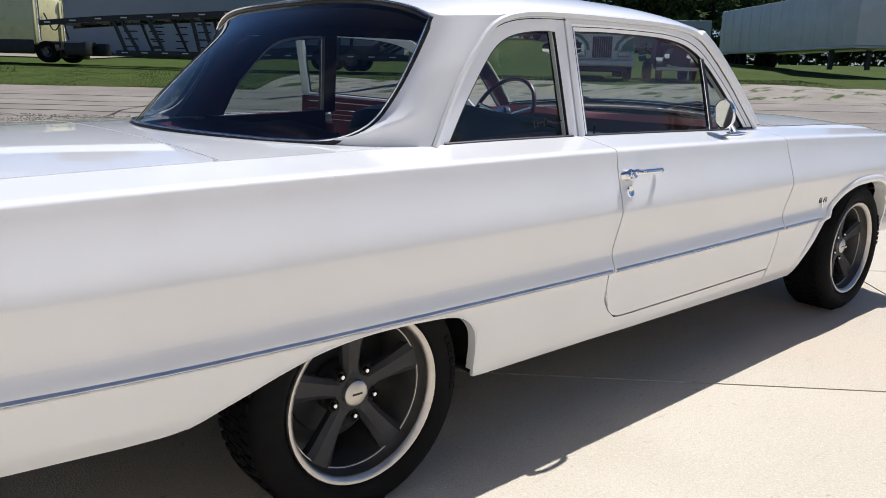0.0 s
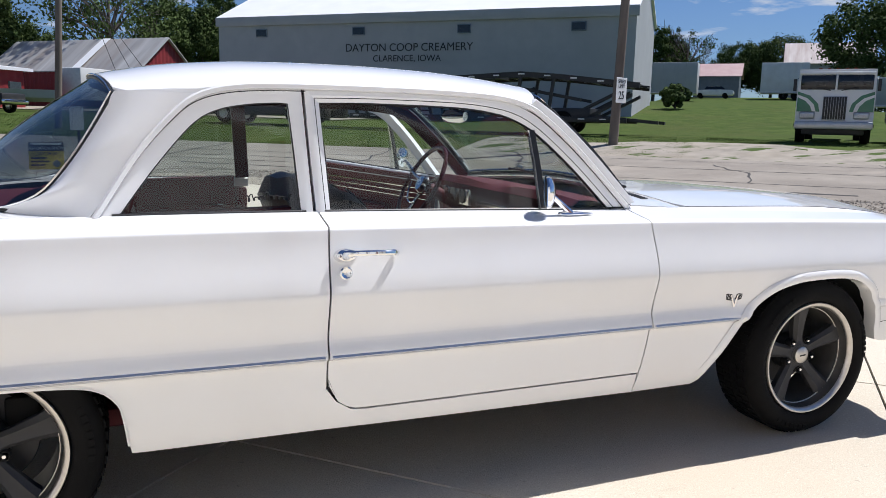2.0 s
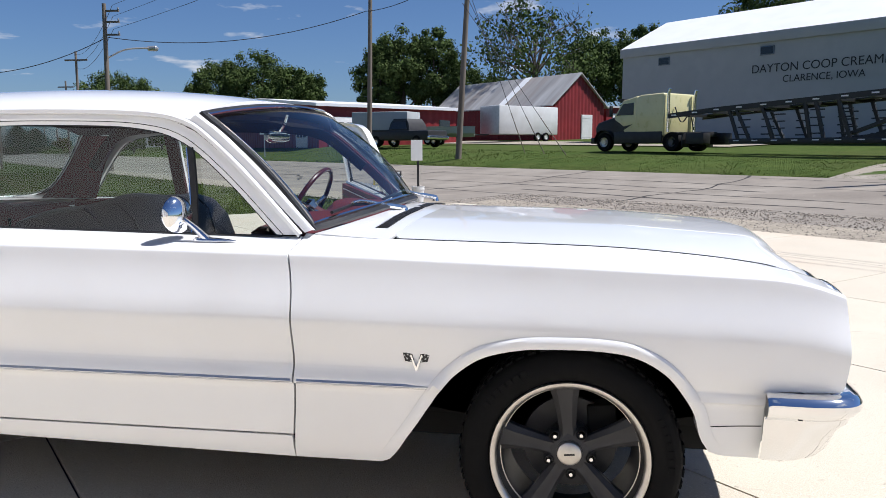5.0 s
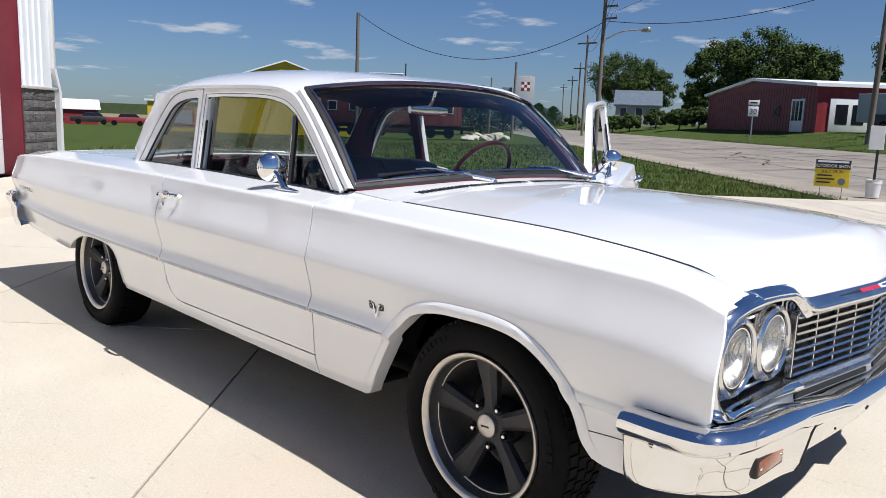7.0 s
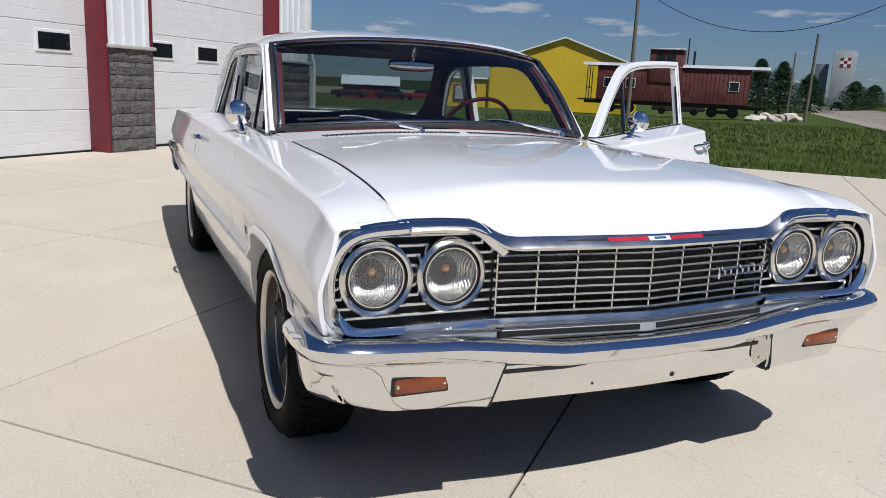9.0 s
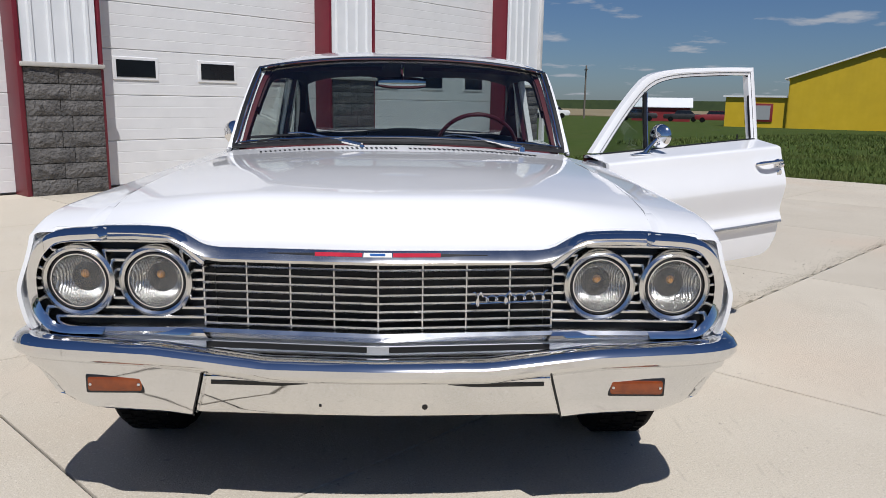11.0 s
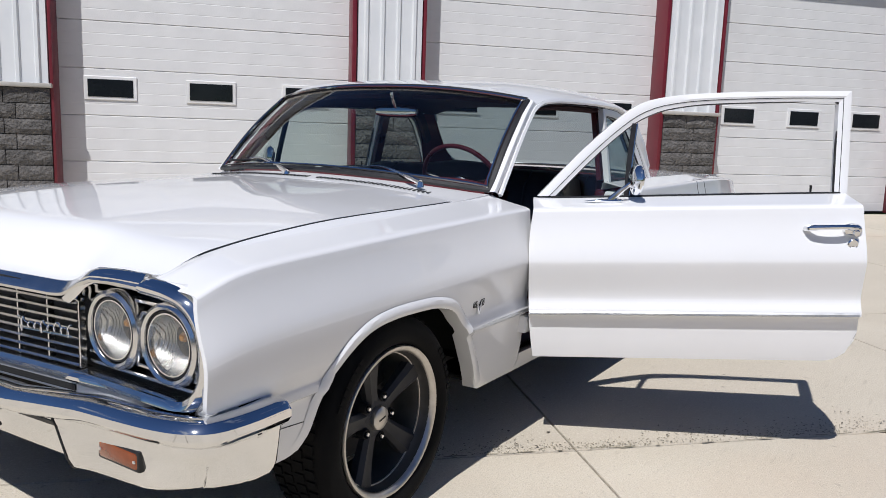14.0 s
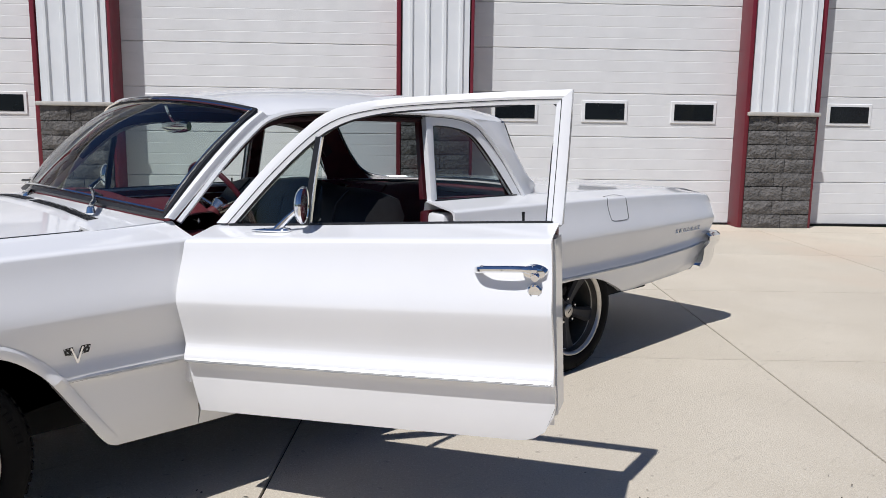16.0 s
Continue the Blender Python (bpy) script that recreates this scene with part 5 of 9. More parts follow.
def bench(x0, x1, zc, back_top, lean, halfw, mats, name):
    """A sprung bench: rounded cushion and back with welts."""
    rows = []
    for y in np.linspace(-halfw, halfw, 15):
        e = 1 - 0.10 * (abs(y) / halfw) ** 6
        rows.append([(x1 + 0.02, y, zc - 0.16), (x1 + 0.045, y, zc - 0.05), (x1 + 0.01, y, zc + 0.02 * e), ((x0 + x1) / 2, y, zc + 0.035 * e), (x0, y, zc), (x0, y, zc - 0.16)])
    seat = part(name, loft(rows, closed=True, caps=True), mats[0], car, "vinyl bench seat")
    rows = []
    for y in np.linspace(-halfw, halfw, 21):
        a = abs(y) / halfw
        t = back_top - 0.05 * a ** 4 + 0.012 * math.cos(2 * math.pi * a)
        rows.append([(x0 + 0.02, y, zc - 0.10), (x0 + 0.09 - lean * 0.2, y, zc + 0.10), (x0 + 0.08 - lean * 0.7, y, t - 0.09), (x0 + 0.045 - lean, y, t - 0.015), (x0 - 0.01 - lean, y, t), (x0 - 0.075 - lean, y, t - 0.02), (x0 - 0.11 - lean, y, t - 0.10), (x0 - 0.08, y, zc - 0.10)])
    back = part("backrest", loft(rows, closed=True, caps=True), mats[1], seat)
    for y in (-0.44, -0.22, 0.0, 0.22, 0.44):
        part("welt", tube([(x0 + 0.092 - lean * 0.2, y, zc + 0.08), (x0 + 0.083 - lean * 0.7, y, back_top - 0.085), (x0 + 0.048 - lean, y, back_top - 0.02)], 0.005, 6), mats[1], back)


bench(-1.78, -1.26, 0.60, 1.035, 0.13, 0.66, (M_VINYL, M_VINYL), "front_seat")
bench(-2.60, -2.12, 0.58, 0.985, 0.10, 0.62, (M_RED, M_RED), "rear_seat")
# parcel shelf behind the rear seat
rows = [[(-2.66 - u * (0.52 if abs(y) < 0.4 else 0.30), y, 0.962 - 0.01 * u) for u in np.linspace(0, 1, 4)] for y in np.linspace(-0.70, 0.70, 15)]
part("parcel_shelf", shell(rows, (0, 0, -0.02)), M_RED, car)
for s in (-1, 1):
    part("quarter_trim", prism([(-2.56, 0.56), (-2.125, 0.56), (-2.125, 0.985), (-2.70, BELT), (-2.70, 0.76), (-2.56, 0.74)], s * 0.755, s * 0.695, "y"), M_RED, car, "dark red side trim")
    part("trim_moulding", box(-2.62, -2.13, min(s * 0.696, s * 0.690), max(s * 0.696, s * 0.690), 0.843, 0.847), M_CHROME, car)
    part("trim_moulding", box(-2.62, -2.13, min(s * 0.696, s * 0.690), max(s * 0.696, s * 0.690), 0.78, 0.784), M_CHROME, car)
    # inner side of the pillars and roof rails, dark red
    inner = [Vector((p.x, s * (glass_y(p.x, p.z) - 0.035), p.z)) for p in spline([(x, 0, z - 0.012) for x, z in DRIP[1:12]], 50)]
    part("roof_rail_trim", ribbon(inner, [(-0.028, -0.03), (-0.028, 0.008), (0.024, 0.008), (0.024, -0.03)], (0, s, 0.2)), M_HEADLINER, car)
    cp_a = [Vector((p.x, s * (glass_y(p.x, p.z) - 0.03), p.z)) for p in spline([(-2.38, 0, 1.31), (-2.45, 0, 1.25), (-2.52, 0, 1.16), (-2.61, 0, 0.97)], 14)]
    cp_b = [Vector((p.x, s * p.y, p.z)) for p in spline([(-2.62, 0.688, 1.315), (-2.69, 0.69, 1.20), (-2.77, 0.686, 1.085), (-2.87, 0.66, 0.975)], 14)]
    part("rear_pillar_trim", loft([[a.lerp(b, f) + Vector((0.0, s * 0.012, 0)) * math.sin(math.pi * f) for a, b in zip(cp_a, cp_b)] for f in np.linspace(0, 1, 4)]), M_RED, car)
    bpost = on_side([(-2.062, 0.98), (-2.076, 1.18), (-2.088, 1.345)], 10, s, -0.042)
    part("door_post_trim", ribbon(bpost, [(-0.012, -0.020), (-0.012, 0.004), (0.052, 0.004), (0.052, -0.020)], (0, s, 0.2)), M_REDPAINT, car, "dark red door post")
    apost = [Vector((p.x, s * p.y, p.z)) for p in spline([(-0.865, 0.742, 0.975), (-1.01, 0.722, 1.12), (-1.17, 0.70, 1.265), (-1.27, 0.682, 1.335)], 14)]
    part("front_pillar_trim", ribbon(apost, [(-0.022, -0.02), (-0.022, 0.006), (0.022, 0.006), (0.022, -0.02)], (0, s, 0.1)), M_RED, car, "dark red pillar trim")
    part("hinge_pillar", box(-0.90, -0.80, 0.72 if s > 0 else -0.88, 0.88 if s > 0 else -0.72, 0.30, 0.925, 0.02), M_REDPAINT if s > 0 else M_BLACK, car)
    part("kick_panel", box(-0.98, -0.80, min(s * 0.74, s * 0.80), max(s * 0.74, s * 0.80), 0.34, 0.93, 0.01), M_RED, car)
    part("lock_pillar", box(-2.14, -2.06, 0.765 if s > 0 else -0.88, 0.88 if s > 0 else -0.765, 0.30, 0.925, 0.02), M_PAINT if s > 0 else M_BLACK, car)
    part("lock_pillar_trim", box(-2.145, -2.058, 0.712 if s > 0 else -0.768, 0.768 if s > 0 else -0.712, 0.30, 0.93, 0.02), M_REDPAINT, car)
    visor = [[(-1.235 - u * 0.17, s * (0.10 + v * 0.50), 1.375 + 0.015 * u - 0.02 * v * v) for u in (0, 0.5, 1)] for v in np.linspace(0, 1, 8)]
    part("sun_visor", shell(visor, (0, 0, -0.018)), M_HEADLINER, car)
part("striker_plate", box(-2.085, -2.065, 0.80, 0.905, 0.60, 0.68, 0.004), M_CHROME, car)
for z in (0.48, 0.78):
    part("door_hinge", box(-0.86, -0.80, 0.85, 0.965, z - 0.035, z + 0.035, 0.008), M_PAINT, car)
# dashboard with hooded cluster
rows = []
for y in np.linspace(-0.73, 0.73, 31):
    hood = math.exp(-((y - 0.38) / 0.24) ** 4)
    lip = math.exp(-((y + 0.38) / 0.26) ** 4)
    xb = bottom_ws(y).x - 0.03
    rows.append([(xb, y, 0.965), (xb - 0.14, y, 0.985 + 0.006 * hood), (-1.03 - 0.05 * hood, y, 0.985 + 0.022 * hood + 0.012 * lip), (-1.06 - 0.05 * hood, y, 0.965 + 0.012 * hood), (-1.03, y, 0.90), (-1.01, y, 0.80), (-0.98, y, 0.72), (-0.85, y, 0.70)])
part("dashboard", loft(rows), M_RED, car, "dark red padded dashboard")
part("instrument_cluster", box(-1.075, -1.05, 0.20, 0.56, 0.865, 0.955, 0.01), M_ALU, car, "bright instrument cluster")
for y in (0.27, 0.38, 0.49):
    part("gauge", lathe([(0, 0.004), (0.035, 0.004), (0.038, 0)], 20, "x"), M_SEAL, car, matrix=pose(-1.08, y, 0.91) @ Matrix.Rotation(math.pi, 4, "Z"))
part("dash_strip", box(-1.045, -1.028, -0.72, 0.18, 0.87, 0.90, 0.006), M_ALU, car)
# steering column and wheel
axis0, axis1 = Vector((-0.95, 0.385, 0.80)), Vector((-1.235, 0.385, 0.955))
part("steering_column", tube([axis0, axis1], [0.035, 0.03], 16), M_RED, car)
q = (axis1 - axis0).normalized().to_track_quat("Z", "Y").to_matrix().to_4x4()
wheel_m = Matrix.Translation(axis1 + (axis1 - axis0).normalized() * 0.02) @ q
steer = part("steering_wheel", tube([(0.205 * math.cos(a), 0.205 * math.sin(a), 0) for a in np.linspace(0, 2 * math.pi, 48, endpoint=False)], 0.011, 10, closed=True), M_REDPAINT, car, "thin-rimmed dark red steering wheel", matrix=wheel_m)
for a in (0.25, math.pi - 0.25, 1.5 * math.pi):
    part("spoke", tube([(0.0, 0.0, -0.02), (0.20 * math.cos(a), 0.20 * math.sin(a), 0)], 0.010, 8), M_ALU, steer)
part("hub", lathe([(0, 0.02), (0.04, 0.014), (0.05, -0.01), (0.03, -0.04)], 24, "z"), M_ALU, steer)
part("horn_ring", tube([(0.11 * math.cos(a), 0.11 * math.sin(a), 0.01) for a in np.linspace(math.pi, 2 * math.pi, 20)], 0.004, 6), M_CHROME, steer)
part("gear_lever", tube([(-1.12, 0.385, 0.90), (-1.17, 0.25, 0.96)], [0.006, 0.008], 8), M_CHROME, car)
# inside mirror
part("mirror_stem", tube(spline([(-1.20, 0.0, 1.385), (-1.215, 0.0, 1.345), (-1.235, 0.0, 1.315)], 8), 0.008, 8), M_CHROME, car)
rows = [[(-1.245 + 0.012 * math.cos(a), y, 1.295 + (0.030 - 0.010 * (abs(y) / 0.12) ** 4) * math.sin(a)) for a in np.linspace(0, 2 * math.pi, 14, endpoint=False)] for y in np.linspace(-0.12, 0.12, 11)]
part("inside_mirror", loft(rows, closed=True, caps=True), M_CHROME, car, "chrome-backed inside mirror")
# wipers: pivots on the cowl, arms and blades lying on the glass
for y0 in (-0.16, 0.55):
    px = -0.66
    z0 = 0.992
    ex = y0 - 0.45
    part("wiper_pivot", lathe([(0, 0.022), (0.012, 0.02), (0.016, 0.0)], 14, "z", (px, y0, z0)), M_CHROME, car)
    arm = spline([(px, y0, z0 + 0.018), (px - 0.05, y0 - 0.10, z0 + 0.035), (px - 0.10, y0 - 0.26, z0 + 0.062), (px - 0.115, y0 - 0.34, z0 + 0.060)], 16)
    part("wiper_arm", tube(arm, [0.011] * 5 + [0.007] * 6 + [0.005] * 5, 8), M_ALU, car, "brushed wiper arm")
    part("wiper_blade", tube([(px - 0.085, y0 - 0.12, z0 + 0.046), (px - 0.12, y0 - 0.33, z0 + 0.052), (px - 0.135, y0 - 0.52, z0 + 0.040)], 0.006, 6), M_SEAL, car)
# dark script decal, as a plain wavy band, on the right quarter window
pts = []
for i in range(150):
    t = i / 149
    tall = 0.020 if t < 0.12 or 0.40 < t < 0.46 or t > 0.90 else 0.009
    x, z = -2.268 + 0.140 * t + 0.005 * math.sin(t * 57), 1.006 + 0.010 * math.sin(t * 3) + tall * (0.5 + 0.5 * math.cos(t * 57))
    pts.append((x, -(glass_y(x, z) - 0.005), z))
part("window_decal", tube(pts, 0.0021, 5), M_SEAL, car, "dark script decal")


# ---- ground ----
M_CONC = surface("pale_concrete", (0.545, 0.487, 0.388), (0.61, 0.55, 0.445), scale=2.2, rough=0.85, bump=0.35, fine=160, stain=(0.49, 0.435, 0.35), stain_scale=0.55, objvar=0.045, spec=0.3)


def speckle(m, scale, low, high, colour, stretch=(1, 1, 1), detail=3.0):
    """Lay small marks of another colour over a material, by thresholded noise."""
    n, l = m.node_tree.nodes, m.node_tree.links
    bs = n["Principled BSDF"]
    was = bs.inputs["Base Color"].links[0].from_socket
    tc, mp, nz, rp, mx = (n.new(k) for k in ("ShaderNodeTexCoord", "ShaderNodeMapping", "ShaderNodeTexNoise", "ShaderNodeMapRange", "ShaderNodeMixRGB"))
    mp.inputs["Scale"].default_value = stretch
    mp.inputs["Rotation"].default_value = (0, 0, radians(45))
    l.new(tc.outputs["Object"], mp.inputs[0])
    nz.inputs["Scale"].default_value, nz.inputs["Detail"].default_value = scale, detail
    l.new(mp.outputs[0], nz.inputs["Vector"])
    rp.inputs["From Min"].default_value, rp.inputs["From Max"].default_value = low, high
    l.new(nz.outputs["Fac"], rp.inputs["Value"])
    mx.inputs[2].default_value = (*colour, 1)
    l.new(rp.outputs[0], mx.inputs[0])
    l.new(was, mx.inputs[1])
    l.new(mx.outputs[0], bs.inputs["Base Color"])


speckle(M_CONC, 26, 0.66, 0.80, (0.30, 0.26, 0.21))
speckle(M_CONC, 140, 0.54, 0.78, (0.43, 0.38, 0.30), (1, 1, 1), 2.0)
speckle(M_CONC, 95, 0.55, 0.75, (0.66, 0.61, 0.52), (1, 1, 1), 2.0)
speckle(M_CONC, 5.0, 0.62, 0.95, (0.36, 0.315, 0.25), (1, 6, 1), 6.0)
speckle(M_CONC, 0.42, 0.54, 0.80, (0.585, 0.475, 0.365), (1, 1, 1), 4.0)
speckle(M_CONC, 340, 0.60, 0.74, (0.36, 0.32, 0.26))
speckle(M_CONC, 1.1, 0.60, 1.0, (0.60, 0.56, 0.48), (1, 1, 1), 5.0)
M_JOINT = surface("dark_joint_soil", (0.022, 0.020, 0.017), (0.045, 0.040, 0.033), scale=20, rough=0.95)
M_ROAD = surface("worn_concrete_road", (0.22, 0.195, 0.165), (0.30, 0.27, 0.23), scale=0.8, rough=0.9, bump=0.3, fine=60, stain=(0.19, 0.165, 0.14), stain_scale=0.22, bump_dist=0.02, spec=0.15)
M_GRASS = surface("mown_grass", (0.046, 0.074, 0.017), (0.080, 0.112, 0.030), scale=1.6, rough=0.9, bump=0.6, fine=40, stain=(0.075, 0.085, 0.03), stain_scale=0.25, bump_dist=0.05, spec=0.04)

us = [-3000, -800, -300, -120, -60, -30, -15, -12, -8, -4, 0, 6, 8.4, 8.5, 12, 15, 18, 18.5, 20.5, 22, 24, 26, 33, 40.6, 50, 65, 80, 85, 94, 100, 130, 300, 800, 3000]
ws = [-3000, -800, -300, -120, -60, -30, -16, -2, 0, 11.9, 12.1, 12.3, 19, 20, 30, 40, 52, 60, 90, 140, 300, 800, 3000]
part_rows = [[(*UW(u, w), rise(u, w) - (0.16 if -12 < u < 18.5 and w < 12.2 else 0.05)) for w in ws] for u in us]
tagged(part("ground", loft(part_rows), M_GRASS, None), "grass land reaching far to a flat horizon", "ground", kind="structure")
rows = [[(*UW(u, w), rise(u, w) - 0.02) for w in (-400, -120, -60, -30, -15, 0, 15, 30, 60, 120, 400, 900)] for u in (8.55, 10, 12, 14, 16, 18)]
tagged(part("road", shell(rows, (0, 0, -0.2)), M_ROAD, None), "wide worn concrete road with cracks and patches", "road", kind="structure")

speckle(M_ROAD, 3.0, 0.60, 0.80, (0.15, 0.13, 0.112), (1, 5, 1), 5.0)
speckle(M_ROAD, 14, 0.66, 0.78, (0.36, 0.33, 0.29))
speckle(M_ROAD, 0.35, 0.56, 0.75, (0.34, 0.30, 0.25), (1, 2, 1), 4.0)
speckle(M_GRASS, 7.0, 0.58, 0.80, (0.11, 0.115, 0.035), (1, 1, 1), 5.0)
speckle(M_GRASS, 0.8, 0.52, 0.75, (0.045, 0.075, 0.017), (1, 1, 1), 5.0)
M_TAR = surface("tar_crack_filler", (0.035, 0.032, 0.03), (0.06, 0.055, 0.05), scale=6, rough=0.7, spec=0.2)
M_GRAVEL = surface("sandy_gravel", (0.22, 0.19, 0.15), (0.36, 0.32, 0.26), scale=9, rough=0.95, bump=0.8, fine=50, stain=(0.42, 0.37, 0.29), stain_scale=0.8, spec=0.15)
M_PEBBLE = surface("mixed_pebbles", (0.20, 0.17, 0.14), (0.34, 0.30, 0.25), scale=20, rough=0.9, island=0.45)
road = bpy.data.objects["road"]


def crack(pts, width, seed, wander=0.12, z=-0.016):
    """A wandering tar-filled crack or joint on the road, between (u, w) points."""
    rng = random.Random(seed)
    line = resample([(u, w, 0) for u, w in pts], max(12, int(sum(math.dist(a, b) for a, b in zip(pts, pts[1:])) * 2.2)))
    rows, off = [], 0.0
    for i, p in enumerate(line):
        t = (line[min(i + 1, len(line) - 1)] - line[max(i - 1, 0)]).normalized()
        off = off * 0.8 + rng.uniform(-wander, wander)
        wd = width * rng.uniform(0.35, 1.3)
        row = []
        for k in (-0.5, 0.5):
            u, w = p.x - t.y * (off + wd * k), p.y + t.x * (off + wd * k)
            row.append((*UW(u, w), rise(u, w) + z))
        rows.append(row)
    part("tar_crack", loft(rows), M_TAR, road)


for n_, (pts, wd, wander) in enumerate((
        ([(13.2, -60), (13.2, 120)], 0.07, 0.02), ([(10.9, -40), (11.0, 60)], 0.05, 0.04), ([(15.6, -40), (15.5, 60)], 0.06, 0.04), ([(17.2, -30), (17.3, 10)], 0.04, 0.05),
        ([(9.8, 2.8), (11.6, 3.6), (13.1, 4.2), (15.0, 5.6), (18.0, 6.6)], 0.11, 0.16), ([(13.2, 0.0), (15.2, 0.3), (16.6, 1.0)], 0.06, 0.12), ([(13.2, -3.5), (14.6, -3.8), (18, -3.0)], 0.05, 0.1),
        ([(9.0, 9.4), (12.0, 9.9), (14.5, 9.6), (18.0, 10.6)], 0.08, 0.14), ([(9.0, 16.3), (13.0, 16.0), (18.0, 16.9)], 0.09, 0.12), ([(9.4, 22.5), (12.6, 23.4), (18, 22.8)], 0.10, 0.15),
        ([(10.5, 25), (12.0, 28.5), (12.4, 33.0), (14.0, 36)], 0.10, 0.2), ([(9, 31), (18, 30.6)], 0.10, 0.1), ([(9, 40), (18, 40.6)], 0.12, 0.1), ([(9, 52), (18, 51.6)], 0.13, 0.1), ([(9, 66), (18, 66)], 0.15, 0.1),
        ([(9.0, -9.0), (12.8, -8.6), (18.0, -9.4)], 0.08, 0.12), ([(11.9, -2.0), (11.9, 3.4)], 0.16, 0.03), ([(12.0, 5.0), (12.1, 14)], 0.10, 0.05), ([(14.4, 8), (14.2, 15.5)], 0.07, 0.1))):
    crack(pts, wd, 40 + n_, wander)
# gravel edge of the road towards the apron and along the lawn
rows = [[(*UW(u, w), rise(u, w) - 0.012 + 0.004 * ((i + j) % 2)) for j, w in enumerate(np.linspace(-14, 12.1, 30))] for i, u in enumerate((8.56, 8.9, 9.3, 9.7))]
tagged(part("gravel_edge", loft(rows), M_GRAVEL), "loose gravel along the edge of the road", "gravel", kind="stuff")
rows = [[(*UW(u, w), rise(u, w) - 0.008) for w in np.linspace(12.1, 140, 40)] for u in (6.9, 7.6, 8.57)]
tagged(part("road_shoulder", loft(rows), M_GRAVEL), "sandy shoulder between lawn and road", "shoulder", kind="structure")


def scatter_stones(n, u0, u1, w0, w1, smin, smax, seed, lift=-0.012):
    """Many small octahedral stones, as points and faces."""
    g = np.random.default_rng(seed)
    u, w = g.uniform(u0, u1, n), g.uniform(w0, w1, n)
    s = g.uniform(smin, smax, n)
    base = np.array([(1, 0, 0), (0, 1, 0), (-1, 0, 0), (0, -1, 0), (0, 0, 0.7), (0, 0, -0.4)])
    jig = g.uniform(0.6, 1.2, (n, 6, 3))
    c = np.stack([(u - w) * 0.70710678, (u + w) * 0.70710678, np.array([rise(a, b) for a, b in zip(u, w)]) + lift], 1)
    v = (base[None] * jig * s[:, None, None] + c[:, None, :]).reshape(-1, 3)
    f = np.array([(0, 1, 4), (1, 2, 4), (2, 3, 4), (3, 0, 4), (1, 0, 5), (2, 1, 5), (3, 2, 5), (0, 3, 5)])
    fs = (f[None] + 6 * np.arange(n)[:, None, None]).reshape(-1, 3)
    return v.tolist(), fs.tolist()


tagged(part("pebbles", scatter_stones(9000, 8.5, 11.2, -9, 13, 0.008, 0.03, 5), M_PEBBLE, sharp=0), "small loose stones on the road edge", "pebbles", kind="stuff")


def blades(n, area, hmin, hmax, width, seed, lean=0.5):
    """Grass blades on an area given as a function of two random numbers, as points and faces."""
    g = np.random.default_rng(seed)
    u, w = area(g.random(n), g.random(n))
    keep = np.array([math.sin(a * 3.1 + b * 1.7) + math.sin(a * 0.9 - b * 2.3) for a, b in zip(u, w)]) > g.uniform(-2.2, 1.2, n)
    u, w = u[keep], w[keep]
    n = len(u)
    h = g.uniform(hmin, hmax, n)
    a = g.uniform(0, 6.283, n)
    x, y = (u - w) * 0.70710678, (u + w) * 0.70710678
    z = np.array([rise(p, q) for p, q in zip(u, w)]) - 0.055
    dx, dy = np.cos(a) * width, np.sin(a) * width
    lx, ly = g.normal(0, lean, n) * h, g.normal(0, lean, n) * h
    v = np.stack([np.stack([x - dx, y - dy, z], 1), np.stack([x + dx, y + dy, z], 1), np.stack([x + lx, y + ly, z + h + 0.01], 1)], 1).reshape(-1, 3)
    return v.tolist(), np.arange(3 * n).reshape(-1, 3).tolist()


M_BLADE = surface("grass_blades", (0.074, 0.108, 0.026), (0.110, 0.146, 0.042), scale=0.5, rough=0.85, island=0.4, stain=(0.12, 0.12, 0.04), stain_scale=0.4, spec=0.08)
lawn = [blades(42000, lambda a, b: (-8.5 + 15.6 * a, 12.12 + 9 * b ** 1.6), 0.05, 0.12, 0.011, 1), blades(26000, lambda a, b: (-12 + 19 * a, 20 + 26 * b), 0.06, 0.15, 0.022, 2)]
verge = [blades(30000, lambda a, b: (np.where(b > 0.345, 18.05 + 8 * a ** 1.5, 22.1 + 4 * a), -10 + 34 * b), 0.015, 0.05, 0.012, 3), blades(14000, lambda a, b: (18.05 + 7 * a ** 1.5, 24 + 30 * b), 0.03, 0.08, 0.02, 4), blades(3500, lambda a, b: (38.5 + 1.8 * a, 8 + 26 * b), 0.12, 0.35, 0.03, 5)]
for nm, sets, lb in (("lawn_grass", lawn, "mown green lawn grass beside the concrete"), ("verge_grass", verge, "rough green grass along the far roadside")):
    vs, fs = [], []
    for v, f in sets:
        o = len(vs)
        vs += v
        fs += [[k + o for k in q] for q in f]
    tagged(part(nm, (vs, fs), M_BLADE, sharp=0), lb, "grass", kind="stuff")
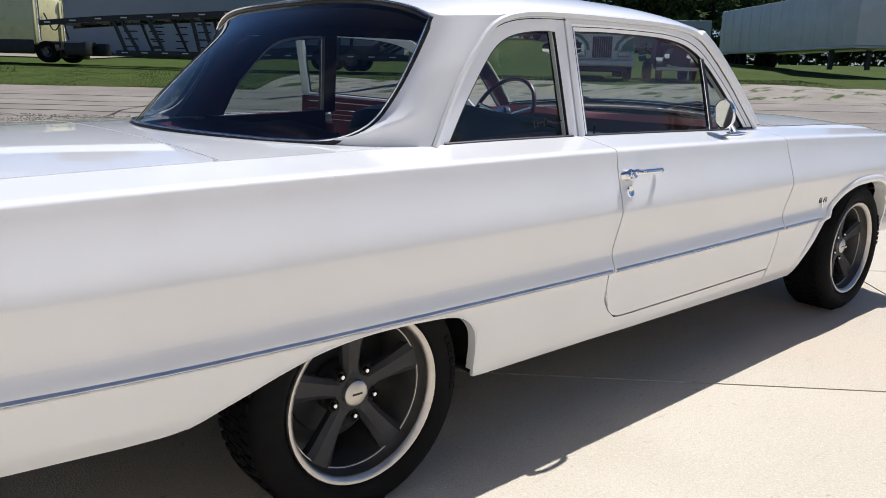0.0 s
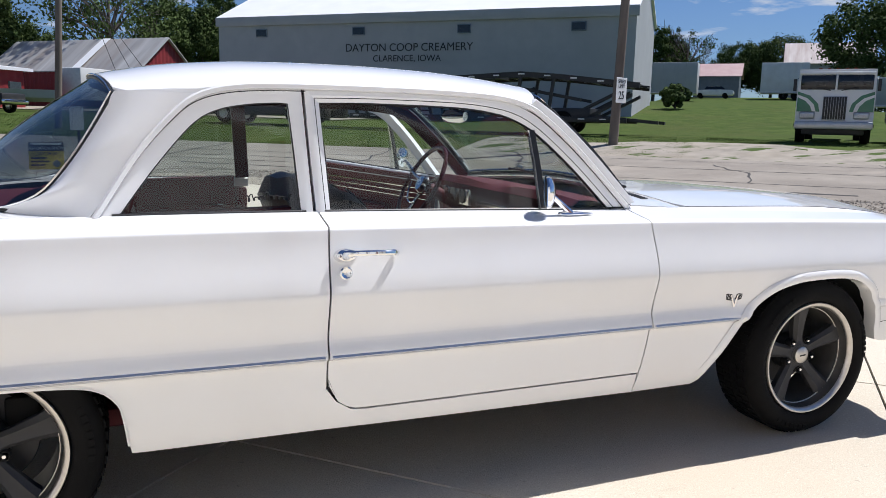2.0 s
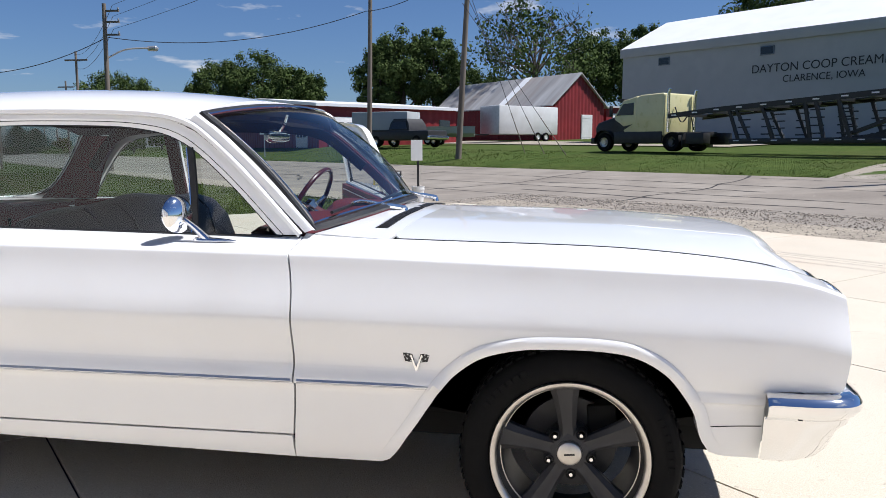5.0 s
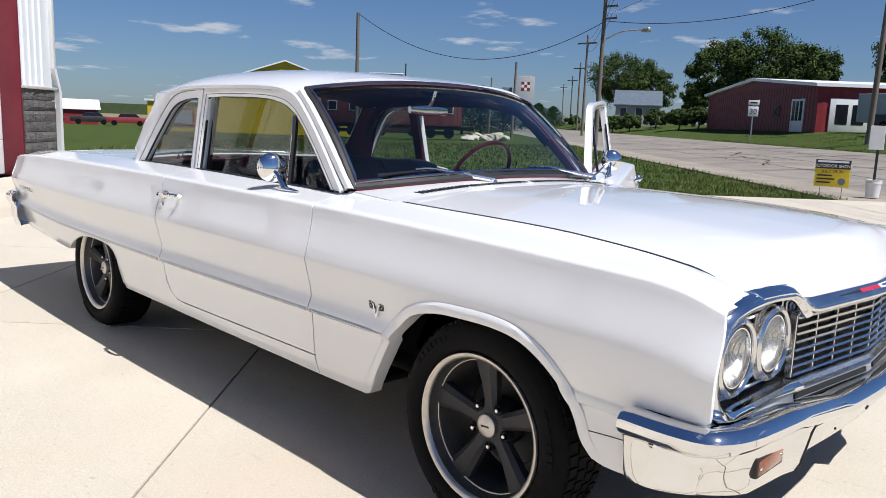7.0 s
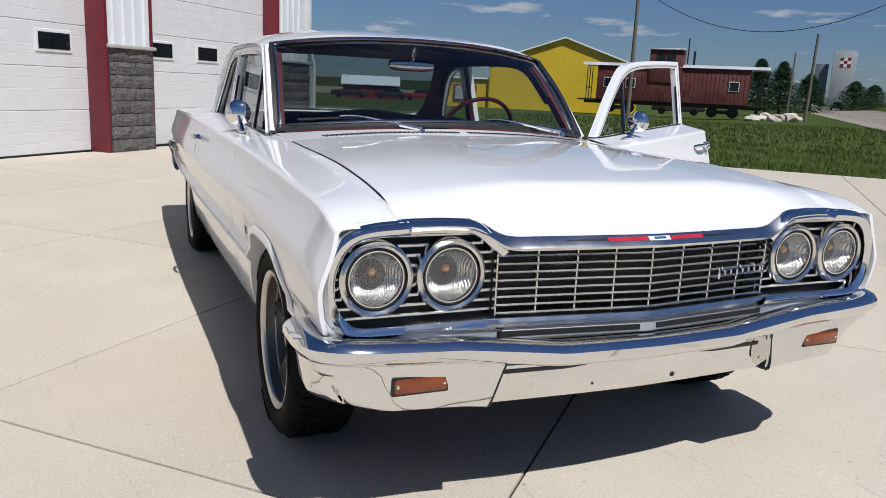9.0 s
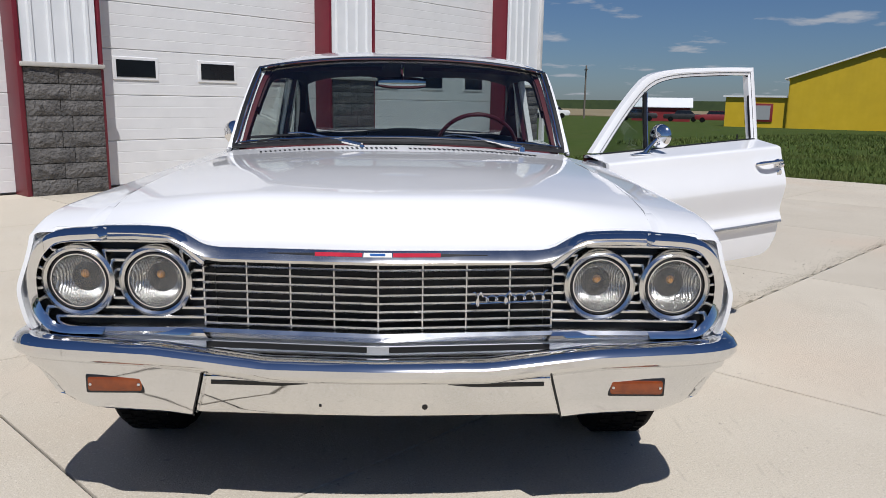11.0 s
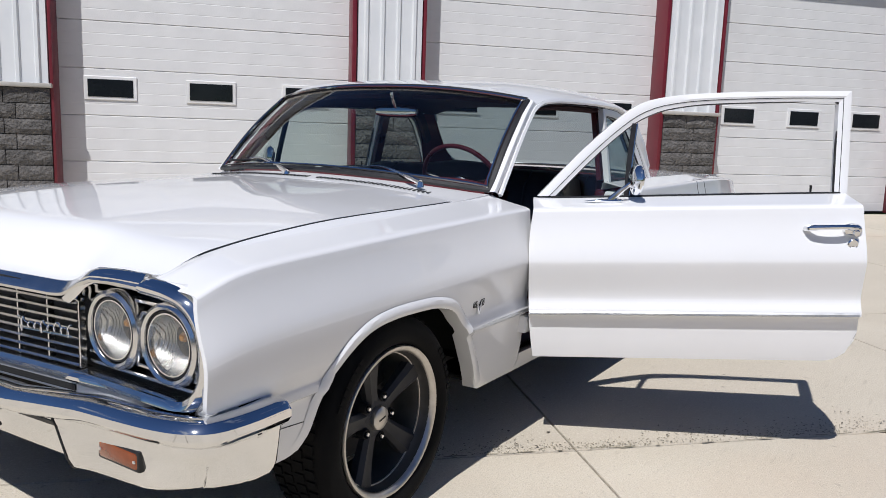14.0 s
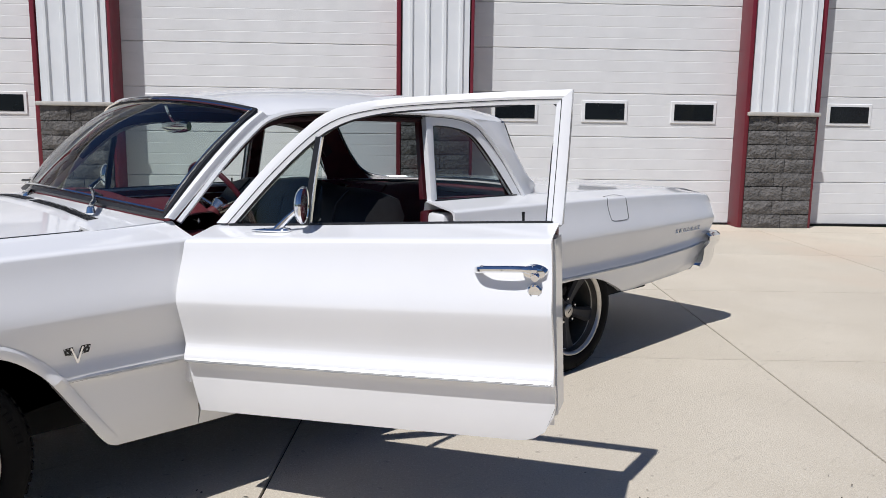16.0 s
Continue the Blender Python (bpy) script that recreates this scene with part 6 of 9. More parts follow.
# dry crumbs and leaf bits on the concrete, thickest along one joint
def crumbs(n, seed):
    g = random.Random(seed)
    vs, fs = [], []
    for k in range(n):
        if k < n * 0.6:
            u, w = 0.20 - abs(g.gauss(0, 0.16)), g.uniform(0.6, 5.6)
        else:
            u, w = g.uniform(-7.5, 8), g.uniform(-6, 11)
        s = g.uniform(0.002, 0.006) * (2.0 if g.random() < 0.06 else 1)
        a0 = g.uniform(0, 6.28)
        o = len(vs)
        m = 6
        for i in range(m):
            r = s * g.uniform(0.45, 1.2) * (1.0 if i % 3 else 1.5)
            x, y = UW(u, w)
            vs.append((x + r * math.cos(a0 + i * 6.283 / m), y + r * math.sin(a0 + i * 6.283 / m), 0.0045 + g.uniform(0, 0.006)))
        vs.append((*UW(u, w), 0.010))
        fs += [(o + i, o + (i + 1) % m, o + m) for i in range(m)]
    return vs, fs


def silt(n, dashes, seed):
    """Fine washed-up grit beside the joint, and ragged crumbling along its edge."""
    g = random.Random(seed)
    vs, fs = [], []
    for k in range(n + dashes):
        w = g.uniform(0.5, 6.2)
        if k < n:
            patch = 0.5 + 0.5 * math.sin(w * 2.3 + 1.0) * math.sin(w * 5.1)
            u = 0.212 - abs(g.gauss(0, 0.03 + 0.07 * patch))
            a, b = g.uniform(0.0012, 0.0030), g.uniform(0.0015, 0.0050)
        else:
            u = 0.218 + g.uniform(-0.012, 0.006)
            a, b = g.uniform(0.0015, 0.0045), g.uniform(0.010, 0.055)
        o = len(vs)
        for du, dw in ((-a, -b), (a * g.uniform(0.2, 1), -b * 0.4), (a, b * 0.5), (0, b), (-a, b * 0.3)):
            vs.append((*UW(u + du, w + dw), 0.0035))
        vs.append((*UW(u, w), 0.0055))
        fs += [(o + i, o + (i + 1) % 5, o + 5) for i in range(5)]
    return vs, fs


M_CRUMB = surface("dry_leaf_crumbs", (0.07, 0.06, 0.045), (0.20, 0.18, 0.14), scale=30, rough=0.9, island=0.4)
tagged(part("leaf_crumbs", crumbs(150, 8), M_CRUMB, sharp=0), "dry crumbs and leaf bits on the concrete", "debris", kind="stuff")
M_SILT = surface("grey_green_silt", (0.16, 0.145, 0.10), (0.30, 0.27, 0.20), scale=30, rough=0.95, island=0.4)
tagged(part("joint_silt", silt(2600, 110, 12), M_SILT, sharp=0), "grey-green grit washed up along a slab joint", "grit", kind="stuff")

# ---- garage ----
M_SIDING = surface("white_ribbed_steel", (0.72, 0.74, 0.75), (0.77, 0.785, 0.79), scale=3, rough=0.4, stain=(0.68, 0.69, 0.69))
M_DOORP = surface("white_door_panel", (0.71, 0.71, 0.70), (0.76, 0.76, 0.75), scale=4, rough=0.5, bump=0.06, fine=90)
M_MAROON = surface("maroon_steel_trim", (0.135, 0.010, 0.020), (0.165, 0.014, 0.026), scale=4, rough=0.42)
M_BLOCK = surface("grey_split_face_block", (0.085, 0.080, 0.075), (0.17, 0.16, 0.15), scale=9, rough=0.95, bump=1.0, fine=26, stain=(0.07, 0.068, 0.066), stain_scale=3, objvar=0.12, bump_dist=0.04)
M_CAP = surface("limestone_cap", (0.42, 0.40, 0.36), (0.50, 0.48, 0.44), scale=12, rough=0.85, bump=0.2)
M_DARKGLASS = surface("dark_window_glass", (0.008, 0.010, 0.013), (0.014, 0.017, 0.02), scale=2, rough=0.05)
PITCH, W0, CW = 4.782, 0.0, 0.935
garage = thing("garage", "white steel garage with maroon trim and grey block piers", "garage", yard(-8.171, 6.645, 0, 2.79), kind="structure")
EAVE = 5.2
DOOR_H = 4.2
cols = [W0 + PITCH * k for k in range(-6, 2)]
# local x = w, local y away from the road; the pier face is at y 0
for i, c in enumerate(cols):
    x0, x1 = c - CW / 2, c + CW / 2 + (0.27 if i == len(cols) - 1 else 0)
    ribs = [(x0 + 0.02, 0.05)]
    nr = 4
    for k in range(nr):
        xx = x0 + 0.02 + (k + 0.5) * (CW - 0.04) / nr
        ribs += [(xx - 0.035, 0.05), (xx - 0.018, 0.02), (xx + 0.018, 0.02), (xx + 0.035, 0.05)]
    ribs += [(x1 - 0.02, 0.05), (x1 - 0.02, 0.40), (x0 + 0.02, 0.40)]
    part("wall_siding", prism(ribs, 1.60, EAVE, "z"), M_SIDING, garage)
    part("stone_cap", box(x0 - 0.03, x1 + 0.03, -0.045, 0.40, 1.545, 1.60, 0.012), M_CAP, garage)
    for xa, wj in ((x0 - 0.06, 0.06), (x1 + 0.0, 0.04)):
        if xa > cols[-1] + 0.1:
            continue
        part("door_jamb", box(xa, xa + wj, 0.03, 0.385, 0.0, EAVE - 0.6, 0.006), M_MAROON, garage)
    part("pier_core", box(x0 + 0.03, x1 - 0.03, 0.05, 0.42, 0.0, 1.55), M_BLOCK, garage)
for i, c in enumerate(cols):
    x0, x1 = c - CW / 2, c + CW / 2 + (0.27 if i == len(cols) - 1 else 0)
    for r in range(8):
        z0 = r * 0.1925 + 0.004
        cuts = [x0, x0 + 0.40, x1] if r % 2 else [x0, x1 - 0.40, x1]
        for a, b in zip(cuts, cuts[1:]):
            rr = random.Random(r * 7 + i)
            g = bmesh.new()
            nx, nz = 6, 3
            front = [[(a + 0.005 + (b - a - 0.01) * p / nx, (0.012 if p in (0, nx) or q in (0, nz) else rr.uniform(-0.022, 0.004)), z0 + 0.003 + 0.182 * q / nz) for q in range(nz + 1)] for p in range(nx + 1)]
            part("block", shell(front, (0, 0.12, 0)), M_BLOCK, garage, sharp=20)
part("downspout", join(box(cols[-1] + CW / 2 + 0.27 - 0.05, cols[-1] + CW / 2 + 0.27 + 0.05, -0.02, 0.07, 1.95, EAVE, 0.01), loft([[(cols[-1] + CW / 2 + 0.27 + o + dx, y, z) for dx, y in ((-0.05, -0.02), (0.05, -0.02), (0.05, 0.07), (-0.05, 0.07))] for o, z in ((0.0, 1.96), (0.19, 1.52), (0.19, 0.02))], closed=True, caps=True)), M_WHITE, garage, "white downspout with elbow")
for i in range(len(cols) - 1):
    x0, x1 = cols[i] + CW / 2 + 0.03, cols[i + 1] - CW / 2 - 0.03
    d = part("overhead_door", box(x0, x1, 0.34, 0.38, 0.0, DOOR_H), M_DOORP, garage, "white sectional overhead door with three small windows", matrix=pose(0, 0.075, 0))
    for k in range(7):
        zz = 0.02 + k * 0.605
        zt = min(zz + 0.601, DOOR_H)
        prof = [(0.345, zz + 0.004), (0.321, zz + 0.004), (0.315, zz + 0.010)]
        for q in range(1, 4):
            zc = zz + 0.15 * q
            if zc < zt - 0.05:
                prof += [(0.315, zc - 0.006), (0.3166, zc - 0.002), (0.3166, zc + 0.002), (0.315, zc + 0.006)]
        prof += [(0.315, zt - 0.006), (0.321, zt), (0.345, zt)]
        part("door_section", prism(prof, x0, x1, "x"), M_DOORP, d, sharp=20)
    for f in (0.165, 0.5, 0.835):
        xc = x0 + (x1 - x0) * f
        wf = part("door_window", box(xc - 0.327, xc + 0.327, 0.298, 0.32, 1.43, 1.74, 0.008, 1), M_WHITE, d)
        part("pane", box(xc - 0.278, xc + 0.278, 0.292, 0.30, 1.472, 1.698), M_DARKGLASS, wf)
    part("door_header", box(x0 - 0.01, x1 + 0.01, 0.05, 0.42, DOOR_H, EAVE), M_SIDING, garage)
    part("door_sill_strip", box(x0, x1, 0.30, 0.36, 0.0, 0.02), M_SEAL, d)
xa, xb = cols[0] - CW / 2, cols[-1] + CW / 2 + 0.27
part("side_wall", box(xb - 0.06, xb, 0.40, 14, 0, EAVE), M_SIDING, garage)
part("side_wall", box(xa, xa + 0.06, 0.40, 14, 0, EAVE), M_SIDING, garage)
part("back_wall", box(xa, xb, 13.9, 14, 0, EAVE), M_SIDING, garage)
part("roof", prism([(-0.35, EAVE), (-0.35, EAVE + 0.12), (7.2, EAVE + 2.3), (14.6, EAVE + 0.12), (14.6, EAVE), (7.2, EAVE + 2.1)], xa - 0.3, xb + 0.3, "x"), M_SIDING, garage)


# ---- surroundings across the road ----
M_GREYWALL = surface("pale_grey_painted_wall", (0.345, 0.36, 0.372), (0.395, 0.41, 0.418), scale=1.2, rough=0.7, stain=(0.32, 0.333, 0.34), stain_scale=0.3)
M_TIN = surface("bright_corrugated_tin", (0.62, 0.63, 0.64), (0.74, 0.75, 0.76), scale=0.9, rough=0.4, metal=0.25, stain=(0.50, 0.47, 0.44), stain_scale=0.5)
M_ROOFW = surface("white_steel_roof", (0.78, 0.79, 0.80), (0.83, 0.84, 0.84), scale=0.8, rough=0.45)
M_BARNRED = surface("barn_red_steel", (0.20, 0.018, 0.022), (0.26, 0.026, 0.03), scale=1.5, rough=0.5, stain=(0.17, 0.02, 0.022), stain_scale=0.6)
M_SHOPRED = surface("dull_red_steel", (0.13, 0.014, 0.02), (0.165, 0.02, 0.025), scale=1.5, rough=0.55)
M_YELLOW = surface("yellow_steel_siding", (0.62, 0.42, 0.015), (0.68, 0.47, 0.02), scale=1.2, rough=0.5, stain=(0.56, 0.38, 0.02), stain_scale=0.4)
M_RUSTRED = surface("faded_railway_red", (0.10, 0.022, 0.02), (0.15, 0.035, 0.03), scale=2.0, rough=0.75, stain=(0.17, 0.07, 0.05), stain_scale=0.8)
M_POLE = surface("weathered_pole_wood", (0.13, 0.105, 0.085), (0.20, 0.17, 0.14), scale=3, rough=0.9, bump=0.3, fine=40, stretch=(1, 1, 0.15))
M_STEELBLACK = surface("black_painted_steel", (0.012, 0.012, 0.013), (0.025, 0.024, 0.023), scale=4, rough=0.5)
M_CREAM = surface("pale_yellow_truck_paint", (0.62, 0.58, 0.30), (0.68, 0.63, 0.34), scale=3, rough=0.3, coat=0.6)
M_TRUCKWHITE = surface("white_truck_paint", (0.66, 0.66, 0.64), (0.74, 0.74, 0.72), scale=2, rough=0.4, coat=0.3)
M_TRUCKGREEN = surface("green_truck_paint", (0.03, 0.15, 0.075), (0.04, 0.19, 0.095), scale=3, rough=0.4, coat=0.3)
M_TRAILER = surface("white_trailer_skin", (0.60, 0.61, 0.61), (0.69, 0.70, 0.70), scale=1.5, rough=0.4, stain=(0.55, 0.53, 0.50), stain_scale=0.6)
M_LEAF = surface("tree_leaves", (0.042, 0.068, 0.020), (0.082, 0.112, 0.036), scale=0.6, rough=0.9, island=0.35, spec=0.08)
M_CONIFER = surface("conifer_needles", (0.012, 0.032, 0.014), (0.025, 0.052, 0.022), scale=0.8, rough=0.9, island=0.3, spec=0.08)
M_BARK = surface("tree_bark", (0.06, 0.05, 0.04), (0.11, 0.095, 0.08), scale=6, rough=0.95, bump=0.5, fine=20)
M_CORN = surface("standing_corn", (0.025, 0.045, 0.012), (0.045, 0.07, 0.02), scale=0.3, rough=0.9)
M_STUBBLE = surface("dry_field", (0.20, 0.16, 0.085), (0.27, 0.22, 0.12), scale=0.1, rough=0.95)
M_LETTER = surface("dark_sign_paint", (0.012, 0.012, 0.014), (0.02, 0.02, 0.022), scale=10, rough=0.5)
M_SIGNW = surface("white_sign_sheet", (0.76, 0.76, 0.75), (0.80, 0.80, 0.79), scale=8, rough=0.4)
M_SIGNY = surface("yellow_sign_sheet", (0.72, 0.50, 0.01), (0.78, 0.55, 0.015), scale=8, rough=0.45)
M_BLUEGREY = surface("blue_grey_metal", (0.10, 0.13, 0.16), (0.14, 0.17, 0.20), scale=2, rough=0.5)


def lettering(text, size, material, parent, matrix, name="letter", depth=0.004):
    """Raised writing in the built-in font, each letter a mesh of its own."""
    c = bpy.data.curves.new("text", "FONT")
    c.body, c.size, c.extrude = text, size, depth
    c.align_x, c.align_y = "CENTER", "CENTER"
    tmp = new("text", c)
    bpy.context.view_layer.update()
    me = bpy.data.meshes.new_from_object(tmp.evaluated_get(bpy.context.evaluated_depsgraph_get()))
    bpy.data.objects.remove(tmp)
    bpy.data.curves.remove(c)
    bm = bmesh.new()
    bm.from_mesh(me)
    bpy.data.meshes.remove(me)
    # one raised letter for each connected piece
    left = set(bm.faces)
    while left:
        stack, piece = [left.pop()], []
        while stack:
            f = stack.pop()
            piece.append(f)
            for e in f.edges:
                for g in e.link_faces:
                    if g in left:
                        left.discard(g)
                        stack.append(g)
        where = {}
        faces = []
        for f in piece:
            faces.append([where.setdefault(v, len(where)) for v in f.verts])
        part(name, ([tuple(v.co) for v in where], faces), material, parent, matrix=matrix, sharp=0)
    bm.free()


def sheet_ribs(x0, x1, z0, z1, y, pitch=0.3, depth=0.03):
    """Vertical ribbed cladding facing -y."""
    pts = []
    n = max(1, int(round((x1 - x0) / pitch)))
    for k in range(n):
        a = x0 + (x1 - x0) * k / n
        b = x0 + (x1 - x0) * (k + 1) / n
        w = b - a
        pts += [(a, y), (a + w * 0.68, y), (a + w * 0.76, y - depth), (a + w * 0.92, y - depth)]
    pts.append((x1, y))
    return loft([[(px, py, z0) for px, py in pts], [(px, py, z1) for px, py in pts]])


def gable_house(name, label, cat, m, w, d, eave, ridge, mwall, mroof, along="x", base=-1.0, over=0.3, ribs=None, corr=0.0):
    """Box with a gable roof; local x width w, y depth d (front at y 0, facing -y); the ridge runs along x or y."""
    h = thing(name, label, cat, m)
    if along == "x":
        out = [(0, base), (0, eave), (d / 2, ridge - 0.05), (d, eave), (d, base)]
        part("wall", prism(out, -w / 2, w / 2, "x"), mwall, h)
    else:
        out = [(-w / 2, base), (-w / 2, eave), (0, ridge - 0.05), (w / 2, eave), (w / 2, base)]
        part("wall", prism(out, 0, d, "y"), mwall, h)
    if ribs:
        part("siding", sheet_ribs(-w / 2, w / 2, base, eave - 0.02, -0.01, ribs), mwall, h)
    if along == "x":
        a = [(-over, eave - over * (ridge - eave) / (d / 2)), (d / 2, ridge), (d + over, eave - over * (ridge - eave) / (d / 2))]
        slopes = ((a[0], a[1]), (a[1], a[2]))
        for p, q in slopes:
            n = max(2, int((w + 2 * over) / corr)) if corr else 2
            rows = []
            for i in range(n * 2 + 1 if corr else 3):
                x = -w / 2 - over + (w + 2 * over) * i / (n * 2 if corr else 2)
                dz = 0.03 * (i % 2) if corr else 0
                rows.append([(x, p[0], p[1] + dz + 0.05), (x, q[0], q[1] + dz + 0.05)])
            part("roof", shell(rows, (0, 0, -0.10)), mroof, h)
    else:
        sl = (ridge - eave) / (w / 2)
        a = [(-w / 2 - over, eave - over * sl), (0, ridge), (w / 2 + over, eave - over * sl)]
        for p, q in ((a[0], a[1]), (a[1], a[2])):
            rows = [[(p[0], y, p[1] + 0.05), (q[0], y, q[1] + 0.05)] for y in (-over, d / 2, d + over)]
            part("roof", shell(rows, (0, 0, -0.12)), mroof, h)
    return h


def window(parent, x, z, w, h, y=0.0, frame=M_WHITE, glass=M_DARKGLASS, name="window"):
    f = part(name, box(x - w / 2, x + w / 2, y - 0.05, y + 0.02, z - h / 2, z + h / 2, 0.01, 1), frame, parent)
    part("pane", box(x - w / 2 + 0.06, x + w / 2 - 0.06, y - 0.06, y, z - h / 2 + 0.06, z + h / 2 - 0.06), glass, f)
    return f


# local axes of yard(): x along +w, y towards -u.  Fronts facing the road from across it need turning by 180 degrees.
def across(u, w, turn=0.0):
    return yard(u, w, rise(u, w), 180 + turn)


# creamery: a long pale wall parallel to the road (local x = -w, front faces -u)
cream = gable_house("creamery_building", "long pale grey creamery building with bright white roof", "building", across(40.6, 21.1, 2.45), 28.1, 10.0, 6.5, 8.8, M_GREYWALL, M_ROOFW, "x", over=0.15)
part("fascia", box(-14.2, 14.2, -0.16, -0.06, 5.9, 6.5, 0.02), M_GREYWALL, cream)
for x in (-10.6, -3.35, 3.8, 10.8):
    window(cream, x, 5.42, 0.88, 0.53, -0.02, M_BLUEGREY, M_DARKGLASS, "vent_window")
lettering("DAYTON COOP CREAMERY", 0.69, M_LETTER, cream, pose(0.05, -0.03, 4.35, 90, 0, 0))
lettering("CLARENCE, IOWA", 0.565, M_LETTER, cream, pose(0.0, -0.03, 3.68, 90, 0, 0))


def soften(bm, width):
    """Round all edges of a closed block."""
    bmesh.ops.bevel(bm, geom=bm.edges[:], offset=width, segments=3, affect="EDGES", profile=0.5)
    return bm


def wheel_pair(parent, x, y, r, wd=0.28, rim=M_TRUCKWHITE):
    """A road wheel at a vehicle's side; the axle runs along y."""
    t = part("wheel", lathe([(r * 0.55, -wd / 2), (r * 0.92, -wd / 2), (r, -wd / 3), (r, wd / 3), (r * 0.92, wd / 2), (r * 0.55, wd / 2)], 24, "y", (x, y, r)), M_RUBBER, parent)
    part("rim", lathe([(0.0, -wd * 0.38), (r * 0.25, -wd * 0.42), (r * 0.30, -wd * 0.2), (r * 0.5, -wd * 0.25), (r * 0.57, -wd * 0.5)], 20, "y", (x, y, r)), rim, t)
    part("rim", lathe([(0.0, wd * 0.38), (r * 0.25, wd * 0.42), (r * 0.30, wd * 0.2), (r * 0.5, wd * 0.25), (r * 0.57, wd * 0.5)], 20, "y", (x, y, r)), rim, t)


# road tractor, nose towards +w: local x runs towards -w, so the nose points to -x
semi = thing("semi_truck", "pale yellow and black sleeper truck on the grass", "truck", across(26.0, 20.9) @ Matrix.Diagonal((0.92, 0.9, 0.83, 1)))
part("frame", box(-2.6, 3.4, -0.45, 0.45, 0.75, 1.0, 0.03), M_STEELBLACK, semi)
hoodp = [(-2.9, 0.75), (-2.95, 1.35), (-2.75, 1.6), (-1.5, 1.95), (-1.5, 0.75)]
part("bonnet", soften(prism(hoodp, -0.95, 0.95, "y"), 0.12), M_STEELBLACK, semi, "black bonnet")
cabp = [(-1.55, 0.8), (-1.55, 1.9), (-1.0, 2.75), (-0.1, 2.95), (-0.1, 0.8)]
cab = part("cab", soften(prism(cabp, -1.1, 1.1, "y"), 0.09), M_CREAM, semi)
slp = [(-0.12, 0.8), (-0.12, 2.85), (0.15, 2.98), (1.55, 3.02), (1.55, 0.8)]
part("sleeper", soften(prism(slp, -1.18, 1.18, "y"), 0.10), M_CREAM, semi, "pale yellow sleeper box")
part("side_window", prism([(-1.35, 1.95), (-0.98, 2.55), (-0.3, 2.6), (-0.3, 1.95)], -1.115, -1.09, "y"), M_DARKGLASS, cab)
part("windscreen", prism([(-1.57, 1.95), (-1.08, 2.68), (-1.02, 2.64), (-1.50, 1.93)], -0.95, 0.95, "y"), M_DARKGLASS, cab)
part("sun_visor", box(-1.45, -1.0, -1.0, 1.0, 2.72, 2.86, 0.03), M_STEELBLACK, cab)
for s in (-1, 1):
    part("exhaust_stack", tube([(1.68, s * 1.0, 1.0), (1.68, s * 1.0, 3.05), (1.76, s * 1.0, 3.22)], 0.075, 12), M_CHROME, semi, "chrome exhaust stack")
    part("side_skirt", box(-1.45, 1.5, min(s * 1.08, s * 1.2), max(s * 1.08, s * 1.2), 0.42, 1.05, 0.04), M_STEELBLACK, semi)
    part("door_graphic", prism([(-1.5, 1.0), (-1.5, 1.75), (-0.9, 1.35), (-0.35, 1.45), (-0.9, 1.15), (-0.8, 1.0)], s * 1.105, s * 1.112, "y"), M_STEELBLACK, cab)
    part("headlamp", lathe([(0, -0.03), (0.13, -0.02), (0.15, 0.05)], 16, "x", (-2.93, s * 0.72, 1.12)), M_CHROME, semi)
    part("side_mirror", box(-1.62, -1.54, min(s * 1.2, s * 1.38), max(s * 1.2, s * 1.38), 1.9, 2.5, 0.02), M_STEELBLACK, cab)
    part("fuel_tank", lathe([(0, -0.6), (0.3, -0.58), (0.32, 0.58), (0, 0.6)], 20, "x", (-0.2, s * 0.85, 0.72)), M_ALU, semi)
    wheel_pair(semi, -2.2, s * 0.95, 0.5, rim=M_LIP)
    part("fender", loft([[(-2.2 + 0.62 * math.cos(a), s * y, 0.55 + 0.62 * math.sin(a)) for a in np.linspace(0.1, math.pi - 0.1, 12)] for y in (0.75, 1.15)]), M_STEELBLACK, semi)
    wheel_pair(semi, 2.0, s * 0.92, 0.5, 0.5, M_BARREL)
    part("mud_flap", box(2.62, 2.66, min(s * 0.65, s * 1.2), max(s * 0.65, s * 1.2), 0.22, 0.95, 0.01), M_STEELBLACK, semi)
    part("rear_tank", box(2.75, 3.75, min(s * 0.55, s * 1.12), max(s * 0.55, s * 1.12), 0.35, 0.95, 0.08), M_STEELBLACK, semi)
part("grille", box(-2.99, -2.92, -0.5, 0.5, 0.85, 1.5, 0.02), M_CHROME, semi)
part("front_bumper", box(-3.1, -2.85, -1.1, 1.1, 0.42, 0.75, 0.05), M_STEELBLACK, semi)
part("air_lines", tube(spline([(1.6, -0.4, 2.3), (2.0, -0.4, 1.5), (2.3, -0.2, 1.9), (2.4, 0, 1.1)], 20), 0.03, 6), M_STEELBLACK, semi)

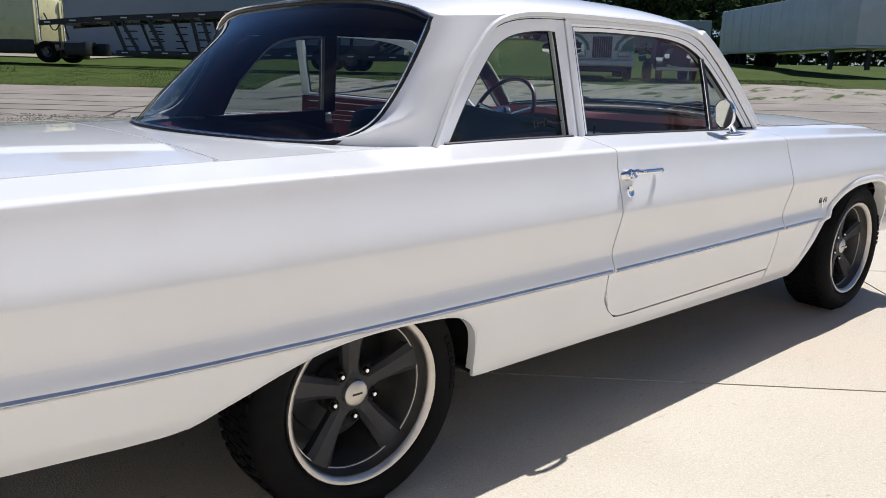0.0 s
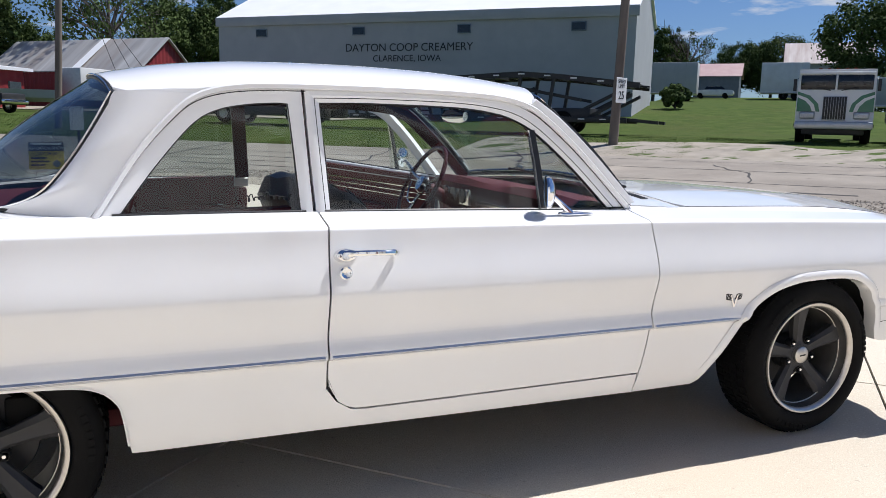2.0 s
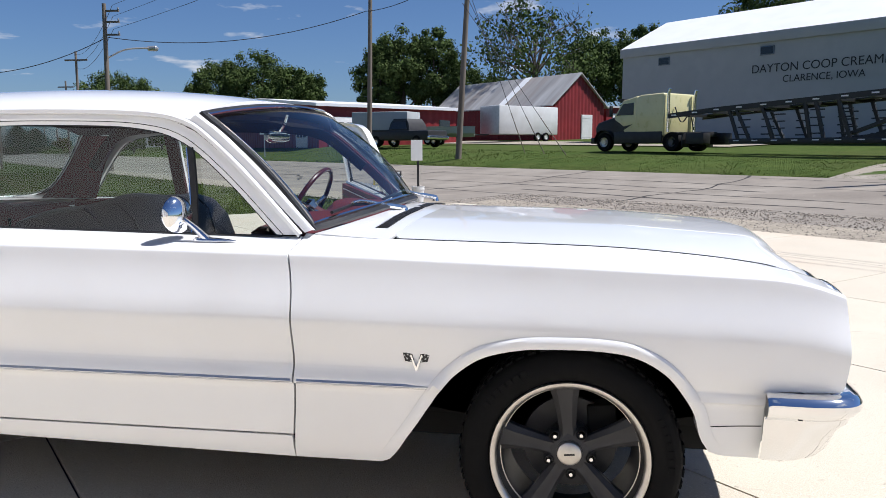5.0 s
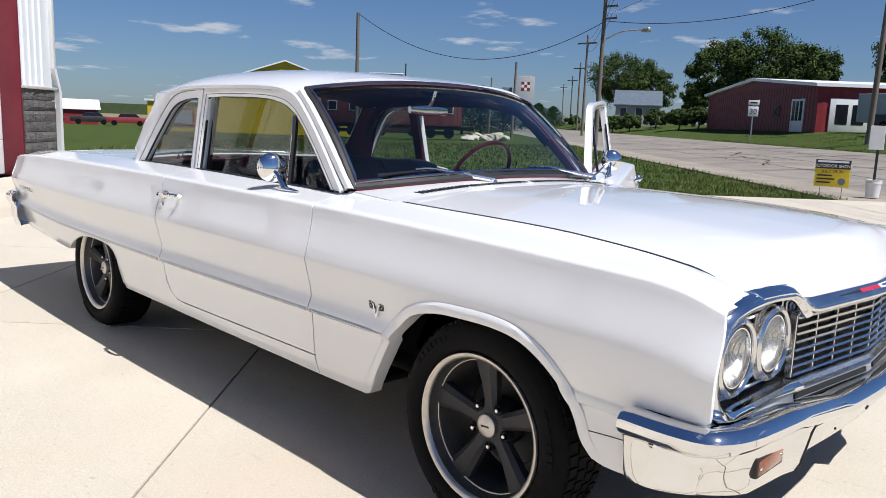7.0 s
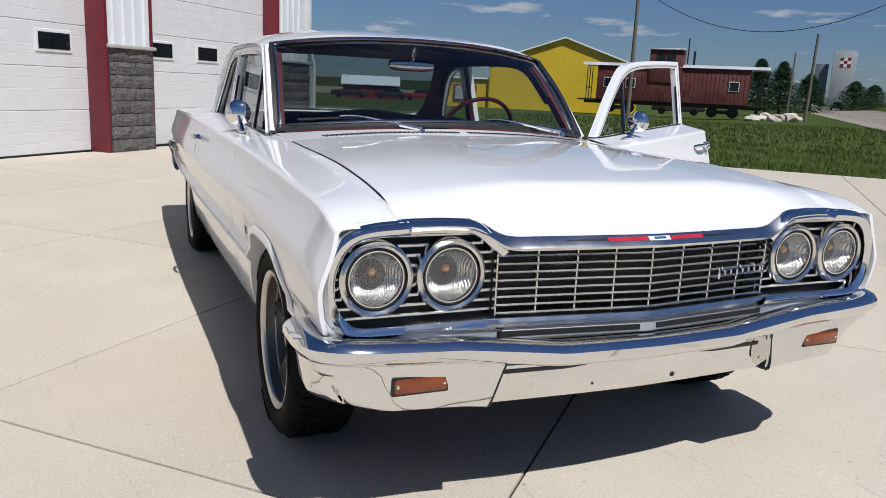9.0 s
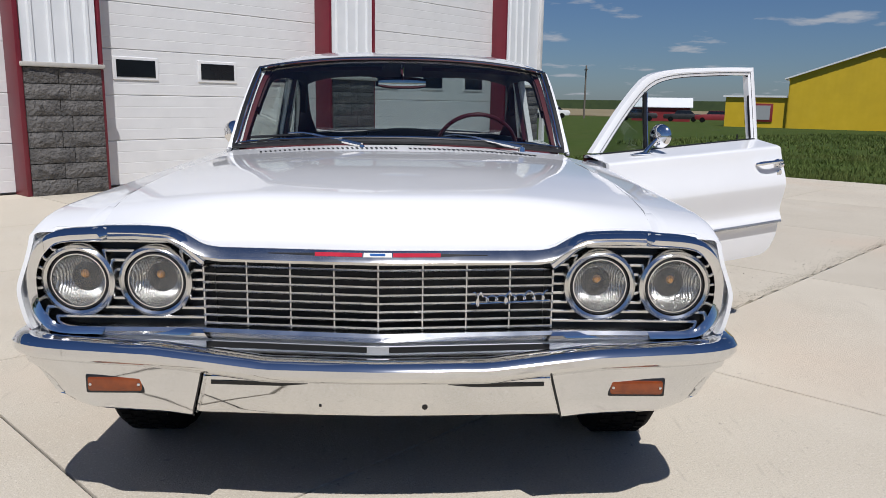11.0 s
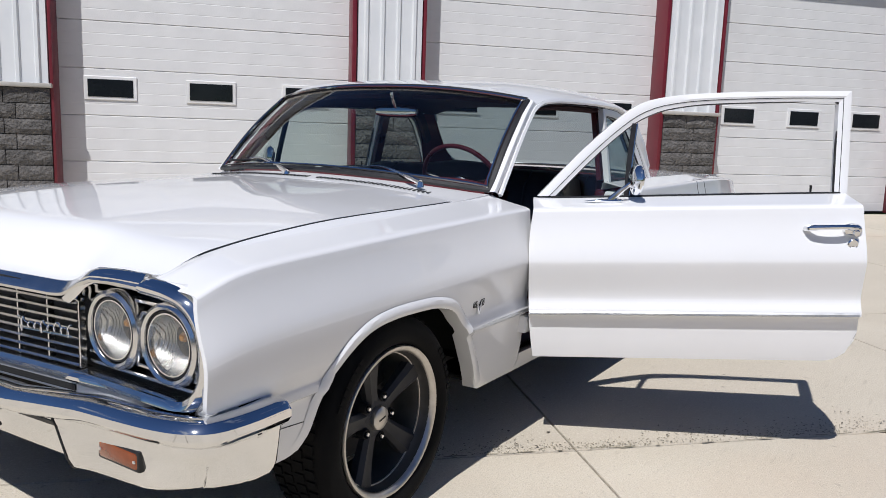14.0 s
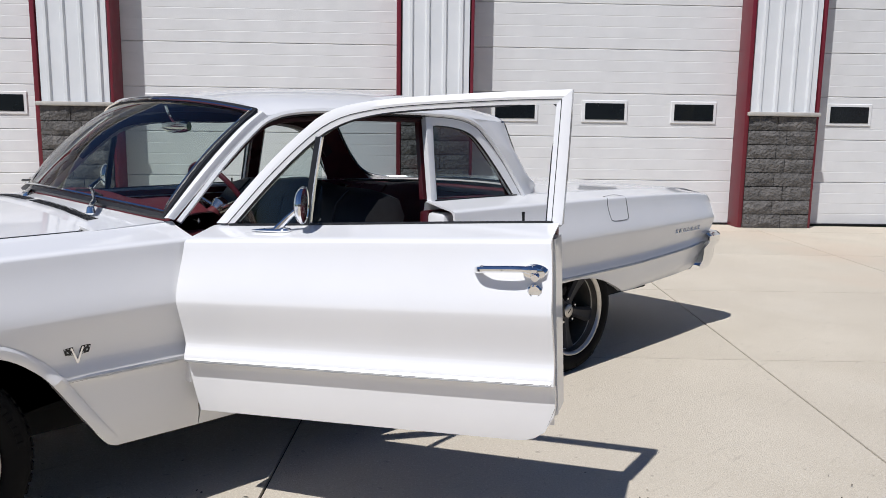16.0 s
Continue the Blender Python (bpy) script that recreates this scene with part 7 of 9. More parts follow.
# car-hauler trailer behind it
haul = thing("car_carrier_trailer", "empty black two-deck car carrier trailer on the grass", "trailer", across(26.0, 11.7))
for s in (-1, 1):
    y = s * 1.2
    top = [(-7.4, 1.6), (-5.0, 1.78), (-1.0, 1.98), (3.1, 2.2), (4.6, 2.1), (7.6, 1.78)]
    for a, b in zip(top, top[1:]):
        part("upper_rail", loft([[(px, y + dy, pz + dz) for dy, dz in ((-0.06, -0.10), (0.06, -0.10), (0.06, 0.10), (-0.06, 0.10))] for px, pz in (a, b)], closed=True, caps=True), M_STEELBLACK, haul)
    part("lower_rail", box(-4.4, 7.2, y - 0.07, y + 0.07, 0.42, 0.62, 0.01), M_STEELBLACK, haul)
    for k in range(14):
        part("reflector", box(-4.2 + k * 0.8, -3.95 + k * 0.8, y - 0.075, y + 0.075, 0.52, 0.56), M_SIGNW, haul)
        xr = -7.2 + k * 1.02
        zr = float(np.interp(xr + 0.12, [p[0] for p in top], [p[1] for p in top]))
        part("reflector", box(xr, xr + 0.25, y - 0.066, y + 0.066, zr - 0.02, zr + 0.03), M_SIGNW, haul)
    for xa, xb in ((-3.5, -4.2), (-2.5, -3.1), (-1.1, -1.4), (-0.6, -1.0), (0.35, -0.2), (2.9, 3.1), (4.2, 4.4), (-4.0, -4.5)):
        zt = float(np.interp(xb, [p[0] for p in top], [p[1] for p in top]))
        part("post", loft([[(px + dx, y + dy, pz) for dx, dy in ((-0.06, -0.05), (0.06, -0.05), (0.06, 0.05), (-0.06, 0.05))] for px, pz in ((xa, 0.5), (xb, zt))], closed=True, caps=True), M_STEELBLACK, haul)
    for xa in (-3.8, -2.8, -0.9, 0.1):
        for k in range(4):
            part("ladder_rung", box(xa - 0.25, xa + 0.25, y - 0.04, y + 0.04, 0.75 + k * 0.28, 0.80 + k * 0.28), M_STEELBLACK, haul)
    for a, b in (((0.2, 0.75), (3.0, 1.75)), ((5.0, 0.62), (6.9, 1.6)), ((5.7, 0.6), (7.3, 1.45)), ((4.6, 0.75), (8.3, 0.45)), ((-1.0, 0.5), (2.6, 0.8)), ((2.6, 1.75), (5.4, 1.25))):
        part("ramp_rail", loft([[(px, y * 0.8 + dy, pz + dz) for dy, dz in ((-0.12, -0.06), (0.12, -0.06), (0.12, 0.06), (-0.12, 0.06))] for px, pz in (a, b)], closed=True, caps=True), M_STEELBLACK, haul)
    for x in (3.6, 4.75):
        wheel_pair(haul, x, s * 1.05, 0.42, 0.4, M_BARREL)
for x in np.linspace(-6.8, 7.0, 12):
    zt = float(np.interp(x, [p[0] for p in top], [p[1] for p in top]))
    part("cross_member", box(x - 0.06, x + 0.06, -1.2, 1.2, zt - 0.08, zt + 0.04), M_STEELBLACK, haul)
for s in (-1, 1):
    part("upper_runway", loft([[(px, s * 0.85 + dy, pz + dz) for dy, dz in ((-0.28, 0.0), (0.28, 0.0), (0.28, 0.05), (-0.28, 0.05))] for px, pz in top], closed=True, caps=True), M_STEELBLACK, haul)
part("axle_frame", box(2.6, 5.8, -1.1, 1.1, 0.40, 0.95, 0.05), M_STEELBLACK, haul)

# speed-limit pole by the road
def pole(u, w, h, lean=0.0, r=0.15, z=None):
    x, y = UW(u, w)
    p = thing("utility_pole", "weathered wooden utility pole at the roadside", "pole", pose(x, y, (rise(u, w) if z is None else z) - 0.3, 0, lean, 0), group="utility poles")
    part("mast", lathe([(0, 0), (r, 0.0), (r * 0.92, h * 0.4), (r * 0.72, h), (0, h)], 14, "z"), M_POLE, p)
    return p


def toward(p, eye):
    """Turn a sign at p so that its face (local -y) looks at eye."""
    return math.degrees(math.atan2(eye[1] - p[1], eye[0] - p[0])) + 90


pole(20.2, 4.1, 9.5, 2.0)
x25, y25 = UW(20.2, 4.1)
speed_sign = thing("speed_limit_sign", "white speed limit sign fixed to a wooden pole", "sign", pose(x25, y25, rise(20.2, 4.1) + 1.62, 0, 0, toward((x25, y25), (-1.6, -3.2)) + 57))
part("plate", box(-0.30, 0.30, -0.20, -0.19, -0.38, 0.38, 0.004, 1), M_SIGNW, speed_sign)
for txt, sz, z in (("SPEED", 0.16, 0.26), ("LIMIT", 0.16, 0.12), ("25", 0.34, -0.16)):
    lettering(txt, sz, M_LETTER, speed_sign, pose(0, -0.203, z, 90, 0, 0))

# cab-over truck, front towards the road (local -y)
cabo = thing("cabover_truck", "old white and green cab-over truck parked nose to the road", "truck", across(23.5, -2.2, -4))
part("cab", loft([[(x, y, z) for x, y in ((-1.12, 0.06), (-1.0, 0.0), (1.0, 0.0), (1.12, 0.06), (1.12, 1.7), (-1.12, 1.7))] for z in (0.55, 1.45)] + [[(x * 0.98, y + 0.05, z) for x, y in ((-1.12, 0.06), (-1.0, 0.0), (1.0, 0.0), (1.12, 0.06), (1.12, 1.7), (-1.12, 1.7))] for z in (2.15, 2.3)], closed=True, caps=True), M_TRUCKWHITE, cabo)
for s in (-1, 1):
    part("windscreen_pane", box(min(s * 0.03, s * 1.03), max(s * 0.03, s * 1.03), -0.005, 0.06, 1.66, 2.11, 0.02), M_DARKGLASS, cabo)
    part("green_panel", prism([(s * 0.42, 0.97), (s * 0.48, 1.22), (s * 0.72, 1.47), (s * 1.09, 1.60), (s * 1.09, 0.97)], -0.012, 0.08, "y"), M_TRUCKGREEN, cabo)
    part("white_panel", prism([(s * 0.53, 0.975), (s * 0.60, 1.20), (s * 0.80, 1.39), (s * 1.088, 1.50), (s * 1.088, 1.42), (s * 0.86, 1.31), (s * 0.70, 1.14), (s * 0.64, 0.975)], -0.018, 0.02, "y"), M_TRUCKWHITE, cabo)
    t = part("wheel", lathe([(0.25, -0.14), (0.44, -0.14), (0.48, -0.08), (0.48, 0.08), (0.44, 0.14), (0.25, 0.14), (0, 0.05)], 22, "x", (s * 0.95, 0.75, 0.46)), M_RUBBER, cabo)
    t = part("wheel", lathe([(0.25, -0.25), (0.44, -0.25), (0.48, -0.2), (0.48, 0.2), (0.44, 0.25), (0.25, 0.25), (0, 0.05)], 22, "x", (s * 0.92, 4.2, 0.46)), M_RUBBER, cabo)
    part("mirror", box(s * 1.20 - 0.05, s * 1.20 + 0.05, 0.1, 0.16, 1.62, 2.0, 0.01), M_RIM, cabo)
    part("mirror_arm", tube([(s * 1.08, 0.2, 2.05), (s * 1.22, 0.13, 1.95)], 0.015, 6), M_CHROME, cabo)
part("grille", box(-0.34, 0.34, -0.05, 0.02, 0.70, 1.46, 0.02), M_SILVER, cabo)
for k in range(9):
    part("grille_slat", box(-0.30 + k * 0.075 - 0.031, -0.30 + k * 0.075 + 0.031, -0.07, -0.045, 0.73, 1.43), M_STEELBLACK, cabo)
part("front_bumper", box(-1.12, 1.12, -0.16, 0.05, 0.42, 0.66, 0.03), M_SILVER, cabo)
part("frame", box(-0.45, 0.45, 1.0, 5.2, 0.55, 0.85, 0.02), M_STEELBLACK, cabo)
part("front_axle", box(-0.9, 0.9, 0.1, 1.3, 0.24, 0.56, 0.03), M_STEELBLACK, cabo)
part("roof_visor", box(-1.08, 1.08, -0.02, 0.25, 2.13, 2.22, 0.03), M_TRUCKWHITE, cabo)
part("windscreen_bar", box(-0.03, 0.03, -0.03, 0.05, 1.6, 2.14, 0.01), M_TRUCKWHITE, cabo)
for s in (-1, 1):
    lamp = part("lamp_bezel", box(min(s * 0.55, s * 1.0), max(s * 0.55, s * 1.0), -0.055, 0.01, 0.74, 0.97, 0.05, 3), M_SILVER, cabo)
    for x in (0.68, 0.87):
        part("lens", lathe([(0, -0.075), (0.07, -0.07), (0.085, -0.05)], 16, "y", (s * x, 0, 0.855)), M_LENS, lamp)
    part("step_tread", box(min(s * 0.95, s * 1.16), max(s * 0.95, s * 1.16), 0.3, 1.4, 0.5, 0.58), M_STEELBLACK, cabo)
    part("wiper", tube([(s * 0.15, -0.03, 1.63), (s * 0.6, -0.03, 1.72)], 0.012, 5), M_STEELBLACK, cabo)
for k in range(5):
    part("roof_lamp", box(-0.5 + k * 0.25 - 0.05, -0.5 + k * 0.25 + 0.05, 0.08, 0.14, 2.30, 2.335, 0.01), M_AMBER, cabo)

# pre-war stake truck beside it
old = thing("old_stake_truck", "rusty dark pre-war truck with wooden stake bed", "truck", across(22.8, -4.7, -2) @ Matrix.Scale(0.82, 4))
part("bonnet", loft([[(x * k, y, z) for x, z in ((-0.42, 0.75), (-0.40, 1.15), (-0.22, 1.34), (0.22, 1.34), (0.40, 1.15), (0.42, 0.75))] for y, k in ((0.0, 0.8), (0.5, 0.95), (1.2, 1.15))], closed=True, caps=True), M_RIM, old, "dull dark bonnet")
part("grille", prism([(-0.26, 0.62), (-0.30, 1.2), (0.0, 1.3), (0.30, 1.2), (0.26, 0.62)], -0.05, 0.01, "y"), M_RIM, old)
part("cab", loft([[(x, y, z) for x, y in ((-0.75, 1.2), (0.75, 1.2), (0.78, 2.4), (-0.78, 2.4))] for z in (0.7, 1.35)] + [[(x * 0.9, y * k + 0.1, z) for x, y in ((-0.75, 1.3), (0.75, 1.3), (0.78, 2.3), (-0.78, 2.3))] for z, k in ((1.75, 1.0), (1.88, 1.0))], closed=True, caps=True), M_STEELBLACK, old)
part("windscreen", box(-0.55, 0.55, 1.24, 1.32, 1.38, 1.70, 0.02), M_DARKGLASS, old)
part("roof", box(-0.72, 0.72, 1.3, 2.45, 1.84, 1.92, 0.04), M_SILVER, old)
for s in (-1, 1):
    part("fender", loft([[(s * x, 0.35 + 0.55 * math.cos(a), 0.42 + 0.55 * math.sin(a)) for a in np.linspace(0.15, math.pi - 0.0, 12)] for x in (0.45, 0.62, 0.88)]), M_STEELBLACK, old)
    part("headlamp", lathe([(0, -0.1), (0.11, -0.09), (0.12, 0.0), (0.04, 0.12)], 18, "y", (s * 0.45, 0.15, 1.02)), M_CHROME, old)
    part("wheel", lathe([(0.2, -0.09), (0.37, -0.09), (0.4, 0), (0.37, 0.09), (0.2, 0.09), (0, 0.04)], 20, "x", (s * 0.7, 0.35, 0.40)), M_RUBBER, old)
    part("wheel", lathe([(0.2, -0.16), (0.39, -0.16), (0.42, 0), (0.39, 0.16), (0.2, 0.16), (0, 0.04)], 20, "x", (s * 0.8, 3.2, 0.42)), M_RUBBER, old)
    for k in range(4):
        part("stake_board", box(s * 1.0 - 0.03, s * 1.0 + 0.03, 2.5, 4.6, 0.95 + k * 0.18, 1.08 + k * 0.18), M_STEELBLACK, old)
part("bed", box(-1.0, 1.0, 2.5, 4.6, 0.85, 0.95), M_STEELBLACK, old)
part("bumper", box(-0.9, 0.9, -0.25, -0.15, 0.42, 0.56, 0.02), M_SILVER, old)


def van_trailer(u, w, length, m, turn=0.0, label="white box semi-trailer parked on the grass", z0=1.1, z1=3.85, flip=1):
    t = thing("box_trailer", label, "trailer", across(u, w, turn), group="box trailers")
    part("body", box(-length / 2, length / 2, 0, 2.5, z0, z1, 0.04), m, t)
    for k in range(int(length / 1.2)):
        part("panel_rib", box(-length / 2 + 0.6 + k * 1.2 - 0.03, -length / 2 + 0.6 + k * 1.2 + 0.03, -0.02, 0.01, z0 + 0.05, z1 - 0.05), m, t)
    part("lower_rail", box(-length / 2, length / 2, -0.03, 2.53, z0 - 0.05, z0 + 0.1, 0.01), M_SILVER, t)
    for s in (0.35, 2.15):
        for x in (flip * (length / 2 - 1.2), flip * (length / 2 - 2.5)):
            part("wheel", lathe([(0.2, -0.2), (0.46, -0.2), (0.5, 0), (0.46, 0.2), (0.2, 0.2), (0, 0.1)], 18, "y", (x, s, 0.5)), M_RUBBER, t)
        part("landing_leg", box(-flip * (length / 2 - 2.5) - 0.07, -flip * (length / 2 - 2.5) + 0.07, s - 0.1, s + 0.1, 0.0, z0), M_STEELBLACK, t)
    return t


van_trailer(74, -11.5, 14.0, M_GREYWALL, z0=0.9, z1=3.4, label="long dull grey box semi-trailer under the trees")
van_trailer(38.5, -13.0, 15.0, M_TRAILER, -82.8, z0=0.95, z1=3.45, flip=-1, label="clean white box semi-trailer parked on the grass")
van_trailer(85, 10.2, 5.4, M_GREYWALL, z0=0.9, z1=4.2, label="short dull grey storage container on wheels")
van_trailer(93, -1.3, 5.0, M_TRAILER, z0=0.7, z1=4.1, label="short white box trailer with ribbed sides")
sh = gable_house("shed", "dark metal shed with faded pink roof", "shed", across(100, 6.5), 5.4, 6, 2.7, 4.3, M_BLUEGREY, surface("faded_pink_roof", (0.36, 0.22, 0.22), (0.42, 0.28, 0.27), scale=1, rough=0.6), "x")
M_RUSTTIN = surface("rust_streaked_white_roof", (0.30, 0.22, 0.20), (0.52, 0.47, 0.45), scale=1.1, rough=0.6, stretch=(1, 0.15, 0.15))
hs = gable_house("house", "house with rusty white corrugated roof behind trees", "house", across(118, -7.0), 11.0, 8, 6.6, 9.6, M_GREYWALL, M_RUSTTIN, "x", corr=0.6)


def sedan(name, label, m, paint, dark=M_DARKGLASS):
    """A small distant car: body, cabin, wheels; length along local x."""
    c = thing(name, label, "car", m)
    sec = [(-2.3, 0.55, 0.78), (-2.25, 0.35, 0.90), (-0.9, 0.30, 0.98), (0.9, 0.30, 1.0), (2.2, 0.35, 0.95), (2.35, 0.5, 0.75)]
    part("body", loft([[(x, y, z) for y, z in ((-0.85, zb), (-0.9, (zb + zt) / 2), (-0.8, zt), (0.8, zt), (0.9, (zb + zt) / 2), (0.85, zb))] for x, zb, zt in sec], closed=True, caps=True), paint, c)
    part("cabin", loft([[(x, y * f, z) for x, y in ((-0.9 * f2 - 0.1, -0.75), (1.5 * f2, -0.75), (1.5 * f2, 0.75), (-0.9 * f2 - 0.1, 0.75))] for z, f, f2 in ((0.95, 1, 1), (1.38, 0.82, 0.66))], closed=True, caps=True), dark, c)
    part("roof", box(-0.62, 0.95, -0.6, 0.6, 1.36, 1.41, 0.02), paint, c)
    for x in (-1.4, 1.4):
        for y in (-0.8, 0.8):
            part("wheel", lathe([(0, -0.1), (0.29, -0.1), (0.33, 0), (0.29, 0.1), (0, 0.1)], 16, "y", (x, y, 0.33)), M_RUBBER, c)
    return c


sedan("parked_car", "white old coupe parked on the grass", across(94.4, 6.4), M_TRUCKWHITE)

# barn group
M_OLDTIN = surface("streaked_old_tin", (0.30, 0.29, 0.28), (0.50, 0.50, 0.49), scale=1.3, rough=0.55, metal=0.2, stain=(0.34, 0.27, 0.22), stain_scale=0.7, stretch=(1, 0.12, 0.12))
barn = gable_house("barn", "red steel barn with rusty corrugated roof", "barn", across(43.4, 54.2), 17, 6.2, 3.0, 5.6, M_BARNRED, M_OLDTIN, "x", corr=0.55, ribs=0.5)
part("gable_siding", loft([[(8.51 + (0.04 if i % 4 in (2, 3) else 0), y, z) for z in (-1.0, 2.98 + 2.55 * (1 - abs(y - 3.1) / 3.1))] for i, y in enumerate(np.linspace(0.02, 6.18, 61))]), M_BARNRED, barn)
part("pale_roof_sheet", shell([[(x, -0.35, 2.98), (x, 3.1, 5.72)] for x in (1.6, 2.5)], (0, 0, -0.02)), M_ROOFW, barn)
part("gable_door", box(8.5, 8.60, 3.4, 4.7, -0.2, 2.1), M_WHITE, barn)
for k in range(8):
    part("door_slat", box(8.6, 8.615, 3.45, 4.65, -0.1 + k * 0.27, 0.11 + k * 0.27), M_WHITE, barn)
lean = thing("lean_to_garage", "low red lean-to with white overhead door", "garage", across(50.5, 50.5))
part("wall", box(-3.5, 4.3, 0, 5, -1, 2.6), M_BARNRED, lean)
part("roof", box(-3.7, 4.6, -0.2, 5.2, 2.6, 2.75), M_TIN, lean)
part("overhead_door", box(4.3, 4.36, 0.8, 4.2, -0.3, 2.1), M_WHITE, lean)
etr = thing("enclosed_trailer", "white enclosed cargo trailer on the gravel", "trailer", across(39.2, 43.9, 90))
part("body", box(-3.1, 3.1, 0, 2.4, 0.55, 2.75, 0.06), M_TRAILER, etr)
part("nose", prism([(-3.25, 0.3), (-3.1, 0.05), (-3.1, 2.35), (-3.25, 2.1)], 0.55, 2.7, "z"), M_SILVER, etr)
for x in (0.9, 1.75):
    wheel_pair(etr, x, 0.02, 0.36, 0.2)
part("tongue", box(-4.6, -3.2, 1.1, 1.3, 0.45, 0.55), M_STEELBLACK, etr)

# low red shop
shop = thing("shop_building", "long low red shop with white roof edge", "building", across(23.4, 60.2) @ Matrix.Translation((0, 0, 0.22)))
part("wall", prism([(-11, -1.8), (-11, 2.9), (0, 3.75), (11, 2.9), (11, -1.8)], 0, 12.5, "y"), M_SHOPRED, shop)
part("siding", sheet_ribs(-11, 11, -1.8, 2.88, -0.01, 0.5), M_SHOPRED, shop)
part("end_siding", loft([[(11.01 + (0.03 if i % 4 in (2, 3) else 0), 12.5 * i / 80, z) for i in range(81)] for z in (-1.8, 2.9)]), M_BARNRED, shop)
rows = [[(x, -0.35, z), (x, 13.0, z)] for x, z in ((-11.4, 2.95), (0, 3.86), (11.4, 2.95))]
part("roof", shell(rows, (0, 0, -0.22)), M_ROOFW, shop)
d = part("glass_door", box(7.2, 9.2, -0.08, 0.0, -0.3, 2.0, 0.01), M_WHITE, shop)
for x in (7.45, 8.0, 8.6):
    part("pane", box(x, x + 0.4, -0.1, -0.05, 0.5, 1.85), M_DARKGLASS, d)
window(shop, 4.8, 1.2, 0.9, 0.9, -0.02, M_SHOPRED)
wf = part("white_front", box(11.03, 11.12, 0.8, 4.7, -0.2, 2.0, 0.02), M_WHITE, shop)
for y in (1.2, 2.3, 3.4):
    part("pane", box(11.10, 11.14, y, y + 0.8, 0.3, 1.6), M_DARKGLASS, wf)


def pickup(name, label, m, paint):
    c = thing(name, label, "pickup truck", m)
    part("body", box(-2.7, 2.7, -0.95, 0.95, 0.45, 1.05, 0.08), paint, c)
    part("cab", loft([[(x, y * f, z) for x, y in ((-0.7 + s0, -0.88), (1.1 - s0, -0.88), (1.1 - s0, 0.88), (-0.7 + s0, 0.88))] for z, f, s0 in ((1.0, 1, 0), (1.5, 0.92, 0.12), (1.8, 0.84, 0.35))], closed=True, caps=True), paint, c)
    part("side_glass", loft([[(x, y * f, z) for x, y in ((-0.55 + s0, -0.9), (0.95 - s0, -0.9), (0.95 - s0, 0.9), (-0.55 + s0, 0.9))] for z, f, s0 in ((1.15, 1, 0.02), (1.62, 0.92, 0.2))], closed=True), M_DARKGLASS, c)
    part("bed_rail", box(-2.65, -0.7, -0.95, 0.95, 1.0, 1.12, 0.03), paint, c)
    part("bumper", box(2.65, 2.85, -0.95, 0.95, 0.5, 0.72, 0.04), M_CHROME, c)
    for x in (-1.75, 1.75):
        for y in (-0.85, 0.85):
            wheel_pair(c, x, y, 0.38, 0.24, M_ALU)
    return c


E0 = (0.35, -3.01)
px, py, pz = spot(E0, 102.6, 50)
pickup("pickup_truck", "black pickup truck parked by the shop", pose(px, py, pz, 0, 0, -30), M_STEELBLACK)
px, py, pz = spot(E0, 104.0, 55)
ct = thing("cargo_trailer", "grey cargo trailer behind the pickup", "trailer", pose(px, py, pz, 0, 0, -15))
part("body", box(-2.2, 2.2, -1.0, 1.0, 0.6, 2.35, 0.05), M_GREYWALL, ct)
for y in (-1.0, 1.0):
    wheel_pair(ct, 0, y, 0.35, 0.2)
px, py, pz = spot(E0, 99.9, 56)
boat = thing("boat_on_trailer", "grey boat on a trailer", "boat", pose(px, py, pz, 0, 0, -20))
part("hull", loft([[(x, y * k, z) for y, z in ((-1.0, 1.3), (-0.8, 0.8), (0, 0.55), (0.8, 0.8), (1.0, 1.3))] for x, k in ((-2.4, 0.9), (0, 1.0), (1.6, 0.75), (2.7, 0.05))]), M_GREYWALL, boat)
part("deck", loft([[(x, y * k, 1.28) for y in (-1.0, 0, 1.0)] for x, k in ((-2.4, 0.9), (0, 1.0), (1.6, 0.75), (2.7, 0.05))]), M_SILVER, boat)
part("windshield", box(0.2, 0.3, -0.7, 0.7, 1.28, 1.75), M_DARKGLASS, boat)
for y in (-0.9, 0.9):
    wheel_pair(boat, -0.6, y, 0.33, 0.2)

# signs by the road
bx, by = UW(7.88, 12.92)
bz = 0.02
post = thing("sign_post", "thin dark post with white plate standing in a bucket", "sign", pose(bx, by, bz, 0, 0, toward((bx, by), (1.1, -2.7))))
part("post", box(-0.025, 0.025, -0.02, 0.02, 0.0, 1.42, 0.004, 1), M_STEELBLACK, post)
part("plate", box(-0.17, 0.10, -0.035, -0.025, 0.96, 1.44, 0.004, 1), M_SIGNW, post)
bucket = thing("bucket", "white plastic bucket weighted with concrete", "bucket", pose(bx, by, bz))
part("pail", lathe([(0, 0), (0.125, 0.0), (0.15, 0.34), (0.157, 0.36), (0.145, 0.36), (0.13, 0.30), (0, 0.30)], 24, "z"), M_WHITE, bucket)
part("rim_band", lathe([(0.149, 0.28), (0.156, 0.285), (0.156, 0.30), (0.150, 0.305)], 24, "z"), M_SIGNW, bucket)
sx, sy = UW(6.96, 12.8)
show = thing("show_sign", "yellow and black outdoor show yard sign", "sign", pose(sx, sy, 0.05, 0, 0, toward((sx, sy), (1.1, -2.7))))
part("plate", box(-0.32, 0.32, -0.01, 0.0, 0.16, 0.70, 0.002, 1), M_SIGNY, show)
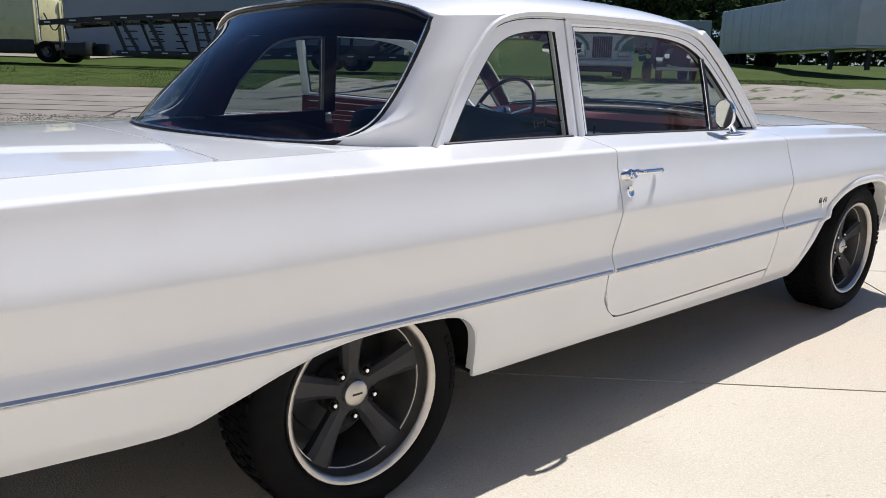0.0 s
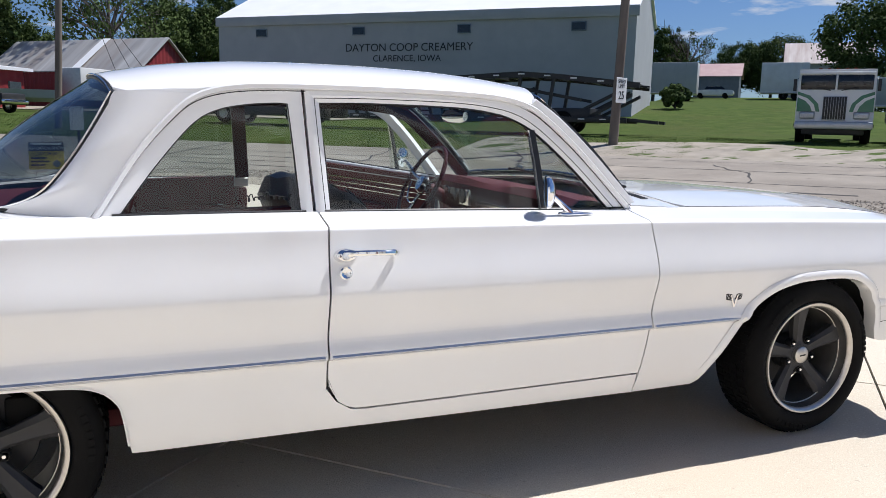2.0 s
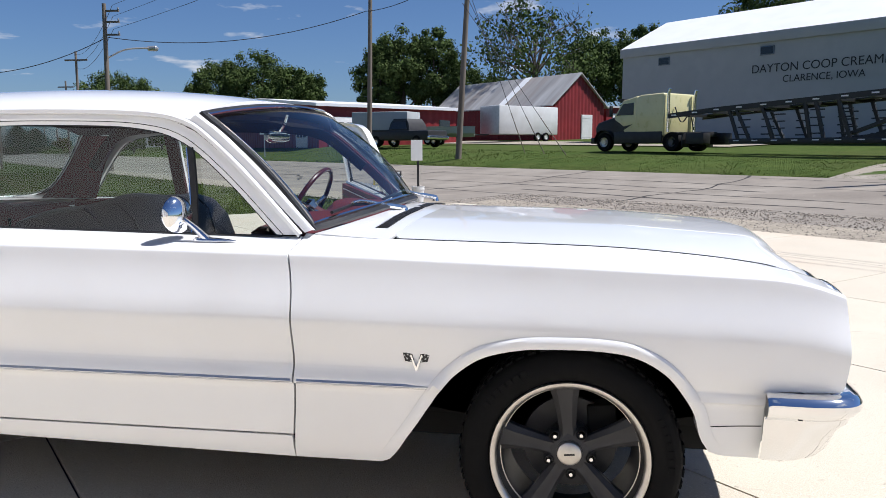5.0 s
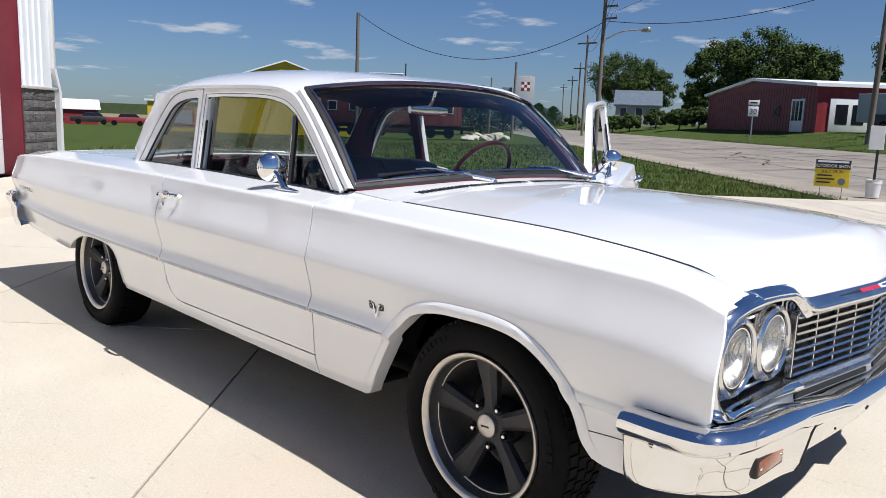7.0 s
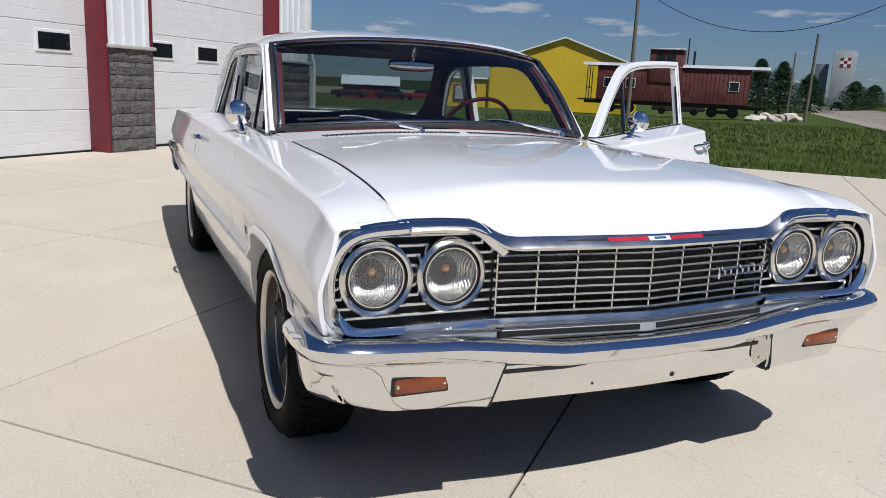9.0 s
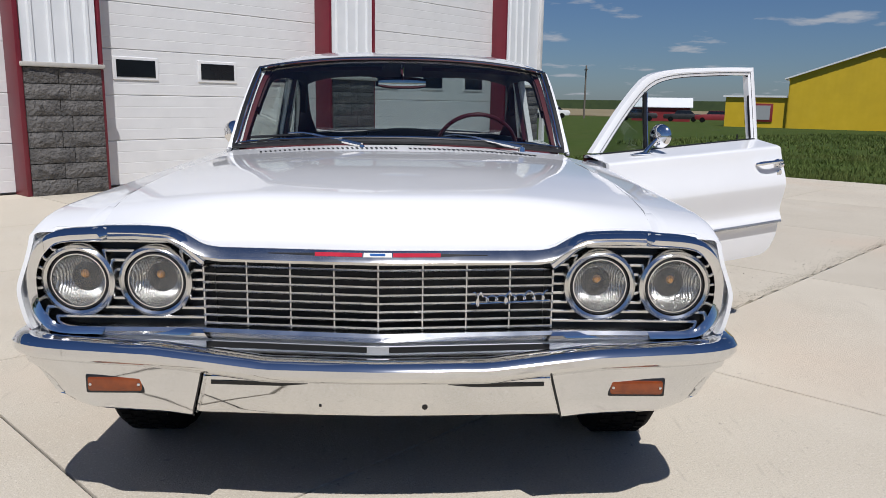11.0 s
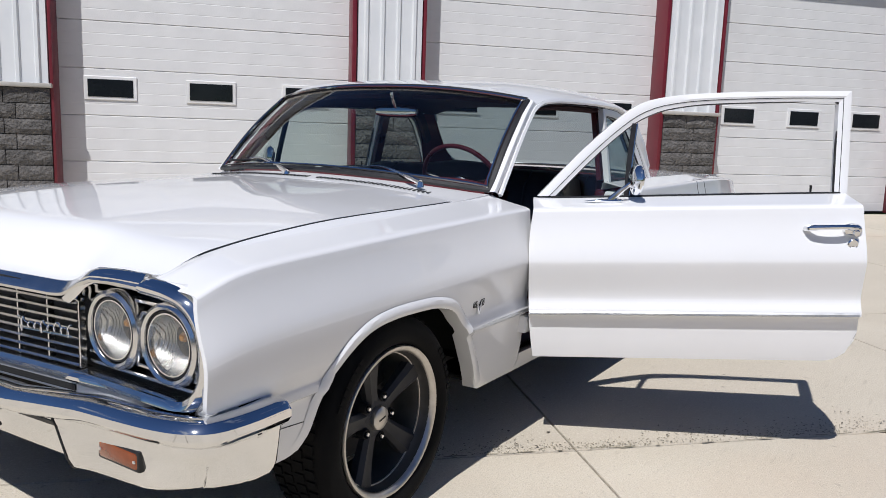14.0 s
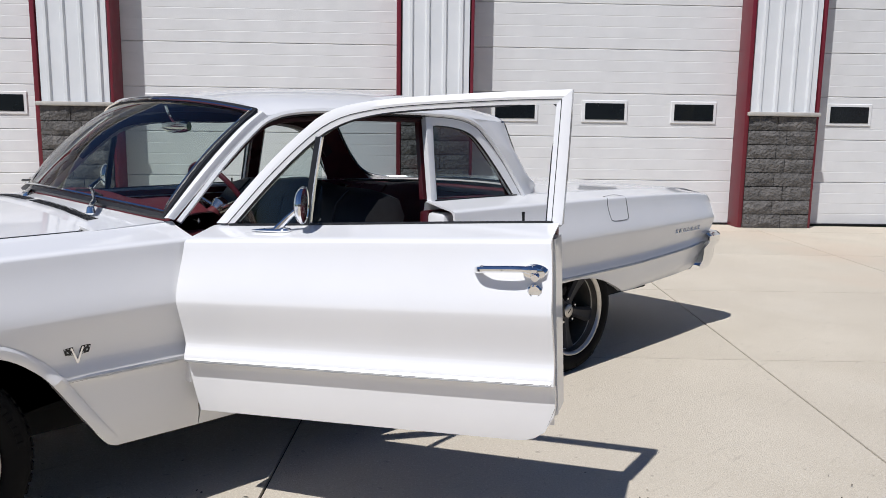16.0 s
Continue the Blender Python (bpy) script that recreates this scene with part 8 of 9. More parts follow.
part("black_band", box(-0.32, 0.32, -0.016, -0.010, 0.52, 0.70), M_LETTER, show)
part("name_bar", box(-0.28, 0.28, -0.021, -0.016, 0.645, 0.685), M_SIGNW, show)
lettering("OUTDOOR SHOW", 0.085, M_SIGNW, show, pose(0, -0.019, 0.575, 90, 0, 0))
lettering("JULY 29-30", 0.085, M_LETTER, show, pose(0, -0.013, 0.465, 90, 0, 0))
for k, (a, b) in enumerate(((-0.28, 0.0), (-0.28, 0.05), (-0.28, -0.02))):
    part("text_bar", box(a, b, -0.014, -0.010, 0.37 - k * 0.07, 0.40 - k * 0.07), M_LETTER, show)
part("blue_mark", lathe([(0, -0.004), (0.07, -0.004), (0.07, 0)], 20, "y", (0.18, -0.011, 0.27)), M_BLUEGREY, show)
for x in (-0.2, 0.2):
    part("wire_leg", tube([(x, 0, -0.1), (x, 0, 0.3)], 0.005, 6), M_STEELBLACK, show)
rx, ry, rz = spot((1.46, -2.55), 114.0, 56)
route = thing("route_sign", "white route 30 sign on a thin post", "sign", pose(rx, ry, rz, 0, 0, toward((rx, ry), (1.46, -2.55))))
part("post", box(-0.04, 0.04, -0.02, 0.02, -0.3, 2.6), M_SILVER, route)
part("plate", box(-0.32, 0.32, -0.04, -0.02, 1.55, 2.2, 0.01), M_SIGNW, route)
part("upper_plate", box(-0.34, 0.34, -0.04, -0.02, 2.28, 2.62, 0.01), M_SIGNW, route)
lettering("30", 0.48, M_LETTER, route, pose(0, -0.045, 1.87, 90, 0, 0))
part("text_bar", box(-0.22, 0.22, -0.046, -0.04, 2.40, 2.50), M_LETTER, route)

# utility poles and wires
pole(20.2, 36.4, 9.5, 1.0)
pole(20.0, 27.6, 9.5, 3.0)
lamp_pole = pole(8.06, 44.85, 9.6, 0.5)
part("lamp_arm", tube(spline([(0, 0, 6.6), (0.9, 0.5, 7.15), (2.0, 1.1, 7.3)], 14), 0.05, 8), M_SILVER, lamp_pole)
part("lamp_head", lathe([(0, -0.35), (0.14, -0.3), (0.16, 0.2), (0, 0.35)], 14, "x", (2.2, 1.2, 7.28)), M_SILVER, lamp_pole)
for z in (9.2, 8.6, 7.9):
    part("crossarm", box(-0.05, 0.9, -0.05, 0.05, z - 0.05, z + 0.05), M_POLE, lamp_pole)
    part("insulator", lathe([(0, 0), (0.05, 0.02), (0.05, 0.12), (0, 0.15)], 10, "z", (0.85, 0, z + 0.05)), M_SILVER, lamp_pole)
fx, fy, fz = spot((2.67, -1.09), 144.0, 55)
pole((fx + fy) * 0.7071, (fy - fx) * 0.7071, 8.9, 0)
for az, el, d in ((125.5, 6.57, 85), (125.9, 4.6, 120), (126.4, 3.6, 160), (127.0, 3.0, 210)):
    qx, qy, qz = spot((1.46, -2.55), az, d)
    pf = pole((qx + qy) * 0.7071, (qy - qx) * 0.7071, d * math.tan(radians(el)) + 1.2, 0, z=0)
    hh = d * math.tan(radians(el)) + 1.2
    part("crossarm", box(-1.2, 1.2, -0.06, 0.06, hh - 0.9, hh - 0.75), M_POLE, pf)
for az, el, d in ((130.6, 4.68, 62), (132.3, 3.4, 100)):
    qx, qy, qz = spot((1.46, -2.55), az, d)
    pf = pole((qx + qy) * 0.7071, (qy - qx) * 0.7071, d * math.tan(radians(el)) + 1.2, 1.5, z=0, r=0.12)
qx, qy, qz = spot((2.51, 1.31), 169.0, 120)
pf = pole((qx + qy) * 0.7071, (qy - qx) * 0.7071, 8.5, 0, z=-1.2)
part("crossarm", box(-1.0, 1.0, -0.06, 0.06, 7.8, 7.95), M_POLE, pf)


def cable(a, b, sag, r=0.013):
    a, b = Vector(a), Vector(b)
    pts = [a.lerp(b, t) - Vector((0, 0, sag * 4 * t * (1 - t))) for t in np.linspace(0, 1, 30)]
    return tagged(part("overhead_cable", tube(pts, r, 5, caps=False), M_STEELBLACK), "black overhead cable between poles", "cable", "overhead cables")


LP = Vector((*UW(8.06, 44.85), 9.0))
cable((fx, fy, 8.3), LP - Vector((0, 0, 1.6)), 2.6, 0.022)
cable(LP - Vector((0, 0, 1.5)), (*UW(20.3, 36.8), 9.0), 0.9, 0.02)
cable((*UW(20.3, 36.8), 9.0), (*UW(20.0, 27.5), 9.6), 0.4, 0.02)
for z, dw in ((0.2, 0.8), (-0.4, 0.8), (-1.1, 0.8)):
    cable(LP + Vector((0.6, 0, z)), (*UW(12, -40), 11.0 + z), 1.2, 0.010)
    qx, qy, qz = spot((1.46, -2.55), 125.5, 85)
    cable(LP + Vector((0.6, 0, z)), (qx, qy, 10.2 + z), 0.8)
for k in range(3):
    a, b = Vector((*UW(20.0, 27.3), 9.4 - 0.7 * k)), Vector((*UW(23.0 - 0.2 * k, 26.1 - 1.6 * k), rise(22.8, 24) - 0.1))
    tagged(part("guy_wire", tube([a, b], 0.013, 5), M_STEELBLACK), "taut black guy wire staying a pole", "wire", "guy wires")
    tagged(part("guy_guard", tube([a.lerp(b, 0.76), b], 0.022, 6), M_POLE), "pale guard sleeve on a guy wire", "guard", "guy wire guards")



# ---- west side: lawn, yellow building, caboose, far fields ----
EW = (2.67, -1.09)
def facing(az, d, eye=EW):
    x, y, z = spot(eye, az, d)
    return pose(x, y, z, 0, 0, az - 90)


yel = gable_house("yellow_building", "bright yellow steel building with shallow gable", "building", facing(148.7, 70), 13.0, 22, 4.05, 6.3, M_YELLOW, M_ROOFW, "y", base=-1.5, over=0.35)
part("gable_siding", loft([[(x, -0.03 - (0.03 if i % 2 else 0), -1.2), (x, -0.03 - (0.03 if i % 2 else 0), 4.02 + 2.2 * (1 - abs(x) / 6.5))] for i, x in enumerate(np.linspace(-6.45, 6.45, 70))]), M_YELLOW, yel)
part("annex_wall", box(-11.4, -6.5, 0.3, 12, -1.5, 2.45), M_YELLOW, yel)
part("annex_roof", box(-11.6, -6.4, 0.1, 12.2, 2.45, 2.6), M_ROOFW, yel)
pic = part("picture_panel", box(-9.7, -7.6, 0.2, 0.3, 0.45, 1.95, 0.02), M_BARNRED, yel, "framed poster panel")
part("picture", box(-9.5, -7.8, 0.17, 0.21, 0.62, 1.78), M_GREYWALL, pic)

cx, cy, cz = spot(EW, 141.5, 64)
cab_m = pose(cx, cy, 0.0 - 0.25, 0, 0, 141.5 - 90 - 4)
cb = thing("caboose", "faded red railway caboose standing on the grass", "caboose", cab_m)
part("body", box(-5.2, 6.1, -1.4, 1.4, 1.05, 3.72, 0.05), M_RUSTRED, cb)
for k in range(38):
    x = -5.05 + k * 0.3
    part("board_batten", box(x - 0.02, x + 0.02, -1.425, -1.395, 1.1, 3.6), M_RUSTRED, cb)
part("roof", loft([[(x, y, z) for y, z in ((-1.55, 3.68), (-0.8, 3.92), (0.8, 3.92), (1.55, 3.68))] for x in (-6.4, 7.4)]), M_TIN, cb)
cup = part("cupola", box(-1.3, 1.2, -1.5, 1.5, 2.5, 4.95, 0.05), M_RUSTRED, cb)
part("cupola_roof", box(-1.45, 1.35, -1.65, 1.65, 4.95, 5.07, 0.04), M_TIN, cup)
for x in (-0.45, 0.3):
    part("pane", box(x - 0.32, x + 0.32, -1.54, -1.45, 3.95, 4.65), M_DARKGLASS, cup)
for x in (-4.3, -2.6, 5.0):
    window(cb, x, 2.4, 0.75, 0.75, -1.4, M_TIN)
for x in (-6.0, 7.0):
    part("platform", box(x - 0.65 if x < 0 else x - 0.95, x + 0.7 if x < 0 else x + 0.3, -1.4, 1.4, 0.95, 1.08), M_STEELBLACK, cb)
    for y in (-1.3, 0, 1.3):
        part("railing_post", tube([(x, y, 1.0), (x, y, 3.6)], 0.04, 6), M_STEELBLACK, cb)
    part("railing", box(x - 0.04, x + 0.04, -1.3, 1.3, 1.9, 1.98), M_STEELBLACK, cb)
for x in (-4.3, -2.8, 3.6, 5.1):
    for y in (-0.8, 0.8):
        part("wheel", lathe([(0, -0.07), (0.38, -0.07), (0.42, -0.02), (0.42, 0.07), (0, 0.07)], 20, "y", (x, y, 0.47)), M_STEELBLACK, cb)
for x in (-3.55, 4.35):
    part("bogie_frame", box(x - 1.1, x + 1.1, -0.95, 0.95, 0.35, 0.62, 0.03), M_STEELBLACK, cb)
part("underframe", box(-6.2, 7.1, -0.9, 0.9, 0.75, 1.05), M_STEELBLACK, cb)
part("stove_pipe", tube([(1.9, 0.3, 3.8), (1.9, 0.3, 5.0)], 0.09, 10), M_STEELBLACK, cb)
part("mast", tube([(1.45, -0.6, 4.0), (1.45, -0.6, 5.9)], 0.05, 8), M_STEELBLACK, cb)
sx_, sy_, sz_ = spot(EW, 140.5, 74)
sedan("parked_car", "dark car parked behind the caboose", pose(sx_, sy_, -0.35, 0, 0, 50), M_STEELBLACK)
# rubble and poles past the caboose
for k in range(7):
    ux, uy, uz = spot(EW, 135.6 - k * 0.45, 60 + (k % 3) * 3)
    b = bmesh.new()
    bmesh.ops.create_icosphere(b, subdivisions=2, radius=0.55 + 0.12 * (k % 3))
    for v in b.verts:
        v.co.z *= 0.55
        v.co += Vector((noise.noise(v.co * 2 + Vector((k, 0, 0))), noise.noise(v.co * 2 + Vector((0, k, 3))), noise.noise(v.co * 2))) * 0.25
    tagged(part("rubble_block", b, M_CONC, None, matrix=pose(ux, uy, uz + 0.1, 0, 0, 40 * k), sharp=25), "broken concrete lump on the grass", "rubble", "rubble by the caboose")

far = gable_house("far_barn", "small red barn with white roof far off", "barn", facing(162.3, 108, (2.48, -1.4)), 7.5, 6, 1.9, 3.0, M_BARNRED, M_ROOFW, "x", base=-1)
for az, dd, pm, lb in ((158.6, 100, M_BARNRED, "red car parked far across the lawn"), (163.8, 98, M_STEELBLACK, "dark car parked far across the lawn"), (160.8, 104, M_STEELBLACK, "dark car parked beside the far barn")):
    qx, qy, qz = spot((2.48, -1.4), az, dd)
    sedan("far_car", lb, pose(qx, qy, qz, 0, 0, az - 90), pm)
qx, qy, qz = spot((2.51, 1.31), 171.6, 95)
sedan("far_car", "white pickup passing on a far road", pose(qx, qy, qz + 0.1, 0, 0, 85), M_TRUCKWHITE)
# fields beyond, in strips up to the skyline
rows = [[(*UW(u, w), rise(u, w) + 0.12) for w in (150, 200, 300, 380)] for u in (-420, -200, -60, -30)]
tagged(part("dry_field", shell(rows, (0, 0, -0.2)), M_STUBBLE), "pale dry field towards the skyline", "field", kind="structure")
rows = [[(*UW(u, w), rise(u, w) - 0.0), (*UW(u, w + 2), rise(u, w) + 5.2), (*UW(u, w + 500), rise(u, w) + 7.5)] for w in (380,) for u in np.linspace(-900, -10, 60)]
tagged(part("corn_field", loft(rows), M_CORN), "dark standing corn along the skyline", "field", kind="stuff")
ex, ey, ez = spot((2.48, -1.4), 130.1, 250)
el = thing("grain_elevator", "tall grey concrete grain elevator with chequered emblem", "building", pose(ex, ey, 0, 0, 0, 130.1 - 90))
part("tower", box(-3.2, 2.8, 0, 8, -1, 16, 0.1), M_GREYWALL, el)
part("annex_tower", box(-7.5, -4.2, 2, 8, -1, 12.5, 0.1), M_BLUEGREY, el)
part("headhouse", box(-1.5, 2.2, 1, 6, 16, 16.6), M_GREYWALL, el)
for i in range(3):
    for j in range(3):
        part("emblem_square", box(-1.3 + i * 0.9, -0.4 + i * 0.9, -0.06, 0.0, 11.6 + j * 0.9, 12.5 + j * 0.9), M_BARNRED if (i + j) % 2 == 0 else M_SIGNW, el)
hx_, hy_, hz_ = spot((1.46, -2.55), 121.7, 105)
hse = gable_house("house", "grey two-storey house with hipped roof among trees", "house", pose(hx_, hy_, hz_, 0, 0, 32), 5.6, 6, 2.9, 4.7, M_GREYWALL, M_BLUEGREY, "x")
for x in (-1.8, 0.2, 1.9):
    window(hse, x, 1.8, 0.9, 1.2)


# trees
def tree(x, y, z, h, r, seed, leaf=M_LEAF, trunk=0.3, dens=1.0, bare=False, label="tall broad-leaved tree in full summer leaf", squash=1.0):
    rng = random.Random(seed)
    t = thing("tree", label, "tree", pose(x, y, z - 0.2))
    bms = [tube([(0, 0, 0), (0.1, 0.05, h * 0.25), (0.0, 0.1, h * 0.55), (0.1, 0, h * 0.8)], [trunk, trunk * 0.75, trunk * 0.5, trunk * 0.2], 8)]
    tips = []
    for k in range(9 if not bare else 26):
        a = rng.uniform(0, 6.28)
        z0 = h * rng.uniform(0.22, 0.6)
        rr = r * rng.uniform(0.45, 0.95)
        tip = Vector((rr * math.cos(a), rr * math.sin(a), z0 + h * rng.uniform(0.12, 0.38)))
        tips.append(tip)
        mid = Vector((tip.x * 0.45, tip.y * 0.45, z0 + (tip.z - z0) * 0.6))
        bms.append(tube([(0, 0, z0), mid, tip], [trunk * 0.4, trunk * 0.25, trunk * 0.06], 6))
        if bare:
            for q in range(9):
                f = rng.uniform(0.4, 1.0)
                s0 = mid.lerp(tip, f)
                e = s0 + Vector((rng.uniform(-1, 1), rng.uniform(-1, 1), rng.uniform(0.3, 1.3))) * h * 0.10
                bms.append(tube([s0, e], [trunk * 0.10, 0.02], 4))
    part("trunk", join(*bms), M_BARK, t)
    vs, fs = [], []
    clumps = []
    nc = int(140 * dens)
    for k in range(nc):
        a, b = rng.uniform(0, 6.28), rng.uniform(-0.75, 1)
        q = rng.uniform(0.35, 1.0) ** 0.6
        cz = h * 0.60 + h * 0.40 * b * q
        wr = r * q * math.sqrt(max(0.05, 1 - b * b)) * rng.uniform(0.75, 1.1)
        clumps.append((Vector((wr * math.cos(a), wr * math.sin(a), cz)), r * rng.uniform(0.11, 0.26)))
    for c, cr in clumps:
        for q in range(int(130 * (0.3 if bare else 1.0))):
            d = Vector((rng.gauss(0, 1), rng.gauss(0, 1), rng.gauss(0, 0.8)))
            d = d.normalized() * cr * rng.uniform(0.35, 1.05)
            p = c + d
            n = (d.normalized() + Vector((rng.uniform(-.6, .6), rng.uniform(-.6, .6), rng.uniform(-.2, .8)))).normalized()
            u = n.orthogonal().normalized()
            u = Matrix.Rotation(rng.uniform(0, 6.28), 3, n) @ u
            v = n.cross(u)
            sz = rng.uniform(0.07, 0.15) * (1 + h / 40) * max(1.0, r / 6)
            i = len(vs)
            vs += [tuple(p - u * sz), tuple(p + v * sz * 0.6), tuple(p + u * sz), tuple(p - v * sz * 0.6)]
            fs.append((i, i + 1, i + 2, i + 3))
    tagged(part("crown", (vs, fs), leaf, t, sharp=0), kind="stuff")
    return t


def conifer(x, y, z, h, r, seed):
    rng = random.Random(seed)
    t = thing("tree", "dark green conifer beside the road", "tree", pose(x, y, z - 0.2))
    part("trunk", tube([(0, 0, 0), (0, 0, h)], [0.2, 0.03], 8), M_BARK, t)
    vs, fs = [], []
    for k in range(5200):
        f = rng.random() ** 0.8
        tier = 0.86 + 0.14 * math.sin(f * 34 + 2 * math.sin(seed + f * 5))
        rr = 1.3 * r * (1 - f) ** 0.72 * tier * rng.uniform(0.25, 1.08) + 0.1
        a = rng.uniform(0, 6.28)
        p = Vector((rr * math.cos(a), rr * math.sin(a), h * (0.08 + 0.92 * f) + rng.uniform(-.2, .2)))
        out = Vector((math.cos(a), math.sin(a), -0.35)).normalized()
        s = out.cross(Vector((0, 0, 1))).normalized()
        sz = rng.uniform(0.25, 0.5)
        i = len(vs)
        vs += [tuple(p - s * sz * 0.3), tuple(p + out * sz), tuple(p + s * sz * 0.3)]
        fs.append((i, i + 1, i + 2))
    tagged(part("crown", (vs, fs), M_CONIFER, t, sharp=0), kind="stuff")


E5 = (0.35, -3.01)
seed = 1
for az, el, d, r in ((122.2, 5.3, 125, 5.5), (120.4, 4.4, 125, 4), (117.2, 3.4, 110, 2.0), (115.5, 6.2, 95, 4.2), (112.7, 7.0, 95, 5.2), (110.4, 6.0, 95, 4.2), (109.5, 5.3, 95, 2.3), (107.4, 3.2, 95, 1.8),
                     (104.3, 7.9, 84, 2.9), (102.6, 8.8, 84, 3.8), (100.4, 8.6, 84, 3.6), (98.2, 6.0, 100, 4.5), (96.4, 5.4, 105, 4), (88.4, 8.7, 95, 5.2), (86.6, 8.0, 95, 4.2), (85.2, 9.0, 110, 4)):
    x, y, z = spot(E5, az, d)
    tree(x, y, z, d * math.tan(radians(el)) + 1.2 - z, r, seed)
    seed += 1
x, y, z = spot(E5, 93.0, 82)
tree(x, y, z, 82 * math.tan(radians(10.6)) - 0.8, 7.5, 77, bare=True, dens=0.8, label="thin half-bare tree with pale limbs")
E3 = (-1.6, -3.24)
for az, el, d, r in ((53.4, 7.4, 115, 3.4), (52.3, 6.6, 118, 3.2), (49.2, 4.6, 138, 6), (47.6, 6.2, 138, 5), (45.6, 5.2, 140, 6)):
    x, y, z = spot(E3, az, d)
    tree(x, y, z, d * math.tan(radians(el)) + 1.2 - z, r, seed)
    seed += 1
x, y, z = spot(E3, 51.2, 116)
tree(x, y, z, 116 * math.tan(radians(7.2)) - 4, 4.5, 91, bare=True, dens=0.25, label="bare dead tree among green ones")
x, y, z = spot(E3, 75.3, 80)
tree(x, y, z, 15.5, 5.5, 92)
E1 = (-3.38, -3.02)
for az, el, d, r in ((44.4, 6.3, 140, 7), (38.0, 8.8, 106, 8.5), (34.0, 8.2, 104, 8), (30.2, 7.8, 100, 8), (26.0, 7.6, 96, 8), (21.8, 7.4, 94, 8), (17.6, 7.0, 94, 8)):
    x, y, z = spot(E1, az, d)
    tree(x, y, z, d * math.tan(radians(el)) + 1.2 - z, r, seed, label="dense dark tree behind parked trailers")
    seed += 1
for k, (az, el, d, r) in enumerate(((135.1, 2.9, 105, 2.6), (133.7, 2.75, 108, 2.6), (132.0, 2.0, 115, 3.0), (129.3, 1.6, 150, 4), (128.2, 1.4, 160, 4))):
    x, y, z = spot((2.48, -1.4), az, d)
    conifer(x, y, -0.3, d * math.tan(radians(el)) + 1.4, r, 300 + k)
for az, d in ((117.5, 80), (118.8, 82), (120.4, 90), (123.4, 95), (122.2, 92), (124.2, 110), (126.2, 140)):
    x, y, z = spot((1.46, -2.55), az, d)
    tree(x, y, z, 2.2, 1.4, 400 + int(az), dens=0.4, trunk=0.1, label="low rounded garden shrub")
x, y = UW(47.4, 5.4)
tree(x, y, rise(47.4, 5.4) - 0.35, 2.1, 0.95, 500, dens=0.35, trunk=0.08, label="young bush on the grass")
# two vehicles far down the road
qx, qy = UW(13.5, 150)
sedan("far_car", "dark car far down the road", pose(qx, qy, rise(13.5), 0, 0, 135), M_STEELBLACK)
qx, qy = UW(12.0, 190)
sedan("far_car", "white truck far down the road", pose(qx, qy, rise(12.0), 0, 0, 135), M_TRUCKWHITE)

# broken concrete drive where the old trucks stand
M_DRIVE = surface("broken_pale_drive", (0.24, 0.215, 0.18), (0.36, 0.325, 0.275), scale=1.6, rough=0.95, bump=0.5, fine=40, stain=(0.30, 0.26, 0.20), stain_scale=0.5, spec=0.1)
speckle(M_DRIVE, 0.9, 0.56, 0.64, (0.060, 0.090, 0.022), (1, 2.5, 1), 6.0)
drive = thing("old_driveway", "cracked pale concrete drive with grass between slabs", "driveway", kind="structure")
rng = random.Random(31)
edge = [21.6 + 0.9 * math.sin(k * 0.7) + rng.uniform(-0.5, 0.5) for k in range(30)]
rows = [[(*UW(u, w), rise(u, w) - 0.028) for u in np.linspace(17.98, e, 8)] for e, w in zip(edge, np.linspace(-16, 8.5, 30))]
part("surface", loft(rows), M_DRIVE, drive)
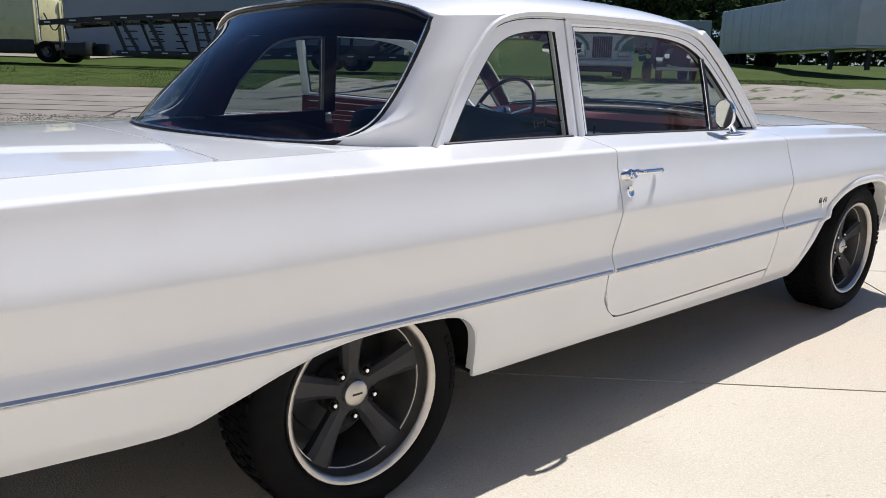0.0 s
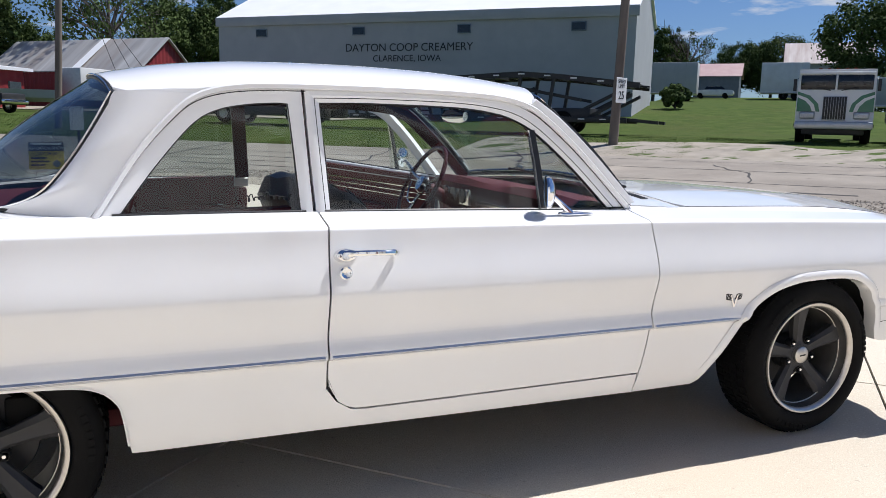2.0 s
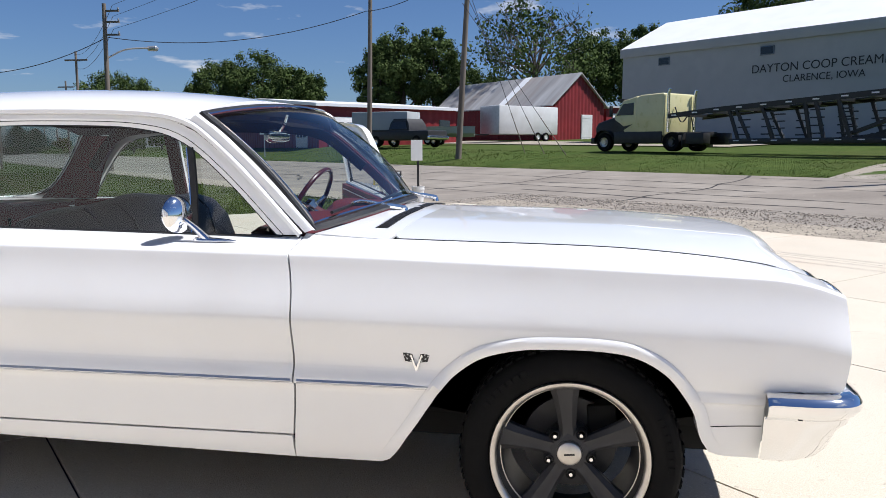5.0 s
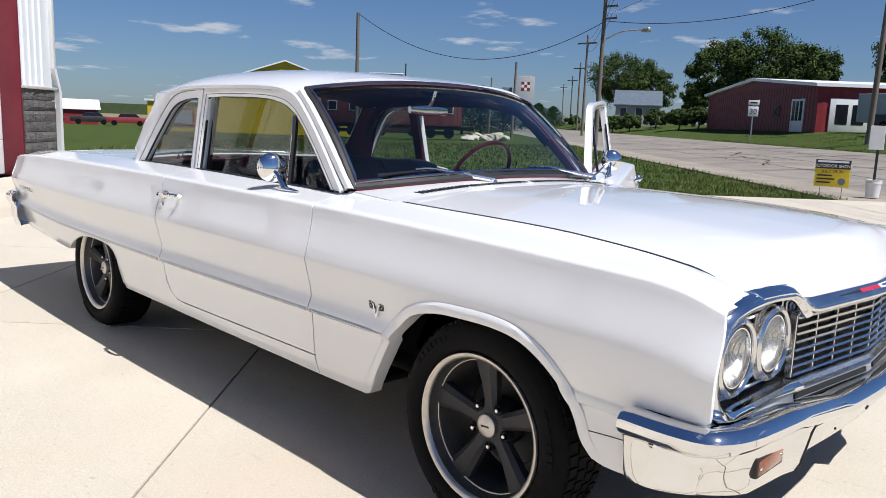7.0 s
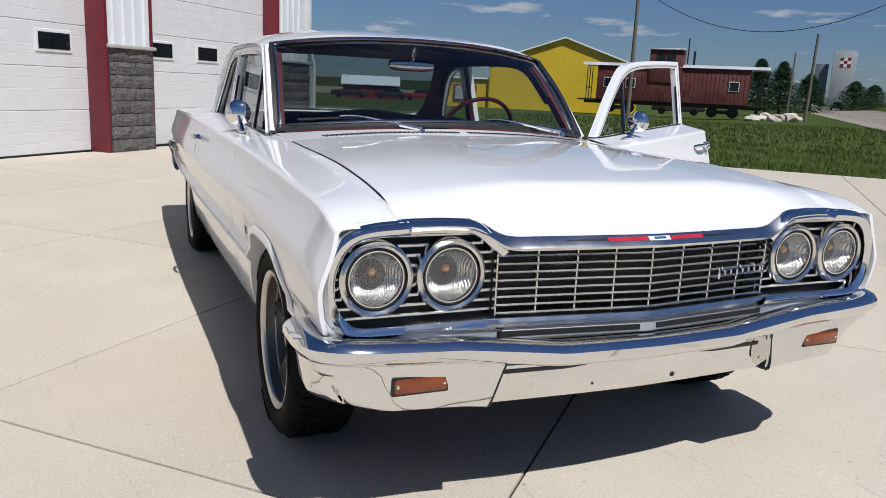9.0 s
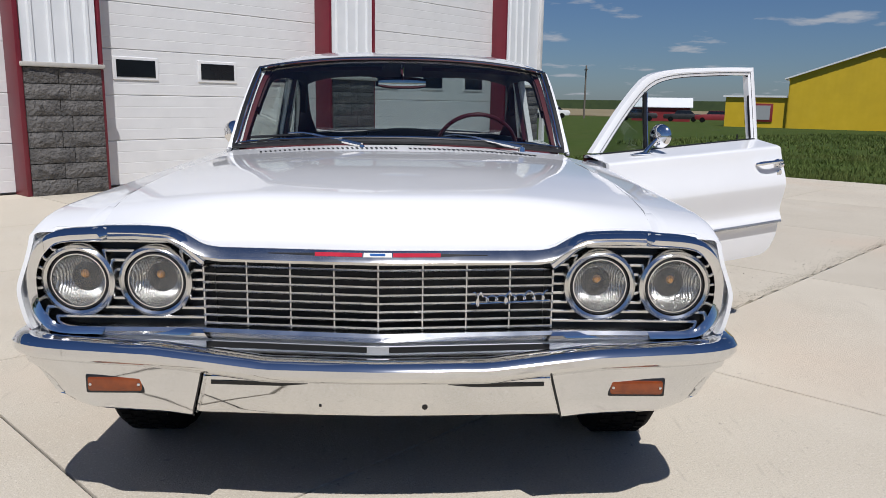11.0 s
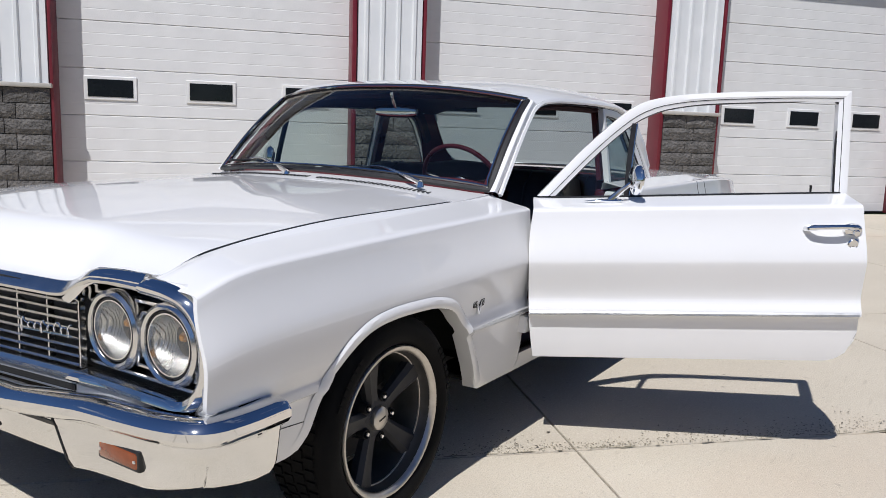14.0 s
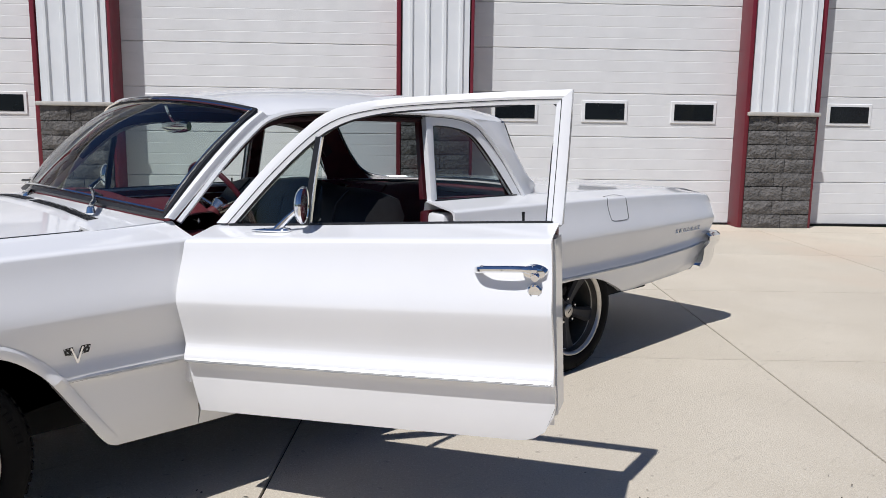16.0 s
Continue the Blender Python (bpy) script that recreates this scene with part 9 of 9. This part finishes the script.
# dark undergrowth behind the trailers
g = np.random.default_rng(77)
n = 9000
uu, ww, zz = g.uniform(84, 91, n), g.uniform(-80, -7, n), 4.6 * g.random(n) ** 0.8
zz *= 0.75 + 0.25 * np.sin(ww * 0.9) + 0.12 * np.sin(ww * 2.7)
px_, py_ = (uu - ww) * 0.70710678, (uu + ww) * 0.70710678
zz = zz * 1.25 + 2.2
d1, d2 = g.normal(0, 0.3, (n, 3)), g.normal(0, 0.3, (n, 3))
c = np.stack([px_, py_, zz], 1)
v = np.stack([c - d1, c + d2 * 0.6, c + d1, c - d2 * 0.6], 1).reshape(-1, 3)
tagged(part("undergrowth", (v.tolist(), np.arange(4 * n).reshape(-1, 4).tolist()), M_LEAF, sharp=0), "dark bushy undergrowth below the far trees", "bushes", kind="stuff")
rows = [[(*UW(u, w), rise(u, w) + 0.01) for w in np.linspace(22, 60, 20)] for u in (33.5, 36, 39.5)]
tagged(part("gravel_yard", loft(rows), M_GRAVEL), "pale gravel yard before the barn", "gravel", kind="structure")


# ---- concrete apron, slab by slab ----
apron = thing("concrete_apron", "pale concrete apron of square slabs with sawn joints", "pavement", kind="structure")
part("joint_bed", shell([[(*UW(u, w), -0.012) for w in (-30, 12.15)] for u in (-8.6, 8.56)], (0, 0, -0.1)), M_JOINT, apron, "dark soil in the joints")
UL = [-8.5, -7.75, -5.75, -3.75, -1.76, 0.22, 2.25, 4.3, 6.4, 8.55]
WL = [12.1, 11.2, 8.75, 6.3, 3.87, 1.45, -1.03, -3.5, -5.95, -8.4, -10.85, -13.3, -15.75, -18.2, -24, -30]
for a, b in zip(UL, UL[1:]):
    for c, d in zip(WL, WL[1:]):
        g = 0.0045
        u0, u1, w0, w1 = a + g, b - g, d + g, c - g
        e = 0.0015
        q = lambda uu, ww, z: (*UW(uu, ww), z)
        vs = [q(u0, w0, -0.09), q(u1, w0, -0.09), q(u1, w1, -0.09), q(u0, w1, -0.09),
              q(u0, w0, -0.005), q(u1, w0, -0.005), q(u1, w1, -0.005), q(u0, w1, -0.005),
              q(u0 + e, w0 + e, 0), q(u1 - e, w0 + e, 0), q(u1 - e, w1 - e, 0), q(u0 + e, w1 - e, 0)]
        fs = [(8, 9, 10, 11)] + [(i, (i + 1) % 4, 4 + (i + 1) % 4, 4 + i) for i in range(4)] + [(4 + i, 4 + (i + 1) % 4, 8 + (i + 1) % 4, 8 + i) for i in range(4)]
        part("slab", (vs, fs), M_CONC, apron, sharp=0)
